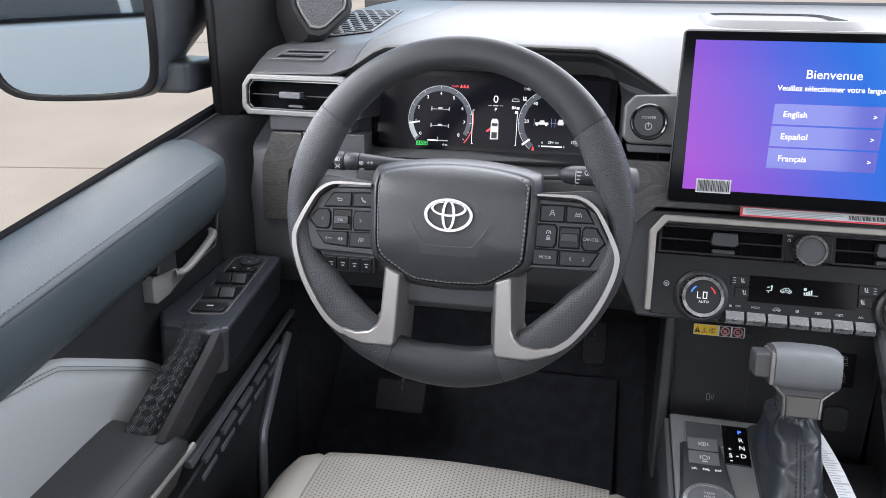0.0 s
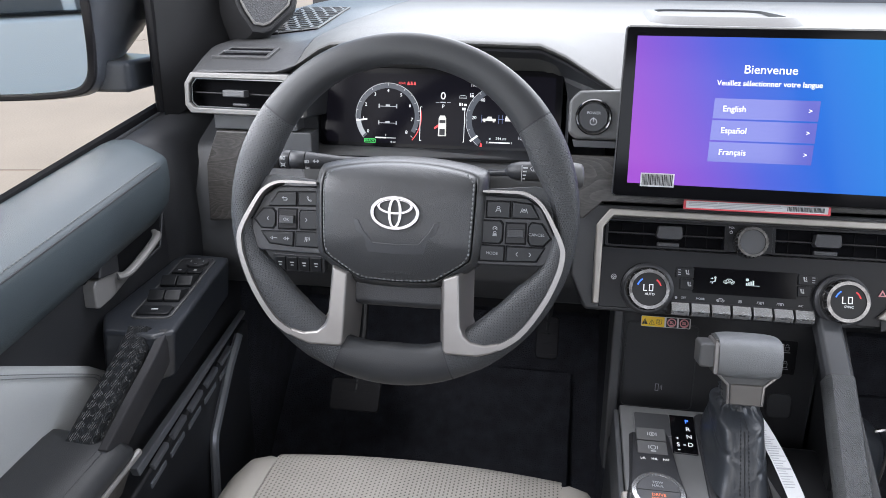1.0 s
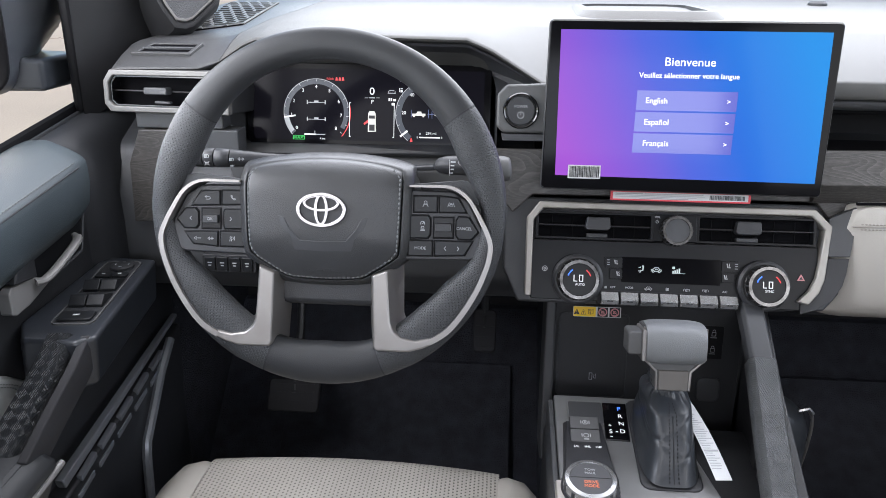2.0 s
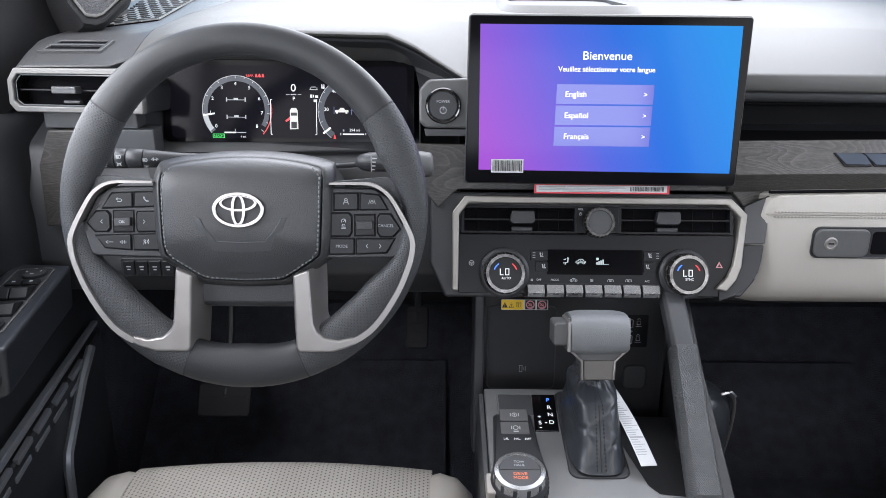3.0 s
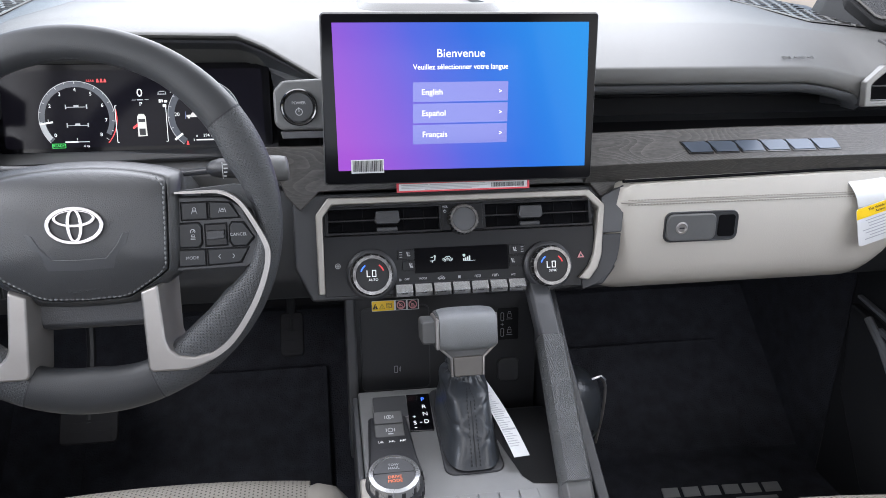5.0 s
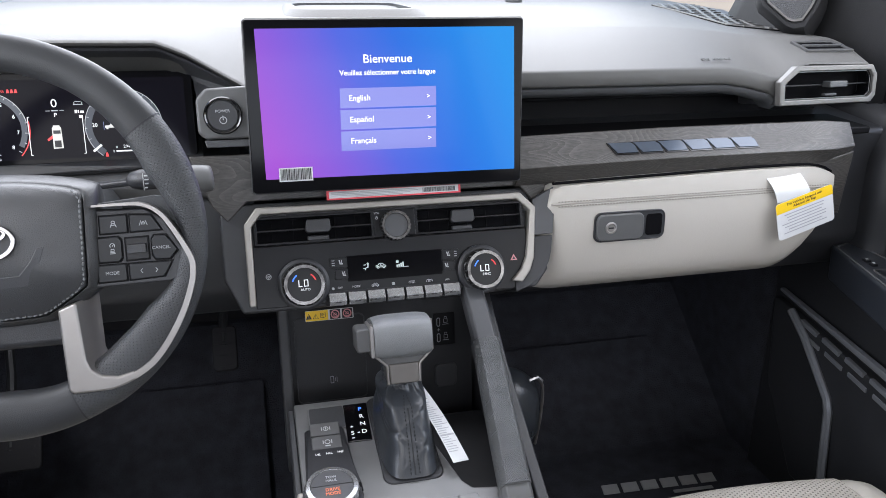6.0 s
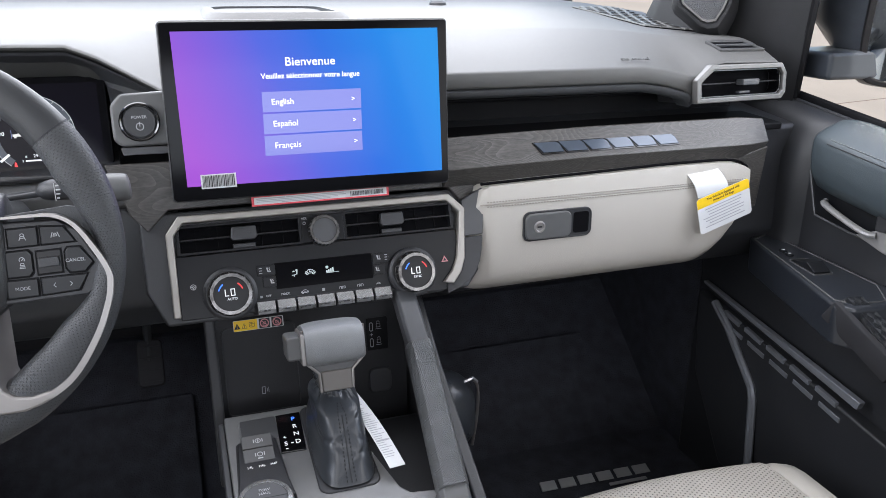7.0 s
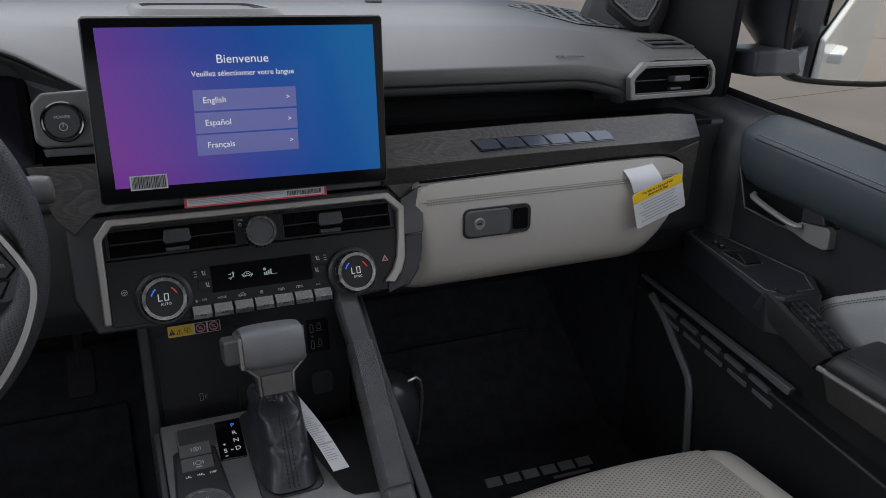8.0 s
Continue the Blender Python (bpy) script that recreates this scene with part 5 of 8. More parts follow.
        button("switch", [(0.1390, -0.0030), (0.1490, -0.0035), (0.1590, -0.0180), (0.1515, -0.0262), (0.1390, -0.0262), (0.1360, -0.0215), (0.1360, -0.0075)], None, "CANCEL")
        button("roller_bed", [(0.1130, -0.0255), (0.1330, -0.0250), (0.1330, -0.0040), (0.1130, -0.0045)], None, None, 0.0012, M_CAP)
        button("roller", [(0.1145, -0.0190), (0.1315, -0.0185), (0.1315, -0.0100), (0.1145, -0.0105)], None, None, 0.0062, M_DARK)
        button("switch", [(0.0870, -0.0285), (0.1120, -0.0285), (0.1120, -0.0440), (0.0870, -0.0445)], None, "MODE")
        button("switch", [(0.1145, -0.0285), (0.1535, -0.0285), (0.1450, -0.0425), (0.1145, -0.0440)], [[(-6, 1.8), (-7.6, 0), (-6, -1.8)], [(6, 1.8), (7.6, 0), (6, -1.8)]])
bm = prism(B(), [(-0.075, -0.055), (0.075, -0.055), (0.052, -0.103), (-0.050, -0.103)], -0.06, -0.012)
part("hub_lower", bm, M_DARK, wheel, "black lower hub", frame_=WF, bevel=0.008)
bm = prism(B(), rrect(0, -0.01, 0.15, 0.12, 0.03), -0.24, -0.05)
lone("steering_column", bm, M_PLASTIC, "black steering column shroud behind the wheel", "column", bevel=0.01, frame_=WF)


# stalks behind the wheel
def stalk(sign, label):
    st = thing("control_stalk", (0.10 * sign, 0.03, 0.93), label, "stalk", "steering column stalks")
    if sign < 0:
        rows = [(-0.060, 0.050, 0.924, 0.0070), (-0.095, 0.038, 0.927, 0.0078), (-0.112, 0.033, 0.9285, 0.0092), (-0.132, 0.031, 0.9295, 0.0104)]
        part("stem", tube(B(), [r[:3] for r in rows], [r[3] for r in rows], 20), M_DARK, st, "black tapered stem", sharp=60)
        for a, b, r0, r1 in ((-0.1320, -0.1498, 0.0106, 0.0110), (-0.1504, -0.1625, 0.0111, 0.0112), (-0.1631, -0.1835, 0.0112, 0.0108)):
            part("barrel", tube(B(), [(a, 0.0305, 0.9296), (a - 0.001, 0.0305, 0.9296), (b + 0.001, 0.030, 0.9300), (b, 0.030, 0.9300)], [r0 - 0.0008, r0, r1, r1 - 0.001], 28), M_DARK, st, "black turning barrel", sharp=60)
        fr = panel((-0.157, 0.0188, 0.930), 4)
        strokes("sign", BEAM_SIGN, fr, M_WHITEINK, st, 0.0006, 0.0006, at=(-0.0125, 0.0050), k=0.0011)
        strokes("sign", [[(-8, 0.5), (-4, 2.0), (-4, -0.5), (-8, 0.5)]], fr, M_WHITEINK, st, 0.0006, 0.0006, at=(-0.0125, 0.0050), k=0.0011)
        strokes("sign", SUN_SIGN, fr, M_WHITEINK, st, 0.0006, 0.0006, at=(-0.0165, -0.0045), k=0.0011)
        strokes("sign", BEAM_SIGN, fr, M_WHITEINK, st, 0.0006, 0.0006, at=(0.0005, 0.0042), k=0.001)
        strokes("sign", FOG_SIGN, fr, M_WHITEINK, st, 0.0006, 0.0006, at=(0.0005, -0.0040), k=0.0011)
        strokes("sign", BEAM_SIGN, fr, M_WHITEINK, st, 0.0006, 0.0012, at=(0.0300, 0.0012), k=0.0009)
        strokes("sign", [[(-3.6, 0), (-1.6, 1.8), (-1.6, -1.8), (-3.6, 0)], [(-1.6, 0), (1.6, 0)], [(3.6, 0), (1.6, 1.8), (1.6, -1.8), (3.6, 0)]], fr, M_WHITEINK, st, 0.0006, 0.0022, at=(0.0415, 0.0022), k=0.0010)
        letters("mark", "OFF", fr, 0.031, -0.0062, 0.0022, M_WHITEINK, st, h=0.0022)
    else:
        rows = [(0.060, 0.080, 0.910, 0.0040), (0.108, 0.045, 0.922, 0.0040), (0.110, 0.040, 0.925, 0.0062), (0.114, 0.035, 0.9265, 0.0092), (0.121, 0.031, 0.9278, 0.0108), (0.142, 0.030, 0.9285, 0.0114), (0.172, 0.030, 0.9285, 0.0114)]
        part("barrel", tube(B(), [r[:3] for r in rows], [r[3] for r in rows], 28), M_DARK, st, "black wiper barrel", sharp=60)
        fr = panel((0.134, 0.0188, 0.9284), 4)
        bars("scale", [(-0.0095, -0.0088, 0.0, 0.018)], fr, M_WHITEINK, st, 0.0006)
        for i, w_ in enumerate((0.0055, 0.0042, 0.0036, 0.0026)):
            bars("row_mark", [(-0.0080, -0.0080 + w_, 0.0065 - 0.0042 * i, 0.0014)], fr, M_WHITEINK, st, 0.0006)
        strokes("sign", [ring_line(0, 0, 3.0, 20, 160, 8), [(-2.8, 1.0), (-1.2, -1.6), (1.2, -1.6), (2.8, 1.0)], [(0, -1.4), (1.2, 2.2)]], fr, M_WHITEINK, st, 0.0006, 0.0006, at=(0.0035, 0.0050), k=0.0011)
        bars("sign_bars", [(0.0090, 0.0120, 0.0050, 0.005), (0.0110, 0.0135, -0.0030, 0.006)], fr, M_GREYINK, st, 0.0006)
        part("tip", tube(B(), curve_points([(0.165, 0.03, 0.927), (0.178, 0.028, 0.927), (0.190, 0.027, 0.926), (0.1945, 0.027, 0.926)], 4), [0.010, 0.0125, 0.0135, 0.014, 0.0142, 0.0142, 0.0142, 0.014, 0.0138, 0.013, 0.012, 0.010, 0.006], 18), M_SWITCH, st, "grey rounded tip")


stalk(-1, "black light stalk with white symbols")
stalk(1, "black wiper stalk with grey rounded tip")

# ---- power button block ----
PF = panel((0.2055, 0.150, 0.971), 10)
block = thing("power_button", (0.205, 0.15, 0.95), "round black power button in a grey block", "button")
bm = prism(B(), [(-0.0305, 0.020), (-0.019, 0.0325), (0.045, 0.035), (0.045, -0.028), (-0.022, -0.028), (-0.0305, -0.020)], -0.08, 0.0)
part("block", bm, M_SWITCH, block, "grey block", bevel=0.004, frame_=PF)
bm = lathe(B(), 0, 0, [(0.0225, -0.001), (0.0225, 0.003), (0.0212, 0.0045), (0.0195, 0.0035), (0.0188, 0.0005), (0.0188, -0.004)], 48)
part("ring", bm, M_PIANO, block, "gloss black ring", frame_=PF)
bm = lathe(B(), 0, 0, [(0.0183, -0.003), (0.0183, 0.0026), (0.0172, 0.0038), (0.0001, 0.0034)], 48)
push = part("push", bm, M_DARK, block, frame_=PF)
letters("power_mark", "POWER", PF, 0, 0.0052, 0.0034, M_WHITEINK, push, h=0.0040)
bm = frame_prism(B(), circle(0, -0.0055, 0.0044, 24), circle(0, -0.0055, 0.0036, 24), 0.0036, 0.0041)
box(bm, -0.0004, 0.0004, -0.0055, 0.0, 0.0036, 0.0042)
part("power_sign", bm, M_WHITEINK, push, frame_=PF)
bm = prism(B(), [(-0.024, -0.029), (0.045, -0.029), (0.045, -0.038), (-0.022, -0.038)], -0.08, -0.004)
part("block_foot", bm, M_PLASTIC, block, bevel=0.001, frame_=PF)


# ---- centre console ----
KF = panel((0.273, 0.056, 0.613), 81.6)
console = thing("centre_console", (0.39, -0.1, 0.5), "centre console with grey plate, switches and black side walls", "console")
bm = B()
prism(bm, [(-0.018, 0.03), (0.255, 0.03), (0.262, -0.42), (-0.022, -0.42)], -0.20, -0.062)
part("body", bm, M_DARK, console, "black console body", bevel=0.01, frame_=KF)
bm = prism(B(), [(-0.0185, 0.0), (-0.0185, -0.42), (-0.0115, -0.42), (-0.0115, 0.0)], -0.08, -0.002)
part("side_wall", bm, M_PLASTIC, console, frame_=KF, bevel=0.002)
PLATE = [(-0.0108, 0.0078), (0.100, 0.0070), (0.149, 0.0), (0.1515, -0.095), (0.1685, -0.160), (0.178, -0.172), (0.208, -0.176), (0.215, -0.42), (-0.0108, -0.42)]
bm = prism(B(), PLATE, -0.014, 0.0)
part("plate", bm, M_PLATE, console, "satin grey console plate", bevel=0.0025, frame_=KF)
bm = frame_prism(B(), rrect(0.0285, -0.026, 0.047, 0.044, 0.004), rrect(0.0285, -0.026, 0.043, 0.040, 0.003), -0.003, 0.0012)
part("tray_rim", bm, M_PLATE, console, frame_=KF, bevel=0.0005)
bm = prism(B(), rrect(0.0285, -0.026, 0.0435, 0.040, 0.003), -0.001, 0.0006)
part("tray_floor", bm, M_PLASTIC, console, "slate grey small tray", frame_=KF)
bm = prism(B(), [(0.0505, -0.0065), (0.0805, -0.0065), (0.0780, -0.0755), (0.0485, -0.0745)], -0.001, 0.0018)
gear = part("gear_display", bm, M_PIANO, console, "gloss black gear display", frame_=KF, bevel=0.001)
for word, v, mm in (("P", -0.0185, M_LITBLUE), ("R", -0.0325, M_LIT), ("N", -0.0460, M_LIT), ("D", -0.0600, M_LIT)):
    letters("gear_mark", word, KF, 0.0705, v, 0.0066, mm, gear, h=0.0022)
letters("gear_mark", "S", KF, 0.0560, -0.0610, 0.0066, M_LIT, gear, h=0.0022)
letters("gear_mark", "+", KF, 0.0562, -0.0500, 0.0055, M_LIT, gear, h=0.0022)
bars("gear_lines", [(0.0545, 0.0575, -0.0695, 0.0010), (0.0620, 0.0650, -0.0608, 0.0010)], KF, M_LIT, gear, 0.0022)
# switch bank before the dial
bm = loft(B(), [[(-0.002, -0.047, 0.0), (0.0465, -0.047, 0.0), (0.0440, -0.050, 0.0065), (0.0020, -0.050, 0.0065)],
                [(-0.006, -0.125, 0.0), (0.052, -0.125, 0.0), (0.0490, -0.125, 0.013), (-0.0040, -0.125, 0.013)],
                [(-0.010, -0.155, 0.0), (0.056, -0.155, 0.0), (0.0530, -0.155, 0.016), (-0.0070, -0.155, 0.016)]])
part("switch_bank", bm, M_DARK, console, "black switch bank", frame_=KF, bevel=0.0015)
SB = KF @ Matrix.Translation((0.0235, -0.0755, 0.0102)) @ pose(0, 0, 0, 5)
for v, sign in ((0.0165, 0), (-0.0045, 1)):
    bm = prism(B(), rrect(-0.001, v, 0.035, 0.0195, 0.001), -0.003, 0.0016)
    k = part("brake_switch", bm, M_SWITCH, console, "grey parking brake switch", frame_=SB, bevel=0.0008)
    bm = frame_prism(B(), circle(0.0, v, 0.0034, 20), circle(0.0, v, 0.0026, 20), 0.0014, 0.0019)
    part("sign", bm, M_WHITEINK, k, frame_=SB)
    bars("sign_sides", [(-0.0055, -0.0045, v, 0.005), (0.0045, 0.0055, v, 0.005)] + ([(-0.003, 0.003, v - 0.006, 0.0015)] if sign else [(-0.0008, 0.0008, v, 0.003)]), SB, M_WHITEINK, k, 0.0019)
for u, word in ((-0.0130, "L4L"), (0.0, "H4L"), (0.0130, "H4F")):
    letters("drive_mark", word, SB, u, -0.0245, 0.0032, M_LIT, console, h=0.0042, stretch=0.95)
DF = KF @ Matrix.Translation((0.0195, -0.168, 0.0))
dial = thing("drive_mode_dial", (0.2925, -0.11, 0.61), "round drive mode dial with chrome ring and lit words", "dial")
bm = lathe(B(), 0, 0, [(0.0335, -0.004), (0.0325, 0.014), (0.030, 0.018), (0.0290, 0.018)], 56)
part("skirt", bm, M_DARK, dial, "black knurled skirt", frame_=DF)
bm = B()
for i in range(30):
    a = 2 * math.pi * i / 30
    tube(bm, [(0.0325 * math.cos(a), 0.0325 * math.sin(a), 0.001), (0.0322 * math.cos(a), 0.0322 * math.sin(a), 0.013)], 0.0017, 6, up=(1, 0, 0))
part("knurl", bm, M_DARK, dial, frame_=DF)
bm = lathe(B(), 0, 0, [(0.0292, 0.012), (0.0292, 0.026), (0.0280, 0.0295), (0.0235, 0.0305), (0.0228, 0.0295), (0.0228, 0.02)], 64)
ring_ob = part("chrome_ring", bm, M_KEYS, dial, "chrome ring with grip notches", frame_=DF)
for i in range(12):
    a = 2 * math.pi * (i + 0.5) / 12
    bm = box(B(), 0.0280, 0.0297, -0.0022, 0.0022, 0.018, 0.0275)
    bm.transform(pose(0, 0, 0, 0, 0, math.degrees(a)))
    part("notch", bm, M_DARK, ring_ob, frame_=DF, bevel=0.0006)
bm = lathe(B(), 0, 0, [(0.0226, 0.02), (0.0226, 0.0296), (0.0001, 0.0300)], 48)
cap = part("cap", bm, M_PLASTIC, dial, frame_=DF)
bars("split", [(-0.0222, 0.0222, 0.001, 0.0006)], DF, M_INK, cap, 0.0301)
letters("tow_mark", "TOW\nHAUL", DF, 0, 0.0098, 0.0034, M_GREYINK, cap, h=0.0303)
letters("drive_mode_mark", "DRIVE\nMODE", DF, 0, -0.0085, 0.0040, M_LITORANGE, cap, h=0.0303)
bm = prism(B(), rrect(-0.031, -0.004, 0.012, 0.03, 0.003), 0.0, 0.015)
part("side_tab", bm, M_CHAMPAGNE, dial, frame_=DF, bevel=0.002)
# row of flat switches behind the lever
for i in range(5):
    u = 0.0655 + 0.0232 * i
    bm = prism(B(), rrect(u + 0.0105, -0.2000, 0.0215, 0.036, 0.001), -0.001, 0.0022)
    k = part("flat_switch", bm, M_PLATE, console, "grey flat switch", frame_=KF, bevel=0.0008)
    bm = frame_prism(B(), rrect(u + 0.0105, -0.190, 0.005, 0.005, 0.001), rrect(u + 0.0105, -0.190, 0.0036, 0.0036, 0.0006), 0.002, 0.0026)
    if i < 2:
        part("sign", bm, M_WHITEINK, k, frame_=KF)
    else:
        bm.free()
# back wall with charging pad, sockets and warning labels
KB = panel((0.405, 0.150, 0.640), 8)
bm = prism(B(), [(-0.145, 0.078), (0.125, 0.078), (0.125, -0.16), (-0.145, -0.16)], -0.06, 0.0)
part("back_wall", bm, M_DARK, console, "black back wall", bevel=0.003, frame_=KB)
bm = frame_prism(B(), rrect(-0.085, -0.011, 0.098, 0.125, 0.008), rrect(-0.085, -0.011, 0.095, 0.122, 0.007), 0.0, 0.0015)
pad = part("charging_pad", bm, M_PLASTIC, console, "charcoal wireless charging pad", frame_=KB, bevel=0.0005)
bm = prism(B(), rrect(-0.085, -0.011, 0.094, 0.121, 0.006), 0.0, 0.0008)
part("pad_mat", bm, M_DARK, pad, frame_=KB)
bars("charging_sign", [(-0.0875, -0.0868, -0.042, 0.010), (-0.0835, -0.0828, -0.042, 0.010), (-0.0875, -0.0828, -0.0372, 0.0007), (-0.0875, -0.0828, -0.0468, 0.0007), (-0.0808, -0.0802, -0.042, 0.005), (-0.0788, -0.0782, -0.042, 0.0075)], KB, M_GREYINK, pad, 0.0012)
for dx, w in ((-0.147, 0.014), (0.122, 0.010)):
    bm = prism(B(), [(dx - w / 2, 0.085), (dx + w / 2, 0.085), (dx + w / 2, -0.16), (dx - w / 2, -0.16)], -0.04, 0.03 if dx < 0 else 0.02)
    part("side_cheek", bm, M_PLASTIC, console, bevel=0.004, frame_=KB)
bm = prism(B(), rrect(0.0775, 0.0155, 0.031, 0.048, 0.002), 0.0, 0.0016)
usb = part("usb_panel", bm, M_CAP, console, "black double charging port panel", frame_=KB, bevel=0.0005)
for v in (0.0265, 0.0030):
    bm = frame_prism(B(), rrect(0.069, v, 0.0050, 0.0130, 0.0022), rrect(0.069, v, 0.0034, 0.0112, 0.0014), 0.001, 0.0024)
    part("port", bm, M_GREYINK, usb, frame_=KB)
    strokes("port_sign", [[(-2, -1), (-2, 3), (2, 3), (2, -1), (-2, -1)], ring_line(0, 4.4, 1.4, 0, 180, 6), [(-3, -3), (3, -3)]], KB, M_GREYINK, usb, 0.0007, 0.0018, at=(0.0795, v), k=0.0013)
strokes("port_sign", [[(-2, 0), (2, 0)], [(0, 2), (0, -2)]], KB, M_GREYINK, usb, 0.0006, 0.0018, at=(0.0690, 0.0150), k=0.0010)
bm = prism(B(), rrect(0.0780, -0.0535, 0.0325, 0.0355, 0.008), 0.0, 0.005)
part("socket_cap", bm, M_PLASTIC, console, "charcoal socket cap", frame_=KB, bevel=0.002)
LF = panel((0.3185, 0.1245, 0.7075), 16)
bm = prism(B(), rrect(0, 0, 0.0635, 0.0140, 0.0012), 0.0, 0.0006)
warn = lone("warning_label", bm, M_PAPER, "small yellow and red warning label below the dial", "label", frame_=LF)
bm = prism(B(), rrect(-0.0165, 0, 0.0295, 0.0132, 0.0006), 0.0006, 0.0009)
part("yellow_field", bm, M_YELLOW, warn, frame_=LF)
bm = prism(B(), [(-0.0308, -0.0040), (-0.0232, -0.0040), (-0.0270, 0.0038)], 0.0009, 0.0011)
part("triangle", bm, M_INK, warn, "black warning triangle", frame_=LF)
bars("exclamation", [(-0.0273, -0.0267, 0.0003, 0.0030), (-0.0273, -0.0267, -0.0028, 0.0008)], LF, M_YELLOW, warn, 0.0013)
strokes("triangle_line", [[(-3.4, -3.6), (3.4, -3.6), (0, 3.0), (-3.4, -3.6)], [(0, 0.8), (0, -2.6)]], LF, M_INK, warn, 0.0006, 0.0011, at=(-0.0180, -0.0002), k=0.001)
strokes("book_sign", [[(0, 2.6), (-3.2, 3.2), (-3.2, -2.6), (0, -3.2), (3.2, -2.6), (3.2, 3.2), (0, 2.6), (0, -3.2)], [(-2.2, 1.4), (-0.9, 1.2)], [(-2.2, -0.4), (-0.9, -0.6)], [(0.9, 1.2), (2.2, 1.4)]], LF, M_INK, warn, 0.0006, 0.0011, at=(-0.0085, 0.0), k=0.001)
for c in (0.0075, 0.0235):
    bm = prism(B(), rrect(c, 0, 0.0138, 0.0126, 0.0006), 0.0006, 0.0009)
    part("black_field", bm, M_INK, warn, frame_=LF)
    bm = frame_prism(B(), circle(c, 0, 0.0058, 24), circle(c, 0, 0.0044, 24), 0.0009, 0.0012)
    part("red_ring", bm, M_PINK, warn, "pale red ring", frame_=LF)
    strokes("red_sign", [[(-3.6, 3.2), (3.6, -3.2)], [(-3.4, -3.6), (3.4, -3.6)], [(-2.0, -1.2), (-1.4, 1.4), (1.4, 1.4), (2.0, -1.2), (-2.0, -1.2)]], LF, M_PINK, warn, 0.0009, 0.0011, at=(c, 0.0), k=0.001)

# ---- gear lever ----
lever = thing("gear_lever", (0.392, -0.03, 0.60), "gear lever with grey leather knob, metal neck and black boot", "gear lever")
bm = prism(B(), rrect(0.1155, -0.075, 0.0705, 0.153, 0.012), -0.004, 0.0022)
part("boot_frame", bm, M_DARK, lever, "black boot frame", frame_=KF, bevel=0.002)


def boot_point(t, ca, sa, out=0.0):
    """Point on the leather boot: t from base to collar, ca and sa the direction round it."""
    c = Vector((0.3890, -0.020, 0.602)).lerp(Vector((0.3890, 0.003, 0.688)), t)
    k = min(1, max(0, (t - 0.70) / 0.12))
    k = k * k * (3 - 2 * k)
    hx = 0.0335 - 0.0062 * min(1, t * 2.5) - 0.0095 * k + 0.002 * max(0, t - 0.86) / 0.14
    hy = (0.074 - 0.040 * t) * (1 - 0.50 * k) + 0.004 * max(0, t - 0.86) / 0.14
    e = 0.55 + 0.3 * k
    px, py = math.copysign(abs(ca) ** e, ca), math.copysign(abs(sa) ** e, sa)
    env = min(1, t * 4)
    q = Vector((px * 1.6 + 3.1, py * 1.6, t * 2.6))
    w = 0.0030 * noise.noise(q) * env * (1 - 0.6 * k)
    for slope, off, deep in ((0.16, 0.60, 0.0020), (-0.12, 0.40, 0.0016), (0.22, 0.22, 0.0018), (-0.30, 0.66, 0.0014)):
        w -= deep * math.exp(-((t - off - slope * px - 0.05 * py) / 0.018) ** 2) * env * (1 - k) * (0.35 + 0.65 * abs(noise.noise(Vector((px * 1.1 + off * 9, py * 1.1, off)))) * 2)
    w += (0.0016 * math.sin(11 * math.atan2(sa, ca) + 7 * t) + 0.0014 * math.sin(85 * t + 3 * px)) * k
    p = Vector((c.x + hx * px, c.y + hy * py, c.z)) + Vector((px, py, 0)).normalized() * (w + out)
    p.z += -0.006 * (1 - t) * (-py)
    return p


bm = loft(B(), [[boot_point(i / 44, math.cos(2 * math.pi * k / 112), math.sin(2 * math.pi * k / 112)) for k in range(112)] for i in range(45)])
part("boot", bm, M_BOOT, lever, "creased black leather boot", sharp=80)
for dx in (-0.034, 0.034):
    stitches("boot_stitching", [boot_point(t, math.copysign(abs(dx) ** 1.0, dx), -1.0, 0.0004) for t in np.linspace(0.05, 0.78, 40)], lever, M_STITCHDARK, 0.0046, 0.0032, 0.0008)
part("boot_seam", tube(B(), [boot_point(t, 0.0, -1.0, 0.0001) for t in np.linspace(0.03, 0.70, 40)], 0.0007, 6), M_STITCHDARK, lever)
# neck: satin bow from the knob's ends down to the collar
GF = panel((0.3885, -0.0145, 0.735), 14)
bm = prism(B(), [(-0.0355, 0.020), (0.0350, 0.020), (0.0350, -0.016), (0.0195, -0.031), (0.0185, -0.054), (-0.0185, -0.054), (-0.0195, -0.031), (-0.0355, -0.016)], -0.030, 0.006)
part("neck", bm, M_SWITCH, lever, "grey neck", frame_=GF, bevel=0.002)
for s_ in (-1, 1):
    part("bow", tube(B(), [(s_ * u, v, 0.0062) for u, v in ((0.0348, 0.020), (0.0350, -0.016), (0.0195, -0.031), (0.0185, -0.053))], 0.0017, 8), M_SATIN, lever, "thin satin metal bow", frame_=GF)
bm = prism(B(), [(-0.0175, -0.0295), (0.0180, -0.0295), (0.0175, -0.0535), (-0.0165, -0.0535)], 0.004, 0.0085)
part("neck_face", bm, M_NECK, lever, "champagne neck face", frame_=GF, bevel=0.002)
bm = prism(B(), [(-0.028, -0.016), (0.028, -0.016), (0.0175, -0.0285), (-0.0175, -0.0285)], 0.002, 0.0078)
part("neck_gap", bm, M_SWITCH, lever, frame_=GF)
bm = B()
rings = []
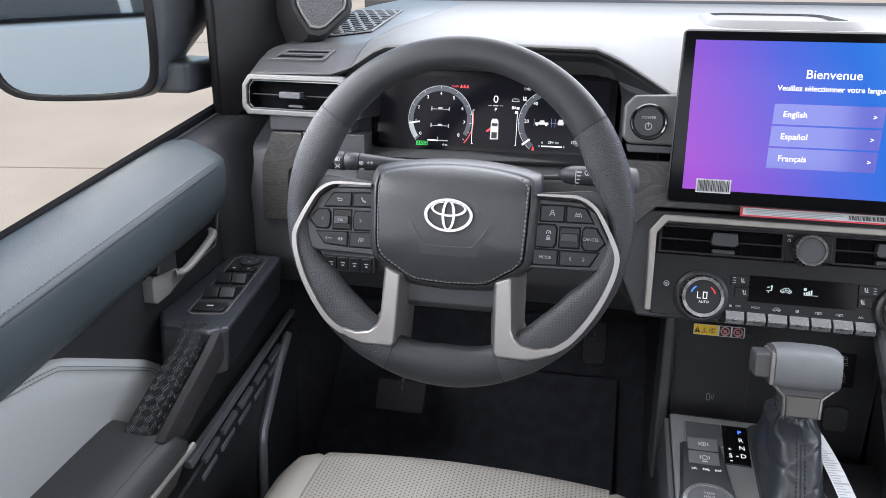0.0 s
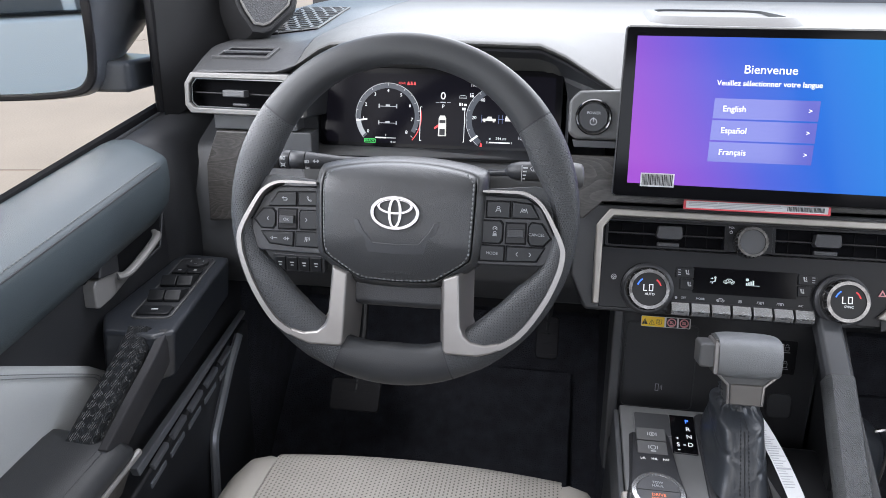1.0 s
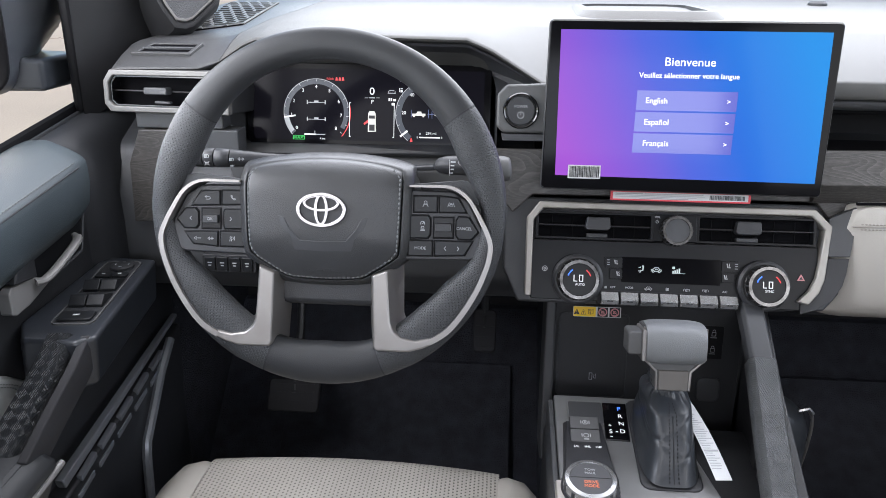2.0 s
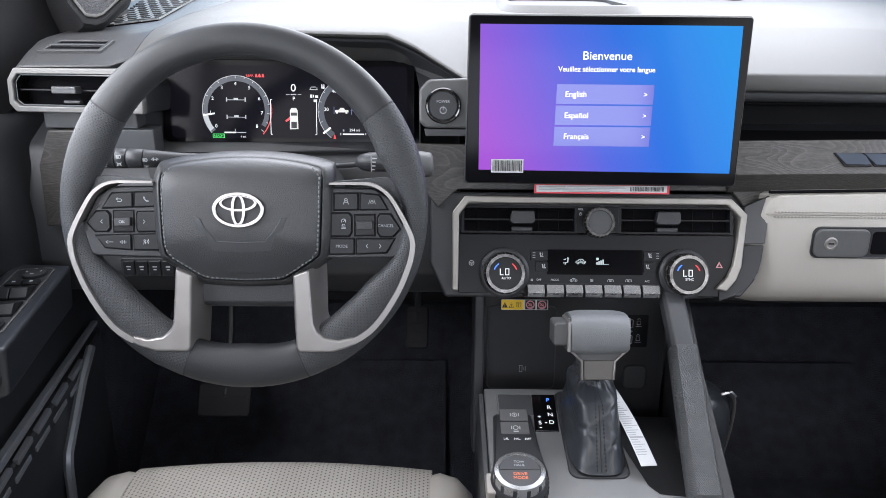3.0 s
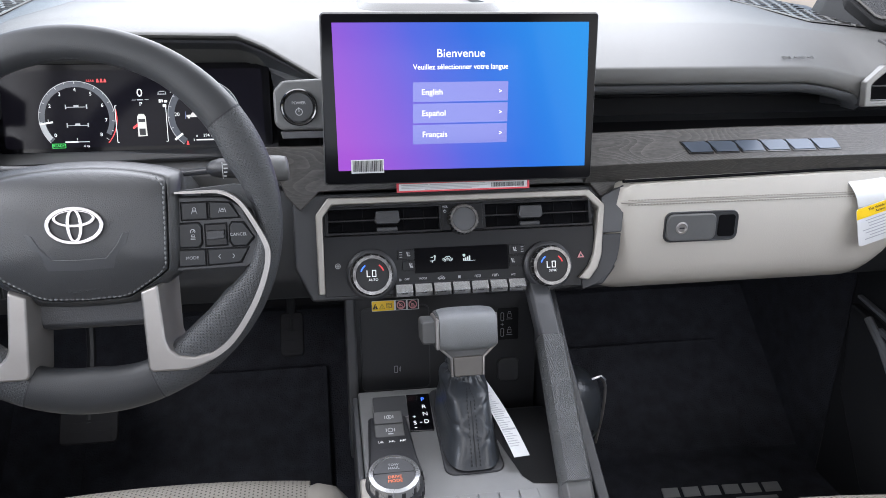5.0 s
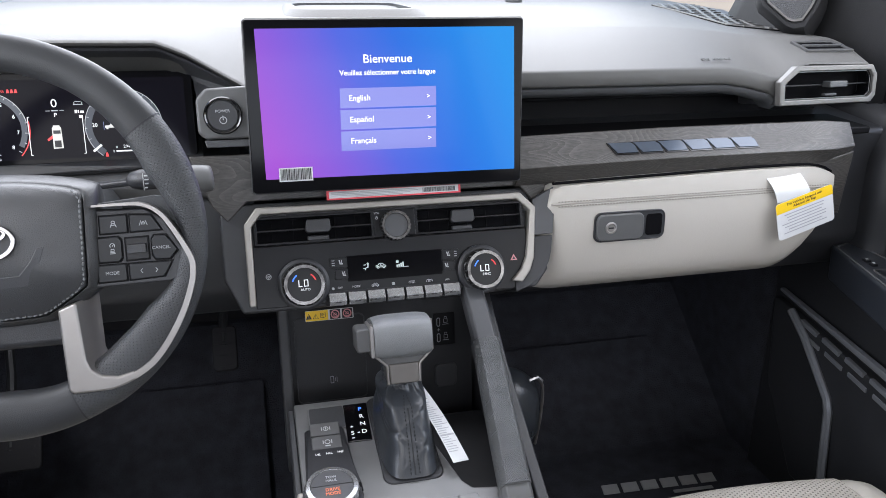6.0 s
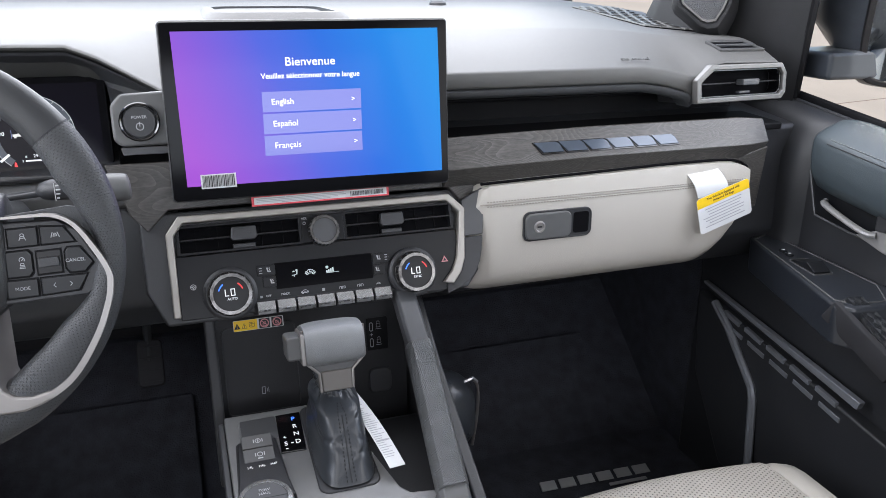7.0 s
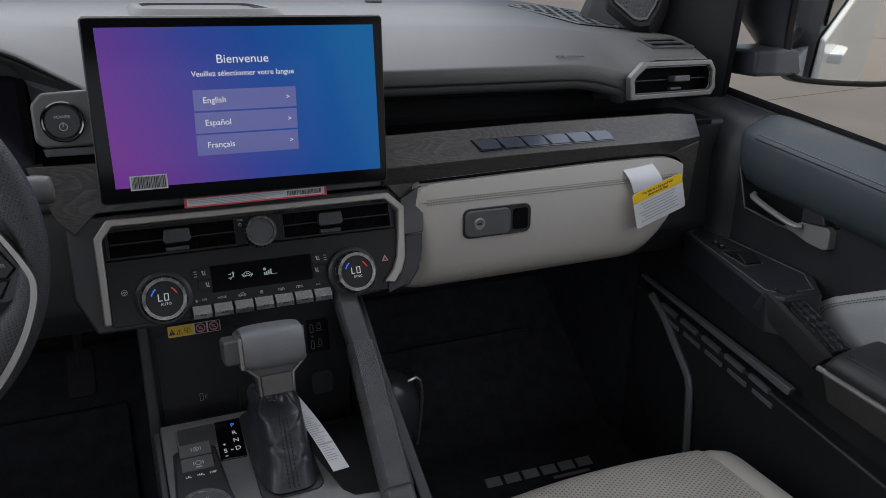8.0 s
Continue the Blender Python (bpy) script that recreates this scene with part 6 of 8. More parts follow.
for i in range(13):
    u = -0.0335 + 0.067 * i / 12
    e = 1 - 0.10 * abs(i / 6 - 1) ** 4
    ring = []
    for k in range(24):
        a = 2 * math.pi * k / 24
        ca, sa = math.cos(a), math.sin(a)
        ring.append((u, 0.0245 * e * math.copysign(abs(sa) ** 0.7, sa) + 0.001, 0.030 * e * math.copysign(abs(ca) ** 0.7, ca) - 0.008))
    rings.append(ring)
loft(bm, rings)
part("knob", bm, M_KNOB, lever, "grey leather knob", frame_=GF, sharp=60)
bm = prism(B(), rrect(-0.0450, 0.002, 0.018, 0.028, 0.004), -0.022, 0.012)
part("release_button", bm, M_SWITCH, lever, "grey release button", frame_=GF, bevel=0.003)
bm = prism(B(), rrect(-0.0360, 0.0, 0.005, 0.036, 0.002), -0.026, 0.016)
part("release_collar", bm, M_SATIN, lever, frame_=GF, bevel=0.001)

# paper tag on the lever
a, b = Vector((0.4050, 0.020, 0.655)), Vector((0.4430, -0.094, 0.605))
d = (b - a).normalized()
sd = Vector((1, 0.22, -0.1)).normalized()
nn = sd.cross(d).normalized()
if nn.z < 0:
    nn = -nn
TF = Matrix(((sd.x, -d.x, nn.x, a.x), (sd.y, -d.y, nn.y, a.y), (sd.z, -d.z, nn.z, a.z), (0, 0, 0, 1)))
bm = B()
rings = []
for i in range(9):
    v = -0.126 * i / 8
    h = 0.006 * math.sin(math.pi * i / 8)
    rings.append([(-0.009, v, h), (0.011, v, h), (0.011, v, h + 0.0005), (-0.009, v, h + 0.0005)])
loft(bm, rings)
tag = lone("paper_tag", bm, M_PAPER, "long white printed paper tag hanging on the gear lever", "tag", frame_=TF)
bm = B()
rnd = random.Random(7)
for i in range(34):
    v = -0.010 - 0.0031 * i
    h = 0.006 * math.sin(math.pi * -v / 0.126) + 0.0010
    t = 0.0022 if i in (1, 26) else 0.0008
    box(bm, -0.0075, -0.0075 + (0.017 if t > 0.001 else rnd.uniform(0.008, 0.0165)), v - t / 2, v + t / 2, h - 0.0002, h)
part("print", bm, M_GREYINK, tag, frame_=TF)

# ---- grab handle beside the console ----
grab = thing("grab_handle", (0.50, 0.0, 0.60), "slanted console grab handle with ribbed grey rubber grip", "handle")


def bar(path, w, t, side_=Vector((1, 0, 0)), n=5):
    pts = curve_points(path, n)
    rings = []
    for i, p in enumerate(pts):
        dd = (pts[min(i + 1, len(pts) - 1)] - pts[max(i - 1, 0)]).normalized()
        up = side_.cross(dd).normalized()
        if up.z < 0 and abs(up.z) > 0.2:
            up = -up
        ww = w[0] + (w[1] - w[0]) * i / (len(pts) - 1)
        prof = [(-0.5, -0.35), (-0.5, 0.25), (-0.36, 0.5), (0.36, 0.5), (0.5, 0.25), (0.5, -0.35), (0.36, -0.5), (-0.36, -0.5)]
        rings.append([p + side_ * ww * a + up * t * b for a, b in prof])
    return loft(B(), rings, uv=True)


part("upper_arm", bar([(0.506, 0.118, 0.742), (0.505, 0.098, 0.738), (0.503, 0.060, 0.722), (0.504, 0.022, 0.694)], (0.030, 0.030), 0.024), M_PLASTIC, grab, "smooth charcoal upper arm", bevel=0.002)
part("grip", bar([(0.504, 0.024, 0.696), (0.503, -0.01, 0.670), (0.498, -0.07, 0.635), (0.491, -0.142, 0.600)], (0.033, 0.035), 0.030), M_RUBBER, grab, "ribbed grey rubber grip", sharp=50)
part("lower_arm", bar([(0.491, -0.138, 0.598), (0.490, -0.155, 0.585), (0.490, -0.165, 0.55), (0.490, -0.165, 0.45)], (0.036, 0.036), 0.03), M_SWITCH, grab, "grey foot", bevel=0.002)
bm = section(B(), [(0.14, 0.74), (0.03, 0.66), (-0.14, 0.565), (-0.40, 0.52), (-0.40, 0.30), (0.14, 0.30)], 0.522, 0.538)
part("outer_wall", bm, M_DARK, console, "black outer wall", bevel=0.004)
bm = B()
for i in range(5):
    y = 0.03 - 0.03 * i
    box(bm, 0.516, 0.523, y - 0.012, y + 0.010, 0.50, 0.60 + 0.4 * (y - 0.03))
part("wall_ribs", bm, M_PLASTIC, console, bevel=0.002)

# ---- black zipped pouch by the console ----
pouch = thing("pouch", (0.60, 0.17, 0.43), "small black leather pouch with metal zip", "pouch")
bm = B()
rings = []
for i in range(9):
    x = 0.545 + 0.092 * i / 8
    e = math.sin(math.pi * (0.12 + 0.76 * i / 8)) ** 0.4
    rings.append([(x, 0.185 + 0.048 * e * math.cos(a), 0.485 + 0.070 * e * math.copysign(abs(math.sin(a)) ** 0.6, math.sin(a))) for a in [2 * math.pi * k / 20 for k in range(20)]])
loft(bm, rings)
part("case", bm, M_BOOT, pouch, "black leather case", sharp=70)
bm = tube(B(), curve_points([(0.634, 0.16, 0.550), (0.645, 0.165, 0.53), (0.647, 0.17, 0.48), (0.642, 0.175, 0.42)], 4), 0.0025, 6)
part("zip", bm, M_SATIN, pouch, "metal zip")
bm = tube(B(), [(0.616, 0.150, 0.554), (0.630, 0.150, 0.558), (0.637, 0.15, 0.550)], 0.003, 6)
part("zip_pull", bm, M_CHROME, pouch)


# ---- front doors ----
def glass_material():
    m = material("window_glass", (1, 1, 1), 0.0)
    b = m.node_tree.nodes["Principled BSDF"]
    b.inputs["Transmission Weight"].default_value = 1.0
    b.inputs["IOR"].default_value = 1.02
    return m


M_GLASS = glass_material()


def door(sign, name, label):
    def X(x):
        return x if sign < 0 else mx(x)

    def P(x, y, z):
        return (X(x), y, z)
    d = thing(name, P(-0.40, -0.15, 0.15), label, "door", kind="structure")
    # lower trim panel and outer skin
    bm = B()
    loft(bm, [[P(-0.372, 0.34, 0.90), P(-0.372, -0.60, 0.80), P(-0.372, -0.60, 0.16), P(-0.372, 0.34, 0.16)], [P(-0.42, 0.34, 0.94), P(-0.42, -0.60, 0.84), P(-0.42, -0.60, 0.16), P(-0.42, 0.34, 0.16)]])
    part("trim_panel", bm, M_DARK, d, "black door trim", bevel=0.006)
    bm = B()
    loft(bm, [[P(-0.425, 0.50, 0.94), P(-0.425, -0.60, 0.80), P(-0.425, -0.60, 0.06), P(-0.425, 0.50, 0.06)], [P(-0.455, 0.50, 0.95), P(-0.455, -0.60, 0.81), P(-0.50, -0.60, 0.06), P(-0.50, 0.50, 0.06)]])
    part("outer_skin", bm, M_WHITEPAINT, d, "white painted outer skin")
    # front corner cover between dash and window
    bm, corner = B(), []
    for y, w in ((0.37, 0.0), (0.28, 0.0), (0.19, 0.0), (0.145, 0.002), (0.125, 0.008), (0.113, 0.022), (0.06, 0.024)):
        e = 0.920 + 0.128 * (y - 0.02)
        corner.append([P(-0.424, y, e + 0.003), P(-0.410, y, e), P(-0.388, y, e - 0.009), P(-0.368 - w * 0.3, y, e - 0.028), P(-0.356 - w * 0.8, y, e - 0.065), P(-0.351 - w, y, e - 0.14), P(-0.350 - w, y, 0.68), P(-0.420, y, 0.68)])
    loft(bm, corner)
    part("corner_cover", bm, M_DARK, d, "black corner cover sloping off the window", sharp=60)

    def s(y):
        return 0.911 + 0.118 * (y - 0.069)
    # padded roll
    bm = B()
    rings = []
    ys = [0.098, 0.094, 0.084, 0.06] + [0.03 - 0.07 * i for i in range(10)]
    for y, k in zip(ys, [0.55, 0.82, 0.95] + [1] * 20):
        c = (-0.385, s(y) - 0.018)
        prof = [(-0.417, 0.021), (-0.390, 0.0225), (-0.362, 0.0115), (-0.3440, 0.0015), (-0.3385, -0.0050), (-0.3372, -0.014), (-0.3372, -0.035), (-0.342, -0.062), (-0.356, -0.082), (-0.40, -0.088), (-0.417, -0.06)]
        rings.append([P(c[0] + (x - c[0]) * k, y, c[1] + (s(y) + z - c[1]) * k) for x, z in prof])
    loft(bm, rings)
    pad_ = part("padded_roll", bm, M_DOORLEATHER, d, "slate leather padded roll", sharp=70)
    stitches("roll_stitching", [P(-0.3425, y, s(y) + 0.0008) for y in np.linspace(0.058, -0.58, 40)], pad_, M_STITCH, 0.0060, 0.0044, 0.0012)
    part("roll_seam", tube(B(), [P(-0.3378, y, s(y) - 0.0055) for y in np.linspace(0.060, -0.58, 30)], 0.0009, 6), M_STITCHDARK, pad_)
    # belt seal and window
    part("belt_seal", tube(B(), [P(-0.421, y, 0.9240 + 0.128 * (y - 0.02)) for y in (-0.60, -0.3, 0.0, 0.238)], 0.0068, 8, flat=1.4), M_SEAL, d, "black rubber belt seal")
    part("seal_bead", tube(B(), [P(-0.412, y, 0.9205 + 0.128 * (y - 0.02)) for y in (-0.60, -0.3, 0.0, 0.236)], 0.003, 8), M_DARK, d)
    bm = B()
    loft(bm, [[P(-0.436, 0.236, 0.952), P(-0.436, 0.236, 1.30), P(-0.436, -0.02, 1.56), P(-0.436, -0.62, 1.58), P(-0.436, -0.62, 0.84)], [P(-0.440, 0.236, 0.952), P(-0.440, 0.236, 1.30), P(-0.440, -0.02, 1.56), P(-0.440, -0.62, 1.58), P(-0.440, -0.62, 0.84)]])
    pane = part("window_pane", bm, M_GLASS, d, "clear side window")
    pane.visible_shadow = False
    part("window_frame", tube(B(), [P(-0.411, 0.214, 0.948), P(-0.397, 0.190, 1.10), P(-0.395, 0.172, 1.28), P(-0.41, -0.08, 1.58), P(-0.41, -0.62, 1.60)], 0.0075, 10), M_SEAL, d, "black window frame")
    # pull recess and lever
    REC = ((0.112, 0.850), (-0.070, 0.836), (-0.088, 0.800), (-0.030, 0.774), (0.020, 0.776), (0.088, 0.784))
    bm = B()
    loft(bm, [[P(-0.3690, y, z) for y, z in REC], [P(-0.385, y, z) for y, z in REC]])
    rec = part("pull_recess", bm, M_FACE, d, "black pull recess", bevel=0.004)
    part("recess_edge", tube(B(), [P(-0.3690, y, z) for y, z in (REC[0], REC[5], REC[4], REC[3])], 0.0022, 6), M_PLASTIC, rec)
    part("pull_lever", tube(B(), curve_points([P(-0.362, 0.066, 0.815), P(-0.353, 0.056, 0.810), P(-0.350, 0.010, 0.798), P(-0.350, -0.024, 0.791), P(-0.356, -0.036, 0.791)], 5), [0.004] * 3 + [0.0060] * 15 + [0.0056] * 3, 10, flat=0.75), M_SILVER, d, "satin silver pull lever")
    bm = B()
    BAS = ((0.000, 0.781), (-0.034, 0.797), (-0.076, 0.801), (-0.082, 0.795), (-0.083, 0.770), (-0.076, 0.766), (-0.050, 0.768))
    loft(bm, [[P(-0.358, y, z) for y, z in BAS], [P(-0.375, y, z) for y, z in BAS]])
    part("pull_base", bm, M_SILVER, d, "satin silver pull base", bevel=0.002)
    bm = B()
    TAB = ((-0.033, 0.823), (-0.066, 0.826), (-0.076, 0.803), (-0.034, 0.797))
    loft(bm, [[P(-0.353, y, z) for y, z in TAB], [P(-0.372, y, z) for y, z in TAB]])
    part("lock_tab", bm, M_DARK, d, "black lock tab", bevel=0.003)
    # switch ledge
    LEDGE = [(-0.368, 0.142), (-0.292, 0.138), (-0.262, -0.085), (-0.280, -0.100), (-0.345, -0.098), (-0.368, -0.06)]
    lz = 0.752
    if sign > 0:
        LEDGE = [(-0.372, 0.185), (-0.320, 0.167), (-0.247, -0.085), (-0.262, -0.105), (-0.330, -0.112), (-0.372, -0.06)]
        lz = 0.722
    bm = B()
    loft(bm, [[P(x, y, lz + 0.03 * y) for x, y in LEDGE], [P(x * 0.96 - 0.018, y, lz - 0.062 + 0.03 * y) for x, y in LEDGE]])
    ledge = part("switch_ledge", bm, M_LEDGE, d, "black window switch ledge", bevel=0.006)
    t = math.degrees(math.atan2(0.028, 0.22))
    WFR = Matrix.Translation(P(-0.318, 0.03, lz + 0.0015)) @ pose(0, 0, 0, 1.7) @ pose(0, 0, 0, 0, 0, t if sign < 0 else -t)
    if sign < 0:
        bm = frame_prism(B(), rrect(0, 0.0, 0.050, 0.185, 0.010), rrect(0, 0.0, 0.046, 0.181, 0.008), -0.002, 0.0012)
        part("switch_bezel", bm, M_SWITCH, ledge, "thin grey switch bezel", frame_=WFR)
        bm = prism(B(), rrect(0, 0.0, 0.046, 0.181, 0.008), -0.003, 0.0004)
        bed = part("switch_bed", bm, M_DARK, ledge, frame_=WFR)
        bm = lathe(B(), 0.004, 0.072, [(0.015, 0.0), (0.015, 0.004), (0.012, 0.005), (0.0001, 0.0045)], 28)
        part("mirror_knob", bm, M_DARK, bed, frame_=WFR)
        bars("mirror_signs", [(0.002, 0.006, 0.080, 0.001), (0.002, 0.006, 0.064, 0.001), (-0.005, -0.004, 0.072, 0.004), (0.012, 0.013, 0.072, 0.004)], WFR, M_GREYINK, bed, 0.0052)
        for u in (-0.0105, 0.0105):
            bm = prism(B(), rrect(u, 0.043, 0.019, 0.014, 0.002), 0.0, 0.004)
            part("lock_switch", bm, M_BUTTON, bed, frame_=WFR, bevel=0.001)
            bars("lock_sign", [(u - 0.002, u + 0.002, 0.043, 0.003)], WFR, M_WHITEINK, bed, 0.0044)
            for v0 in (0.012, -0.032):
                bm = loft(B(), [[(u - 0.0098, v0 + 0.020, 0.0), (u + 0.0098, v0 + 0.020, 0.0), (u + 0.0098, v0 + 0.020, 0.003), (u - 0.0098, v0 + 0.020, 0.003)], [(u - 0.0098, v0 - 0.004, 0.0), (u + 0.0098, v0 - 0.004, 0.0), (u + 0.0098, v0 - 0.004, 0.012), (u - 0.0098, v0 - 0.004, 0.012)],
                                [(u - 0.0098, v0 - 0.016, 0.0), (u + 0.0098, v0 - 0.016, 0.0), (u + 0.0098, v0 - 0.016, 0.004), (u - 0.0098, v0 - 0.016, 0.004)]])
                part("window_switch", bm, M_BUTTON, bed, "black rocker window switch", frame_=WFR, bevel=0.001)
        bm = prism(B(), rrect(0.0, -0.074, 0.040, 0.022, 0.003), 0.0, 0.0035)
        part("child_lock", bm, M_BUTTON, bed, frame_=WFR, bevel=0.001)
        bars("lock_sign", [(-0.004, 0.004, -0.074, 0.003)], WFR, M_WHITEINK, bed, 0.0038)
    else:
        bead = [P(-0.314 + (x + 0.314) * 0.80, 0.03 + (y - 0.03) * 0.90, lz + 0.03 * (0.03 + (y - 0.03) * 0.90) + 0.0003) for x, y in LEDGE + LEDGE[:1]]
        part("ledge_bead", tube(B(), bead, 0.0013, 6), M_SWITCH, ledge, "thin grey bead round the switches")
        for v in (0.048, 0.064):
            bm = prism(B(), rrect(-0.003, v, 0.010, 0.011, 0.002), -0.001, 0.003)
            part("lock_switch", bm, M_BUTTON, ledge, frame_=WFR, bevel=0.001)
            bars("lock_sign", [(-0.005, -0.001, v, 0.0035)], WFR, M_WHITEINK, ledge, 0.0034)
        bm = frame_prism(B(), rrect(0.0, 0.0, 0.034, 0.060, 0.003), rrect(0.0, 0.0, 0.032, 0.058, 0.003), -0.001, 0.0014)
        part("switch_bezel", bm, M_SWITCH, ledge, frame_=WFR)
        bm = loft(B(), [[(-0.014, 0.026, 0.0), (0.014, 0.026, 0.0), (0.014, 0.026, 0.002), (-0.014, 0.026, 0.002)], [(-0.014, -0.006, 0.0), (0.014, -0.006, 0.0), (0.014, -0.006, 0.011), (-0.014, -0.006, 0.011)], [(-0.014, -0.026, 0.0), (0.014, -0.026, 0.0), (0.014, -0.026, 0.003), (-0.014, -0.026, 0.003)]])
        part("window_switch", bm, M_BUTTON, ledge, "black rocker window switch", frame_=WFR, bevel=0.001)
    # ribbed slanted grip down to the armrest
    sv = Vector((1, 0.12 if sign < 0 else -0.12, 0)).normalized()
    GRIP = [(-0.306, -0.080, 0.742), (-0.306, -0.11, 0.722), (-0.313, -0.15, 0.695), (-0.322, -0.196, 0.660)]
    RIMG = [(-0.277, -0.075, 0.735), (-0.278, -0.11, 0.714), (-0.285, -0.15, 0.686), (-0.293, -0.196, 0.652)]
    if sign > 0:
        GRIP = [(-0.282, -0.078, 0.716), (-0.290, -0.105, 0.697), (-0.302, -0.135, 0.675), (-0.312, -0.165, 0.652)]
        RIMG = [(-0.256, -0.074, 0.708), (-0.264, -0.105, 0.688), (-0.276, -0.135, 0.666), (-0.287, -0.165, 0.643)]
    part("slanted_grip", bar([P(*g) for g in GRIP], (0.032, 0.038), 0.028, sv), M_DOORRUBBER, d, "ribbed black slanted grip", sharp=50)
    part("grip_edge", bar([P(*g) for g in RIMG], (0.014, 0.014), 0.038, sv), M_MATT, d, "black grip edge", bevel=0.002)
    # armrest
    bm = B()
    rings = []
    for i, y in enumerate([-0.180, -0.187, -0.205, -0.24, -0.30, -0.40, -0.50, -0.60]):
        k = (0.75, 0.9, 0.98, 1, 1, 1, 1, 1)[i]
        zt = 0.670 + 0.06 * (y + 0.19)
        prof = [(-0.40, 0.004), (-0.36, 0.006), (-0.31, 0.002), (-0.284, -0.005), (-0.272, -0.014), (-0.271, -0.024), (-0.280, -0.031), (-0.40, -0.034)]
        rings.append([P(-0.35 + (x + 0.35) * (0.9 + 0.1 * k), y, zt - 0.025 + (z + 0.025) * k) for x, z in prof])
    loft(bm, rings)
    arm = part("armrest", bm, M_LEATHER, d, "dark grained leather armrest", sharp=70)
    for o in (0.0, 0.006):
        stitches("armrest_stitching", [P(-0.2905 - o, y, 0.670 + 0.06 * (y + 0.19) - 0.0035 + o * 0.2) for y in np.linspace(-0.195, -0.58, 30)], arm, M_STITCHDARK, 0.0050, 0.0036, 0.0009)
    bm = B()
    loft(bm, [[P(-0.277, -0.172, 0.640), P(-0.270, -0.60, 0.614), P(-0.288, -0.60, 0.545), P(-0.300, -0.172, 0.585)], [P(-0.37, -0.172, 0.640), P(-0.37, -0.60, 0.614), P(-0.37, -0.60, 0.545), P(-0.37, -0.172, 0.585)]])
    part("veneer_strip", bm, M_WOOD, d, "dark grey wood-grain strip", bevel=0.003)
    part("metal_strip", tube(B(), [P(-0.275, -0.168, 0.641), P(-0.268, -0.60, 0.615)], 0.004, 8), M_SILVER, d, "thin satin metal strip")
    # pale insert
    bm = B()
    INS = [(-0.60, 0.775), (-0.32, 0.790), (-0.255, 0.782), (-0.225, 0.770), (-0.100, 0.702), (-0.072, 0.680), (-0.062, 0.655), (-0.068, 0.632), (-0.15, 0.60), (-0.60, 0.56)]
    loft(bm, [[P(-0.400, y, z) for y, z in INS], [P(-0.3685, y, z) for y, z in INS], [P(-0.362, -0.30 + (y + 0.30) * 0.965, 0.69 + (z - 0.69) * 0.93) for y, z in INS], [P(-0.360, -0.30 + (y + 0.30) * 0.7, 0.69 + (z - 0.69) * 0.5) for y, z in INS]])
    ins = part("insert", bm, M_INSERT, d, "pale grey leather insert", sharp=60)
    for k in (0.93, 0.885):
        stitches("insert_stitching", [P(-0.3605, -0.30 + (y + 0.30) * (0.90 + (k - 0.9) * 0.6), 0.69 + (z - 0.69) * k) for y, z in [tuple(v)[:2] for v in curve_points([(y, z, 0) for y, z in INS[1:8]], 5)]], ins, M_STITCH, 0.0050, 0.0036, 0.0008)
    # pocket with metal strip and slots
    bm = B()
    loft(bm, [[P(-0.354, 0.318, 0.568), P(-0.342, -0.10, 0.512), P(-0.342, -0.45, 0.46), P(-0.350, -0.45, 0.25), P(-0.355, 0.20, 0.25), P(-0.355, 0.30, 0.40)], [P(-0.375, 0.318, 0.568), P(-0.375, -0.10, 0.508), P(-0.375, -0.45, 0.46), P(-0.375, -0.45, 0.25), P(-0.375, 0.20, 0.25), P(-0.375, 0.30, 0.40)]])
    pocket = part("door_pocket", bm, M_DARK, d, "black door pocket", bevel=0.006)
    bm = B()
    loft(bm, [[P(-0.350, 0.300, 0.593), P(-0.350, 0.300, 0.587), P(-0.360, 0.300, 0.587), P(-0.360, 0.300, 0.593)], [P(-0.338, -0.084, 0.548), P(-0.338, -0.080, 0.534), P(-0.350, -0.080, 0.534), P(-0.350, -0.084, 0.548)]])
    part("pocket_strip", bm, M_STRIP, d, "grey metal pocket strip", bevel=0.002)
    for row in range(2):
        for i in range(5):
            y0 = 0.235 - 0.058 * i - 0.012 * row
            z0 = 0.575 + 0.125 * (y0 - 0.25) - 0.019 * (row + 1)
            x0 = -0.3545 + 0.029 * (0.3 - y0) + 0.0005
            bm = B()
            loft(bm, [[P(x0 - 0.006, y0, z0 + 0.004), P(x0 + 0.002, y0, z0 + 0.004), P(x0 + 0.002, y0, z0 - 0.004), P(x0 - 0.006, y0, z0 - 0.004)],
                      [P(x0 - 0.004, y0 - 0.044, z0 - 0.0025), P(x0 + 0.004, y0 - 0.044, z0 - 0.0025), P(x0 + 0.004, y0 - 0.044, z0 - 0.0105), P(x0 - 0.004, y0 - 0.044, z0 - 0.0105)]])
            part("slot_rib", bm, M_STRIP, pocket, bevel=0.001)
    # kick trim upright at the door's front
    part("kick_strip", tube(B(), [P(-0.348, 0.260, 0.565), P(-0.346, 0.214, 0.534), P(-0.344, 0.135, 0.455), P(-0.343, 0.126, 0.435), P(-0.343, 0.112, 0.314), P(-0.343, 0.105, 0.20)], 0.0075, 8, up=(1, 0, 0)), M_STRIP, d, "grey kick strip")
    return d


door(-1, "door_1", "driver's door trim in slate leather with pale insert and switches")
door(1, "door_2", "passenger's door trim in slate leather with pale insert")


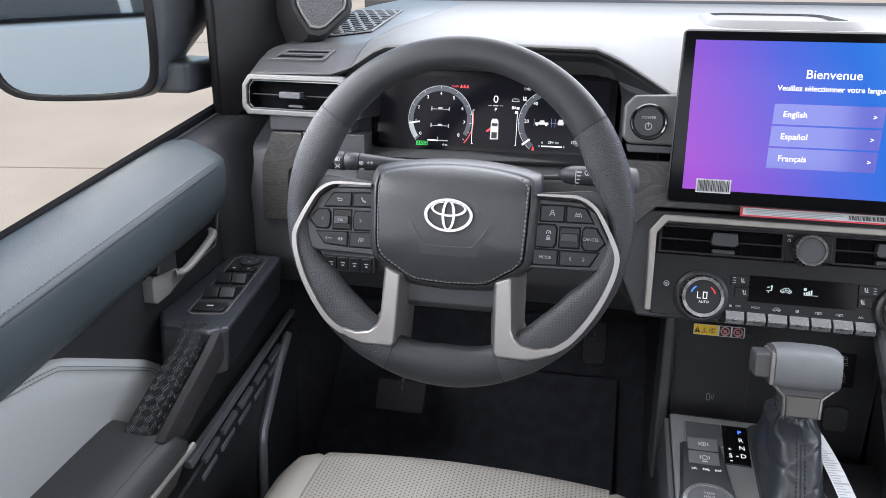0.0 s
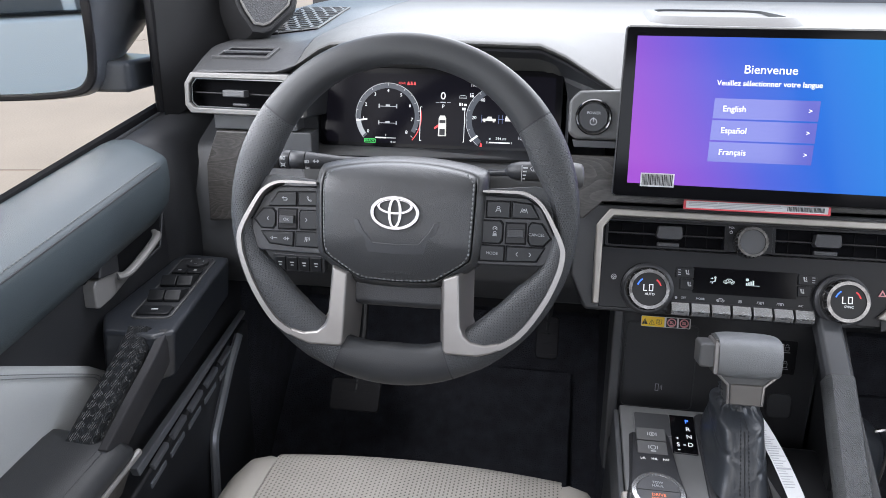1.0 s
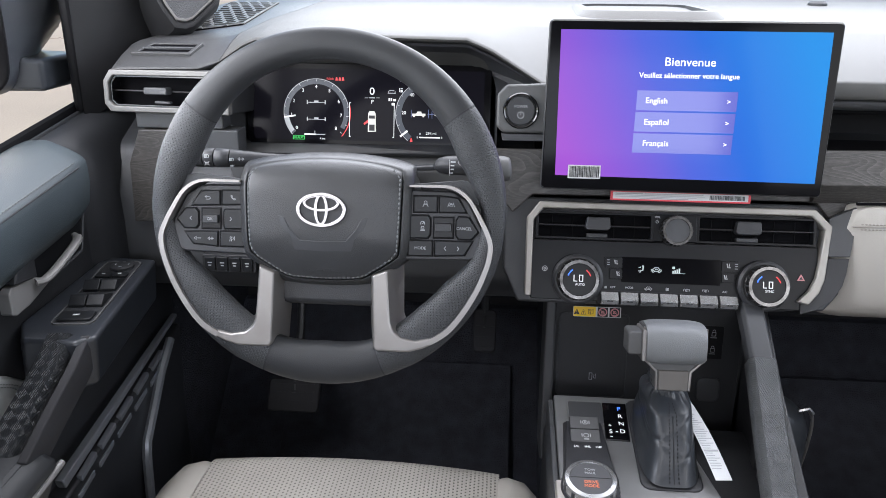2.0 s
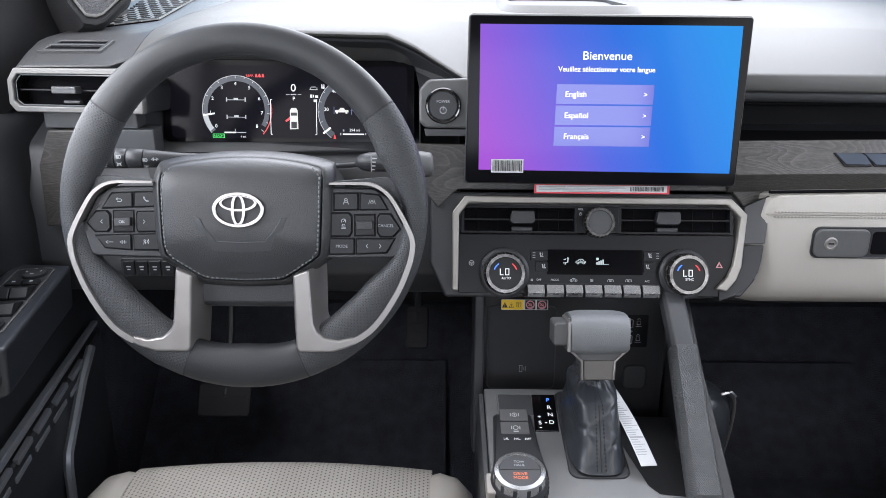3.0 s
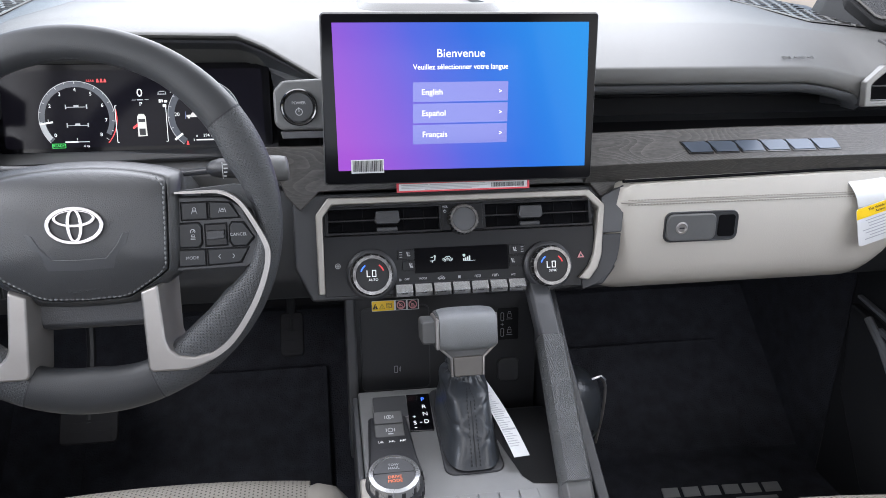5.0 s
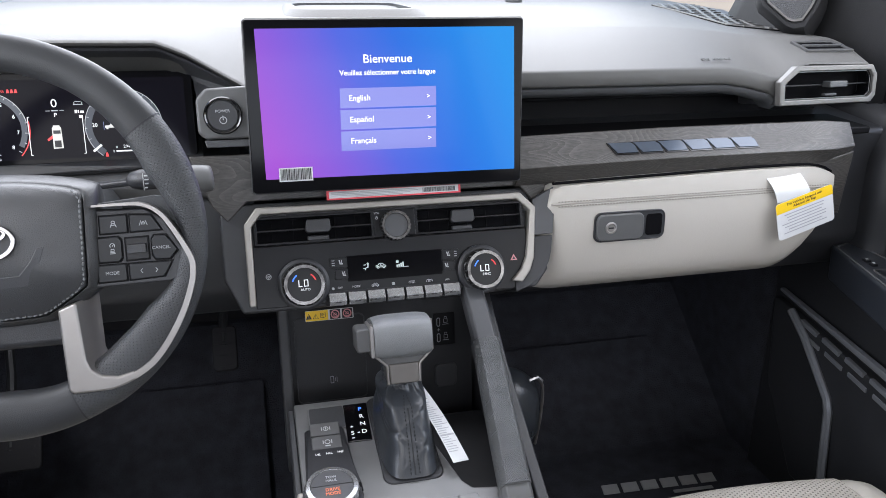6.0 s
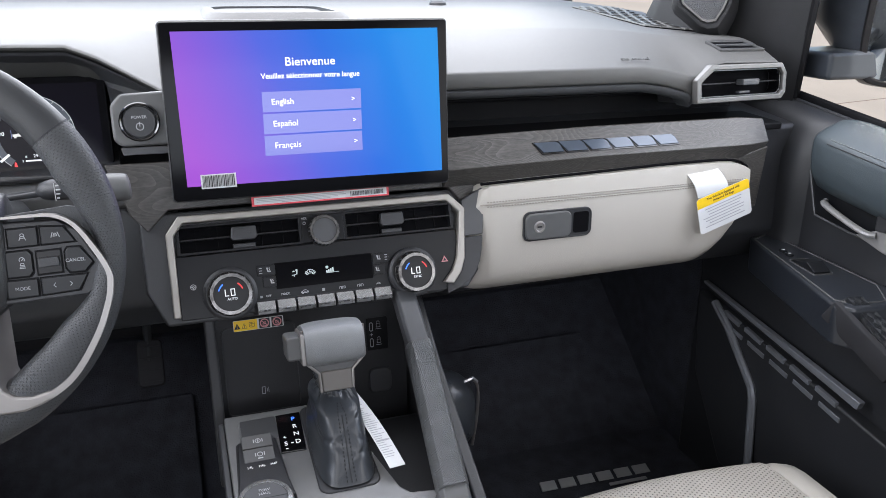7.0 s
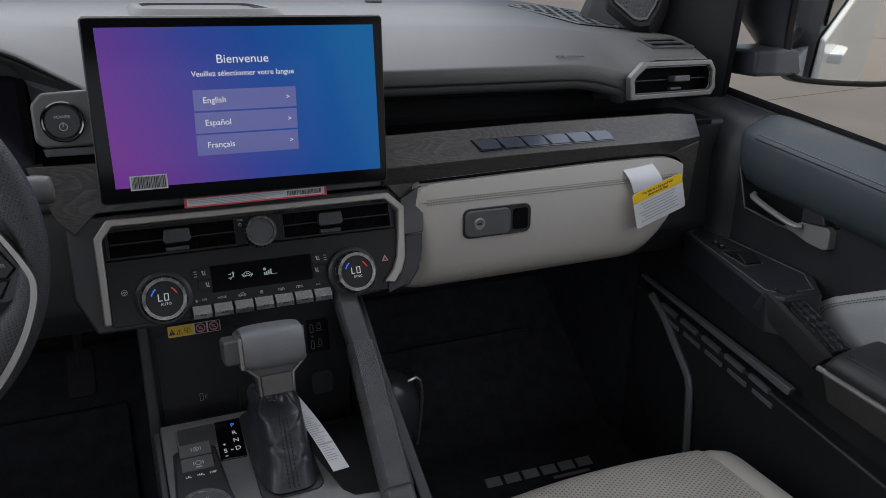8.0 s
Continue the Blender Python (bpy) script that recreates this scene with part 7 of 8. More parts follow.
# ---- windscreen pillars with tweeters ----
def pillar(sign, name):
    def P(x, y, z):
        return (x if sign < 0 else mx(x), y, z)
    p = thing(name, P(-0.38, 0.3, 1.0), "dark windscreen pillar trim with a small round-cornered speaker", "pillar", kind="structure")
    bm = B()
    loft(bm, [[P(-0.406, 0.212, 0.93), P(-0.345, 0.30, 0.98), P(-0.30, 0.50, 1.02), P(-0.36, 0.62, 1.02), P(-0.44, 0.55, 1.0), P(-0.425, 0.270, 0.96)],
              [P(-0.390, 0.188, 1.10), P(-0.352, 0.30, 1.10), P(-0.315, 0.46, 1.12), P(-0.36, 0.55, 1.12), P(-0.44, 0.50, 1.10), P(-0.425, 0.275, 1.10)],
              [P(-0.388, 0.170, 1.28), P(-0.365, 0.24, 1.28), P(-0.33, 0.33, 1.30), P(-0.36, 0.40, 1.30), P(-0.44, 0.38, 1.28), P(-0.425, 0.262, 1.28)],
              [P(-0.40, -0.09, 1.58), P(-0.36, -0.06, 1.56), P(-0.33, 0.02, 1.58), P(-0.36, 0.10, 1.60), P(-0.44, 0.08, 1.60), P(-0.44, -0.04, 1.60)]])
    part("trim", bm, M_PILLAR, p, "black pillar trim", sharp=50)
    FR = panel(P(-0.279, 0.300, 1.098), 20, 30 if sign < 0 else -30)
    s = 1 if sign < 0 else -1
    out = [(s * x, y) for x, y in ((-0.047, 0.062), (-0.041, -0.004), (-0.035, -0.020), (-0.021, -0.046), (-0.005, -0.049), (0.007, -0.045), (0.046, -0.012), (0.050, 0.000), (0.047, 0.062))]

    def inset(k):
        return [((x - s * 0.004) * k + s * 0.004, (y - 0.012) * (k if y < 0.05 else 1.0) + 0.012) for x, y in out]
    bm = loft(B(), [[(x * 0.9 - s * 0.050, y + 0.02, -0.130) for x, y in out], [(x * 1.16 - s * 0.006, y * 1.08, -0.030) for x, y in out], [(x * 1.03, y * 1.03, -0.004) for x, y in out], [(x, y, 0.003) for x, y in inset(0.97)], [(x, y, 0.004) for x, y in inset(0.90)], [(x, y, 0.001) for x, y in inset(0.80)], [(x, y, 0.000) for x, y in inset(0.5)]])
    part("speaker_pod", bm, M_PILLAR, p, "charcoal speaker pod", frame_=FR, sharp=40)
    bm = frame_prism(B(), inset(0.81), inset(0.745), 0.000, 0.0055)
    part("speaker_rim", bm, M_VENTFRAME, p, "grey speaker rim", bevel=0.001, frame_=FR)
    bm = prism(B(), inset(0.75), -0.001, 0.0032)
    part("speaker_cloth", bm, M_MESH, p, "dark speaker mesh", frame_=FR)


pillar(-1, "pillar_a")
pillar(1, "pillar_b")


# ---- door mirrors ----
def mirror(sign):
    def P(x, y, z):
        return (x if sign < 0 else mx(x), y, z)
    s = 1 if sign < 0 else -1
    m = thing("door_mirror", P(-0.58, 0.17, 1.0), "grey outside door mirror on a stout arm", "mirror", "door mirrors")
    FR = panel(P(-0.572 if sign < 0 else -0.592, 0.12, 1.060 if sign < 0 else 1.052), -4.2 if sign < 0 else -6.5, 15 if sign < 0 else -27.5)
    rough_ = [(-0.120, 0.10), (-0.122, 0.03), (-0.116, -0.048), (-0.088, -0.082), (-0.02, -0.088), (0.075, -0.083), (0.106, -0.068), (0.116, -0.03), (0.119, 0.05), (0.116, 0.12), (0.09, 0.15), (-0.08, 0.15)]
    shape = [(s * p.x, p.y) for p in curve_points([(x, y, 0) for x, y in rough_], 4, True)]
    def tuck(x, y):
        """The shell reaches inward only above the arm."""
        return min(1.0, max(-0.2, (y + 0.06) / 0.07)) if s * x > 0 else 0.3
    bm = loft(B(), [[(x, y, 0.004) for x, y in shape], [(x * 1.05, y * 1.05, -0.010) for x, y in shape], [(x * 1.06 + s * 0.030 * tuck(x, y), y * 1.03, -0.05) for x, y in shape], [(x * 1.0 + s * 0.050 * tuck(x, y), y * 0.94, -0.10) for x, y in shape], [(x * 0.7 + s * 0.055 * tuck(x, y), y * 0.66 + 0.03, -0.16) for x, y in shape]])
    part("shell", bm, M_MIRRORSHELL, m, "glossy charcoal mirror shell", frame_=FR, sharp=60)
    bm = prism(B(), [(x * 0.895, y * 0.90) for x, y in shape], 0.0, 0.0055)
    part("mirror_glass", bm, M_MIRROR, m, "mirror glass", frame_=FR)
    bm = frame_prism(B(), shape, [(x * 0.90, y * 0.905) for x, y in shape], -0.004, 0.010)
    part("rim", bm, M_SEAL, m, "black rim", bevel=0.003, frame_=FR)
    bm = loft(B(), [[P(-0.43, 0.17, 1.022), P(-0.43, 0.17, 0.979), P(-0.43, 0.27, 0.979), P(-0.43, 0.27, 1.022)], [P(-0.60, 0.15, 1.030), P(-0.60, 0.15, 0.980), P(-0.60, 0.24, 0.980), P(-0.60, 0.24, 1.030)]])
    part("arm", bm, M_MIRRORSHELL, m, "charcoal arm", bevel=0.007, segments=3)


mirror(-1)
mirror(1)


# ---- seats ----
def seat(name, cx, fy, z, label):
    t = thing(name, (cx, fy - 0.25, z - 0.25), label, "seat", "front seats")
    bm = B()
    rings = []
    for i in range(21):
        u = -0.195 + 0.39 * i / 20
        ring = []
        for k in range(13):
            a = k / 12
            if a < 0.5:
                b_ = a / 0.5
                y, zz = fy - 0.5 + 0.45 * b_, z - 0.02 + 0.018 * math.sin(math.pi * b_ * 0.6)
            else:
                b_ = (a - 0.5) / 0.5 * math.pi / 2
                y, zz = fy - 0.05 + 0.05 * math.sin(b_), z - 0.055 + 0.052 * math.cos(b_)
            y -= 0.35 * u * u
            zz -= 0.06 * u * u
            ring.append((cx + u, y, zz))
        rings.append(ring)
    loft(bm, rings, closed=False, uv=True)
    part("cushion_top", bm, M_SEATPERF, t, "perforated cream leather", sharp=60)
    for s in (-1, 1):
        bm = B()
        rings = []
        for k in range(14):
            a = k / 13
            if a < 0.55:
                y, zz = fy - 0.5 + 0.44 * a / 0.55, z + 0.004
            else:
                b_ = (a - 0.55) / 0.45 * math.pi / 2
                y, zz = fy - 0.060 + 0.05 * math.sin(b_), z - 0.056 + 0.058 * math.cos(b_)
            rings.append([(cx + s * (0.193 + p), y - 0.35 * (0.193 + p) ** 2 - q * 0.4, zz - 0.002 - q) for p, q in ((0, 0.004), (0.012, 0.0), (0.035, 0.004), (0.055, 0.022), (0.062, 0.06), (0.05, 0.12), (0.0, 0.12))])
        loft(bm, rings)
        part("bolster", bm, M_SEAT, t, "smooth cream leather bolster", sharp=70)
    bm = section(B(), [(fy - 0.5, z - 0.03), (fy - 0.06, z - 0.012), (fy - 0.012, z - 0.055), (fy - 0.03, z - 0.12), (fy - 0.5, z - 0.12)], cx - 0.21, cx + 0.21)
    part("cushion_base", bm, M_SEAT, t, bevel=0.01)
    bm = section(B(), [(fy - 0.5, z - 0.12), (fy - 0.10, z - 0.12), (fy - 0.12, 0.195), (fy - 0.48, 0.195)], cx - 0.20, cx + 0.20)
    part("seat_base", bm, M_MATT, t, bevel=0.01)


seat("driver_seat", 0.0, 0.075, 0.515, "cream perforated leather driver's seat cushion")
seat("passenger_seat", 0.805, -0.025, 0.478, "cream perforated leather passenger's seat cushion")

# ---- footwell ----
def pedal(name, x, y, z, w, h, label):
    p = thing(name, (x, y, z), label, "pedal")
    fr = panel((x, y, z), 35)
    part("plate", prism(B(), rrect(0, 0, w, h, 0.008), -0.012, 0.0), M_MATT, p, "ribbed black rubber plate", bevel=0.003, frame_=fr)
    bm = B()
    for i in range(4):
        v = -h / 2 + h * (i + 0.5) / 4
        box(bm, -w * 0.4, w * 0.4, v - 0.002, v + 0.002, 0.0, 0.002)
    part("ribs", bm, M_MATT, p, frame_=fr)
    part("stem", tube(B(), [(x, y + 0.008, z), (x, y + 0.08, z + 0.10), (x, y + 0.12, z + 0.22)], 0.008, 8), M_DARK, p)


pedal("brake_pedal", -0.185, 0.38, 0.395, 0.095, 0.060, "wide black brake pedal")
pedal("accelerator_pedal", 0.165, 0.38, 0.545, 0.040, 0.075, "narrow black accelerator pedal")
for nm, x0, x1 in (("floor_mat", -0.24, 0.22), ("floor_mat", 0.60, 1.08)):
    bm = section(B(), [(-0.25, 0.194), (0.41, 0.194), (0.60, 0.346), (0.60, 0.358), (0.41, 0.206), (-0.25, 0.206)], x0, x1)
    mat_ob = lone(nm, bm, M_CARPET, "black carpet floor mat with raised edge", "floor mat", "floor mats", bevel=0.004)
    if x0 > 0:
        rnd = random.Random(3)
        FMT = Matrix.Translation((0.945, 0.282, 0.208)) @ pose(0, 0, 0, 0, 0, -3)
        for i in range(6):
            u = -0.115 + 0.040 * i
            bm = prism(B(), [(u, -0.013), (u + 0.033, -0.013), (u + 0.037, 0.013), (u + 0.004, 0.013)], 0.0, 0.002, 0.94)
            part("name_plate_block", bm, M_WHITEINK, mat_ob, "pale metal block", frame_=FMT)
        bars("name_plate_line", [(0.02, 0.10, -0.028, 0.007)], FMT, M_WHITEINK, mat_ob, 0.001, 0.001)


# ---- instrument cluster ----
CLF = panel((0.0, 0.238, 0.955), 12)
cluster = thing("instrument_cluster", (0.0, 0.24, 0.91), "black glass instrument cluster with lit gauges", "instrument cluster")
bm = prism(B(), rrect(-0.006, 0.004, 0.345, 0.112, 0.008), -0.02, 0.0)
part("glass", bm, M_GLASSBLACK, cluster, "black glass panel", frame_=CLF, bevel=0.001)
M_BACKLIT = material("backlit_black", (0.004, 0.004, 0.006), 0.12, spec=0.06, emit=(0.30, 0.27, 0.42), strength=0.005)
part("display_field", prism(B(), rrect(-0.006, 0.003, 0.325, 0.098, 0.004), -0.001, 0.0003), M_BACKLIT, cluster, "faintly lit black display field", frame_=CLF)


def arc(bm, cx, cy, r0, r1, a0, a1, h, n=30):
    pts = [radians(a0 + (a1 - a0) * i / n) for i in range(n + 1)]
    rings = [[(cx + r * math.cos(a), cy + r * math.sin(a), z) for r, z in ((r0, h - 0.0002), (r1, h - 0.0002), (r1, h), (r0, h))] for a in pts]
    return loft(bm, rings)


def spoke(bm, cx, cy, deg, r0, r1, w, h):
    c, s_ = math.cos(radians(deg)), math.sin(radians(deg))
    pts = [(cx + r * c - q * s_, cy + r * s_ + q * c) for r, q in ((r0, -w / 2), (r1, -w / 2), (r1, w / 2), (r0, w / 2))]
    return prism(bm, pts, h - 0.0002, h)


M_GAUGE = material("gauge_blue_grey", (0.03, 0.035, 0.045), 0.4, emit=(0.16, 0.19, 0.25), strength=0.055)
cx, cy, gr = -0.0788, -0.0080, 0.0468
bm = arc(B(), cx, cy, gr - 0.0075, gr - 0.0010, 222, -30, 0.0006)
rev = part("rev_counter", bm, M_GAUGE, cluster, "round rev counter", frame_=CLF)
bm = arc(B(), cx, cy, gr - 0.0008, gr, 222, 10, 0.0008)
for k in range(17):
    spoke(bm, cx, cy, 218 - 16 * k, gr - (0.0040 if k % 2 == 0 else 0.0025), gr, 0.0007, 0.0009)
part("scale", bm, M_LITDIM, rev, frame_=CLF)
bm = arc(B(), cx, cy, gr + 0.0012, gr + 0.0024, 12, -42, 0.0008)
part("red_zone", bm, M_LITRED, rev, "red zone", frame_=CLF)
for k in range(9):
    a = radians(218 - 32 * k)
    letters("number", str(k), CLF, cx + 0.0355 * math.cos(a), cy + 0.0355 * math.sin(a), 0.0046, M_LIT, rev, h=0.001)
bm = spoke(B(), cx, cy, 189, 0.030, 0.0465, 0.0022, 0.0013)
part("needle", bm, M_LIT, rev, "white needle", frame_=CLF)
bm = arc(B(), cx, cy, gr - 0.007, gr - 0.001, 218, 190, 0.0009)
part("lit_arc", bm, M_LITDIM, rev, frame_=CLF)
axles = []
for v in (0.0062, -0.0172):
    axles += [(cx - 0.0125, cx + 0.0125, v - 0.0004, 0.0008), (cx - 0.0135, cx - 0.0120, v, 0.0055), (cx + 0.0120, cx + 0.0135, v, 0.0055), (cx - 0.003, cx + 0.003, v + 0.0008, 0.0028)]
bars("axle_sign", axles, CLF, M_LITDIM, rev, 0.0009)
bm = frame_prism(B(), rrect(-0.1040, -0.0432, 0.0165, 0.0058, 0.0008), rrect(-0.1040, -0.0432, 0.0153, 0.0046, 0.0005), 0.0004, 0.0008)
part("ready_box", bm, M_LITGREEN, cluster, frame_=CLF)
letters("ready_mark", "READY", CLF, -0.1040, -0.0432, 0.0032, M_LITGREEN, cluster, h=0.001)
bars("heat_bar", [(-0.0960, -0.080, -0.0385, 0.0018)], CLF, M_LIT, cluster, 0.0008)
bars("heat_bar_rest", [(-0.0795, -0.066, -0.0385, 0.0012), (-0.0815, -0.0805, -0.0350, 0.003)], CLF, M_LITDIM, cluster, 0.0008)
letters("trip_mark", "4 mi", CLF, -0.0700, -0.0442, 0.0030, M_LIT, cluster, h=0.001)
letters("rear_mark", "REAR", CLF, -0.0590, 0.0385, 0.0030, M_LITRED, cluster, h=0.001)
bm = B()
for k in range(3):
    u = -0.0500 + 0.0045 * k
    prism(bm, [(u - 0.0018, 0.0365), (u + 0.0018, 0.0365), (u + 0.0008, 0.0410), (u - 0.0008, 0.0410)], 0.0006, 0.0009)
part("seat_belt_sign", bm, M_LITRED, cluster, frame_=CLF)
letters("speed", "0", CLF, 0.0003, 0.0222, 0.0100, M_LIT, cluster, h=0.001, stretch=1.1)
bars("speed_lines", [(-0.0100, -0.0050, 0.0135, 0.0007), (0.0060, 0.0110, 0.0138, 0.0007), (-0.0035, 0.0042, 0.0137, 0.0014)], CLF, M_LITDIM, cluster, 0.0008)
letters("gear_mark", "P", CLF, 0.0008, 0.0080, 0.0050, M_LIT, cluster, h=0.001)
M_TRUCK = material("lit_truck", (0.3, 0.3, 0.3), 0.5, emit=(0.75, 0.73, 0.68), strength=0.27)
bm = prism(B(), [(-0.0050, -0.0080), (-0.0030, -0.0045), (0.0035, -0.0045), (0.0055, -0.0080), (0.0062, -0.0330), (-0.0054, -0.0335)], 0.0004, 0.0008)
icon = part("truck_sign", bm, M_TRUCK, cluster, "small top view of a pale truck", frame_=CLF)
bars("truck_windows", [(-0.0038, 0.0045, -0.0128, 0.0042), (-0.0034, 0.0042, -0.0275, 0.0085)], CLF, M_INK, icon, 0.0012)
bm = prism(B(), [(-0.0052, -0.0165), (-0.0115, -0.0215), (-0.0105, -0.0238), (-0.0052, -0.0205)], 0.0008, 0.0012)
part("open_door_sign", bm, M_LITRED, icon, frame_=CLF)
for s in (-1, 1):
    u = 0.0316 * s
    bars("bracket", [(u - 0.0004, u + 0.0004, -0.0170, 0.047), (u - 0.0022 if s > 0 else u, u if s > 0 else u + 0.0022, -0.0405, 0.0007), (u - 0.0022 if s > 0 else u, u if s > 0 else u + 0.0022, 0.0066, 0.0007)], CLF, M_LIT, cluster, 0.0008)
bars("assist_signs", [(0.0225, 0.0335, 0.0205, 0.0010), (0.0245, 0.0315, 0.0240, 0.0010), (0.0232, 0.0240, 0.0220, 0.003), (0.0322, 0.0330, 0.0220, 0.003)], CLF, M_LITDIM, cluster, 0.0008)
bars("assist_lights", [(0.0235, 0.0260, 0.0118, 0.0040), (0.0270, 0.0285, 0.0118, 0.0036), (0.0300, 0.0340, 0.0112, 0.0030), (0.0280, 0.0325, 0.0055, 0.0034), (0.0385, 0.0392, 0.0250, 0.0055), (0.0402, 0.0430, 0.0235, 0.0030), (0.0402, 0.0430, 0.0268, 0.0010)], CLF, M_LIT, cluster, 0.0008)
cx = 0.0800
bm = arc(B(), cx, cy, gr - 0.0085, gr - 0.0010, 232, -40, 0.0006)
spd = part("speedometer", bm, M_GAUGE, cluster, "round speedometer", frame_=CLF)
bm = arc(B(), cx, cy, gr - 0.0008, gr, 232, -40, 0.0008)
for k in range(15):
    spoke(bm, cx, cy, 218 - 18 * k, gr - (0.0040 if k % 2 else 0.0028), gr, 0.0007, 0.0009)
part("scale", bm, M_LITDIM, spd, frame_=CLF)
letters("number", "20", CLF, 0.0452, -0.0061, 0.0046, M_LIT, spd, h=0.001)
letters("number", "40", CLF, 0.0563, 0.0186, 0.0046, M_LIT, spd, h=0.001)
letters("number", "120", CLF, 0.1120, -0.0326, 0.0042, M_LIT, spd, h=0.001)
bm = spoke(B(), cx, cy, 218, 0.0370, 0.0500, 0.0028, 0.0013)
part("needle", bm, M_LIT, spd, "white needle", frame_=CLF)
bm = prism(B(), [(0.0570, -0.0098), (0.0570, -0.0070), (0.0625, -0.0066), (0.0645, -0.0038), (0.0695, -0.0038), (0.0705, -0.0066), (0.0755, -0.0066), (0.0755, -0.0098)], 0.0004, 0.0009)
part("side_view_sign", bm, M_TRUCK, spd, frame_=CLF)
bars("tilt_signs", [(0.0585, 0.0610, -0.0102, 0.0026), (0.0715, 0.0740, -0.0102, 0.0026), (0.0885, 0.0965, -0.0070, 0.0050), (0.0895, 0.0955, -0.0035, 0.003)], CLF, M_TRUCK, spd, 0.0010)
bars("tilt_lines", [(0.0555, 0.0560, -0.0070, 0.010), (0.0785, 0.0870, -0.0072, 0.0006), (0.0975, 0.1060, -0.0068, 0.0006), (0.0795, 0.0800, -0.007, 0.012), (0.0845, 0.0850, -0.007, 0.012)], CLF, material("lit_pale_blue", (0.05, 0.06, 0.1), 0.5, emit=(0.3, 0.38, 0.8), strength=0.24), spd, 0.0009)
letters("clock", "1:45", CLF, 0.0435, 0.0380, 0.0040, M_LIT, cluster, h=0.001)
letters("range_mark", "294 mi", CLF, 0.0840, -0.0340, 0.0038, M_LIT, cluster, h=0.001)
bars("fuel_bar", [(0.0675, 0.0965, -0.0395, 0.0018)], CLF, M_LIT, cluster, 0.0008)
for u, v, w, h_ in ((0.0640, -0.0395, 0.0012, 0.003), (0.0985, -0.0392, 0.0012, 0.003), (0.0675, -0.0345, 0.0020, 0.0026)):
    bars("fuel_end", [(u, u + w, v, h_)], CLF, M_LITDIM, cluster, 0.0008)
bm = prism(B(), [(0.0545, -0.0460), (0.0580, -0.0460), (0.0572, -0.0415), (0.0560, -0.0400), (0.0552, -0.0415)], 0.0006, 0.0009)
part("belt_warning", bm, M_LITRED, cluster, "red belt warning", frame_=CLF)

# ---- raised nameplate on the veneer, as plain blocks ----
NP = Matrix.Translation((0.823, 0.131, 0.9105)) @ pose(0, 0, 0, 47)
name = thing("name_plate", (0.823, 0.131, 0.905), "row of raised blue-grey gloss shapes with black edges", "name plate")
M_BLOCK = material("gloss_blue_grey", (0.055, 0.070, 0.095), 0.20, 0.4, coat=0.4)
for i in range(6):
    u0 = -0.112 + 0.0375 * i
    w, lean_ = 0.0330, 0.0055
    for nm_, mm, g, z0, z1 in (("block_edge", M_PIANO, 0.0018, -0.003, 0.0016), ("block", M_BLOCK, 0.0, 0.0, 0.0030)):
        out_ = [(u0 - lean_ - g, 0.0080 + g), (u0 + w - lean_ + g, 0.0080 + g), (u0 + w + g, 0.0040), (u0 + w + lean_ * 0.6 + g, -0.0080 - g), (u0 + lean_ - g, -0.0080 - g), (u0 - g, 0.0)]
        part(nm_, prism(B(), out_, z0, z1), mm, name, frame_=NP, bevel=0.0006)

# ---- hanging notice at the glove box ----
hang = thing("hanging_notice", (0.99, 0.09, 0.82), "white paper airbag notice with yellow heading on the glove box", "notice")
bm = B()
rings = []
for t in np.linspace(0, 1, 8):
    z = 0.8725 - 0.043 * t
    y = 0.116 - 0.024 * math.sin(min(1, t * 1.4) * math.pi / 2)
    x = 0.9655 + 0.018 * t
    rings.append([(x - 0.028, y, z), (x + 0.028, y - 0.001, z + 0.002), (x + 0.028, y - 0.0018, z + 0.002), (x - 0.028, y - 0.0008, z)])
loft(bm, rings)
part("hanger", bm, M_PAPER, hang, "plain white hanger strip")
HN = Matrix.Translation((0.9985, 0.0855, 0.8185)) @ pose(0, 0, 0, 0, -15, 0) @ pose(0, 0, 0, 88, 0, 4)
bm = prism(B(), rrect(0, -0.004, 0.097, 0.056, 0.005), 0.0, 0.0006)
part("card", bm, M_PAPER, hang, "white printed card", frame_=HN)
bm = prism(B(), [(-0.0485, 0.0085), (0.0485, 0.0085), (0.0485, 0.021), (0.0455, 0.024), (-0.0455, 0.024), (-0.0485, 0.021)], 0.0006, 0.0009)
part("heading", bm, M_YELLOW, hang, "yellow heading field", frame_=HN)
letters("heading_words", "This Vehicle is Equipped with\nAdvanced Air Bags", HN, 0, 0.0163, 0.0036, M_INK, hang, h=0.0011)
rnd = random.Random(9)
rows = []
for i in range(7):
    w = rnd.uniform(0.030, 0.042)
    rows.append((-w, w * rnd.uniform(0.85, 1.0), 0.004 - 0.0046 * i, 0.0013))
bars("small_print", rows, HN, M_GREYINK, hang, 0.0009)

# embossed airbag words on the pad
EB = panel((0.890, 0.1930, 1.0095), 66)
letters("pad_words", "SRS AIRBAG", EB, 0.0, 0.0, 0.0058, material("embossed_grey", (0.10, 0.10, 0.098), 0.5), dash, h=0.012, deep=0.0006, stretch=1.1)


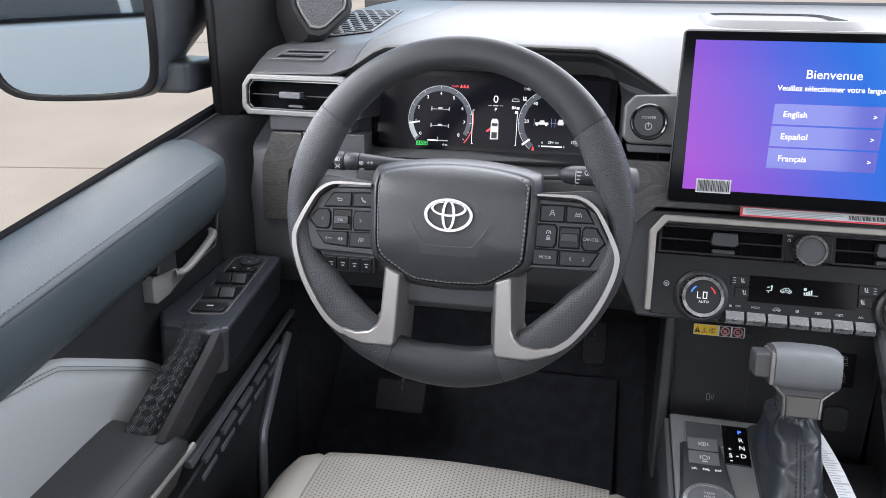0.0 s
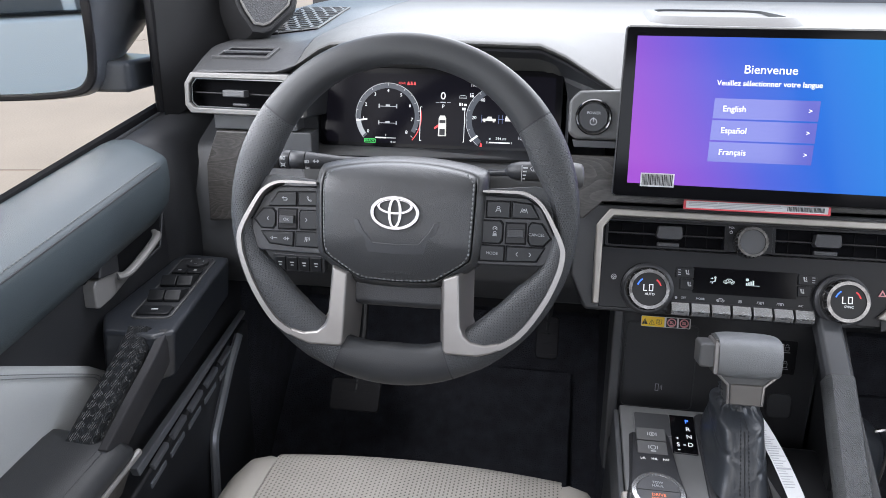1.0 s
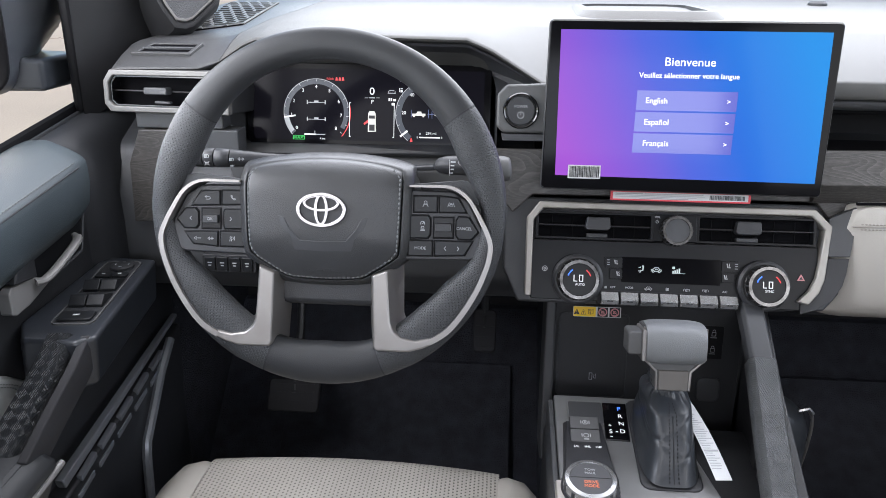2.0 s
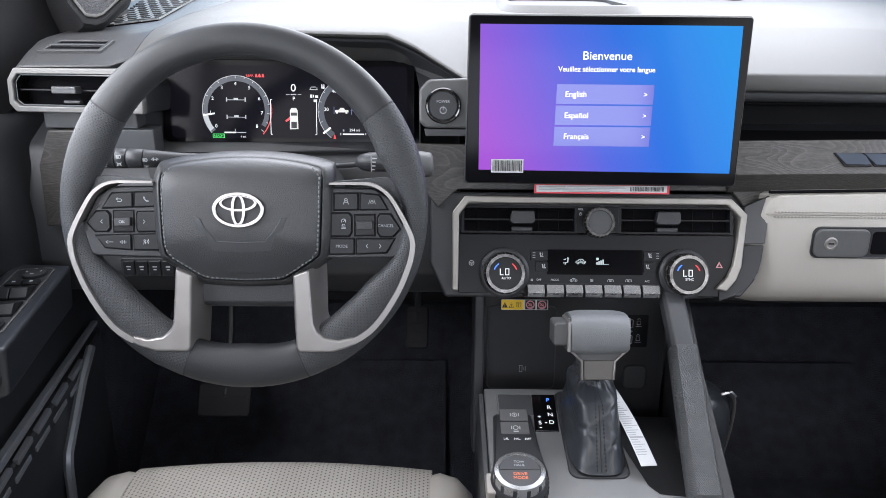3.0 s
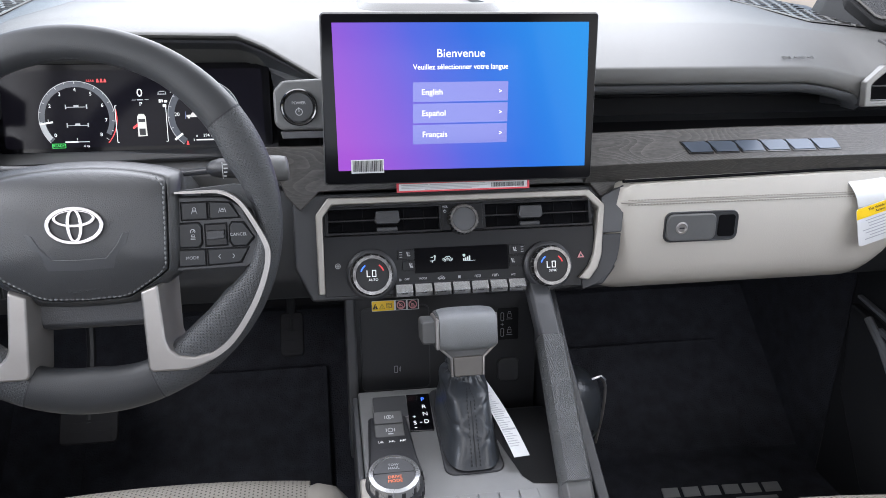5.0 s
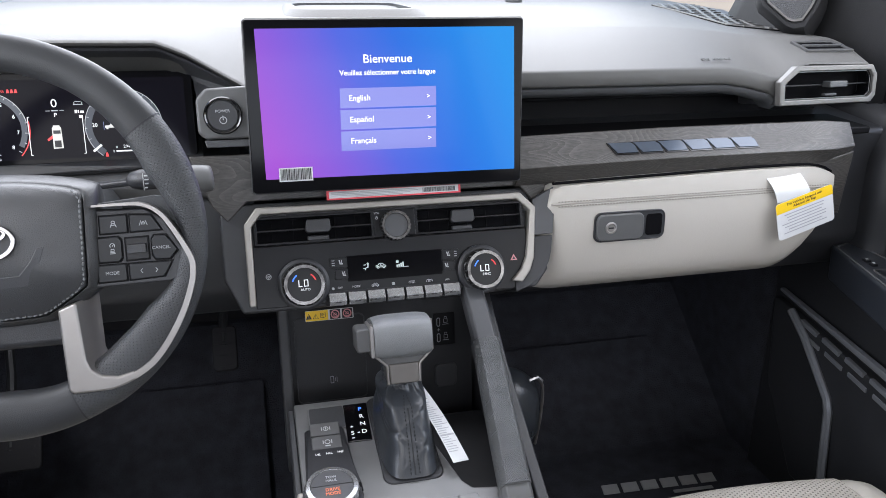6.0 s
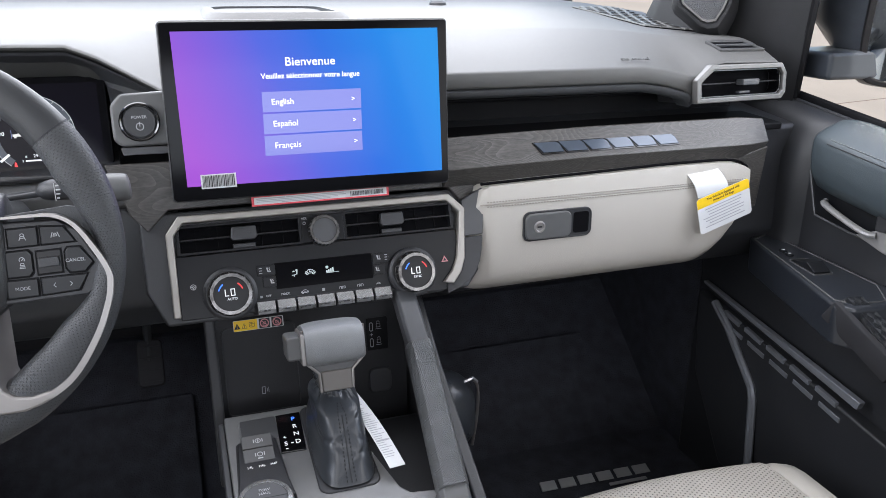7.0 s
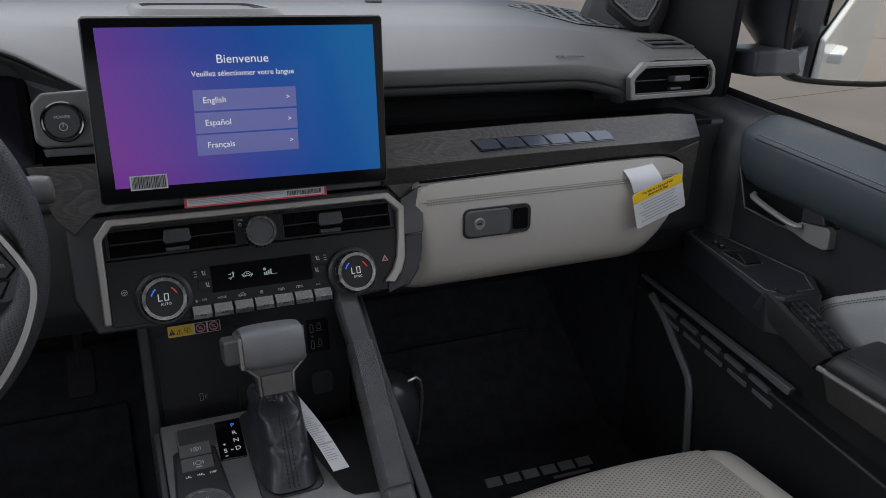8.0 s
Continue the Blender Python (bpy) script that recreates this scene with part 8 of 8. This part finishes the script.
# ---- white car parked behind ----
def parked_car(x0, y0):
    """A pale estate car seen from its side; x0 is its front bumper, y0 the near flank."""
    z0 = GROUND_Z
    I = Matrix.Identity(4)
    car = new("parked_car")
    car.location = (x0 + 2.3, y0 - 0.9, z0)
    WHERE[car.name] = car.location.copy()
    tagged(car, "white estate car parked on the concrete yard", "car")

    def W(pts, ya, yb):
        return loft(B(), [[(x0 + x, ya, z0 + z) for x, z in pts], [(x0 + x, yb, z0 + z) for x, z in pts]])
    lower = [(0.0, 0.35), (0.05, 0.72), (0.35, 0.92), (1.25, 1.02), (4.45, 1.04), (4.6, 0.95), (4.62, 0.40), (4.5, 0.26), (0.15, 0.26)]
    part("body", W(lower, y0, y0 - 1.8), M_WHITEPAINT, car, "white painted body", bevel=0.05, segments=3, world_=I)
    cabin = [(1.25, 1.02), (1.95, 1.60), (2.3, 1.66), (4.0, 1.64), (4.45, 1.30), (4.5, 1.03)]
    part("cabin", W(cabin, y0 - 0.10, y0 - 1.70), M_WHITEPAINT, car, "white roof and pillars", bevel=0.04, segments=3, world_=I)
    for pts in ([(1.50, 1.06), (2.02, 1.54), (2.55, 1.58), (2.60, 1.06)], [(2.70, 1.06), (2.66, 1.58), (3.55, 1.57), (3.60, 1.06)], [(3.70, 1.07), (3.66, 1.55), (3.98, 1.53), (4.28, 1.10)]):
        for y in (y0 - 0.095, y0 - 1.705):
            part("window", W(pts, y + 0.004, y - 0.004), M_CARGLASS, car, "dark side window", world_=I)
    for y in (y0, y0 - 1.8):
        part("belt_strip", W([(1.35, 1.03), (4.40, 1.045), (4.40, 1.065), (1.40, 1.055)], y + 0.004, y - 0.10 if y == y0 else y + 0.10), M_SEAL, car, "black belt strip", world_=I)
    for x in (0.85, 3.65):
        for y in (y0 - 0.10, y0 - 1.70):
            bm = lathe(B(), 0, 0, [(0.20, -0.10), (0.33, -0.105), (0.345, -0.07), (0.345, 0.07), (0.33, 0.105), (0.20, 0.10)], 32)
            bm.transform(Matrix.Translation((x0 + x, y, z0 + 0.345)) @ pose(0, 0, 0, 90))
            wheel_ = part("tyre", bm, M_SEAL, car, "black tyre", world_=I)
            bm = lathe(B(), 0, 0, [(0.205, -0.09), (0.205, 0.09), (0.05, 0.105), (0.0001, 0.10)], 24)
            bm.transform(Matrix.Translation((x0 + x, y, z0 + 0.345)) @ pose(0, 0, 0, 90))
            part("rim", bm, M_SATIN, wheel_, "silver rim", world_=I)


parked_car(-3.6, -6.0)


# ---- small things on and under the dash ----
tray = thing("dash_tray", (0.43, 0.55, 1.06), "shallow dark tray with pale rim on the dash top", "tray")
FT = Matrix.Translation((0.425, 0.640, 1.0665))
bm = loft(B(), [[(x, y, -0.012) for x, y in rrect(0, 0, 0.262, 0.300, 0.06, 6)], [(x, y, 0.008) for x, y in rrect(0, 0, 0.226, 0.266, 0.05, 6)], [(x, y, 0.0095) for x, y in rrect(0, 0, 0.210, 0.250, 0.046, 6)], [(x, y, 0.0085) for x, y in rrect(0, 0, 0.204, 0.244, 0.044, 6)]], cap=False)
part("rim", bm, M_PAD, tray, "pale grey raised rim", frame_=FT, sharp=50)
# Liner and plate are dark to stand in for a deeper recess's shade.
bm = frame_prism(B(), rrect(0, 0, 0.2045, 0.2445, 0.044, 6), rrect(0, 0, 0.196, 0.236, 0.040, 6), -0.004, 0.0086)
part("liner", bm, M_DARK, tray, "black liner, the tray's inner shade in its colour", frame_=FT)
bm = prism(B(), rrect(0, 0, 0.200, 0.240, 0.042, 6), -0.004, 0.0006)
part("mat", bm, M_DARK, tray, "dark plate standing in for the tray's shaded depth", frame_=FT)
bm = lathe(B(), 0.80, 0.82, [(0.018, 1.055), (0.018, 1.078), (0.014, 1.083), (0.0001, 1.084)], 24)
lone("light_sensor", bm, M_DARK, "small round dark sensor on the dash top", "sensor")
bm = section(B(), [(1.085, 0.98), (1.085, 1.081), (1.12, 1.086), (1.12, 0.98)], -0.46, 1.27)
lone("cowl", bm, M_MATT, "black cowl strip at the windscreen base", "cowl", kind="structure", bevel=0.004)
bm = section(B(), [(1.14, 1.04), (1.45, 1.045), (2.00, 1.00), (2.22, 0.91), (2.25, 0.70), (2.22, 0.30), (1.14, 0.30)], -0.42, 1.23)
lone("bonnet", bm, M_WHITEPAINT, "white painted truck bonnet", "bonnet", kind="structure", bevel=0.04, segments=3)
LS = panel((-0.198, 0.168, 0.742), 4)
sw = thing("lower_switch_panel", (-0.19, 0.17, 0.74), "small black panel of switches under the dash", "switch panel")
bm = prism(B(), rrect(0, 0, 0.078, 0.026, 0.003), -0.02, 0.006)
part("panel_face", bm, M_DARK, sw, frame_=LS, bevel=0.001)
for i in range(4):
    u = -0.027 + 0.018 * i
    part("switch", prism(B(), rrect(u, 0, 0.0155, 0.020, 0.001), 0.004, 0.009), M_BUTTON, sw, frame_=LS, bevel=0.001)
    bars("sign", [(u - 0.003, u + 0.003, 0.002, 0.0016), (u - 0.002, u + 0.002, -0.002, 0.0016)], LS, M_GREYINK, sw, 0.0092)
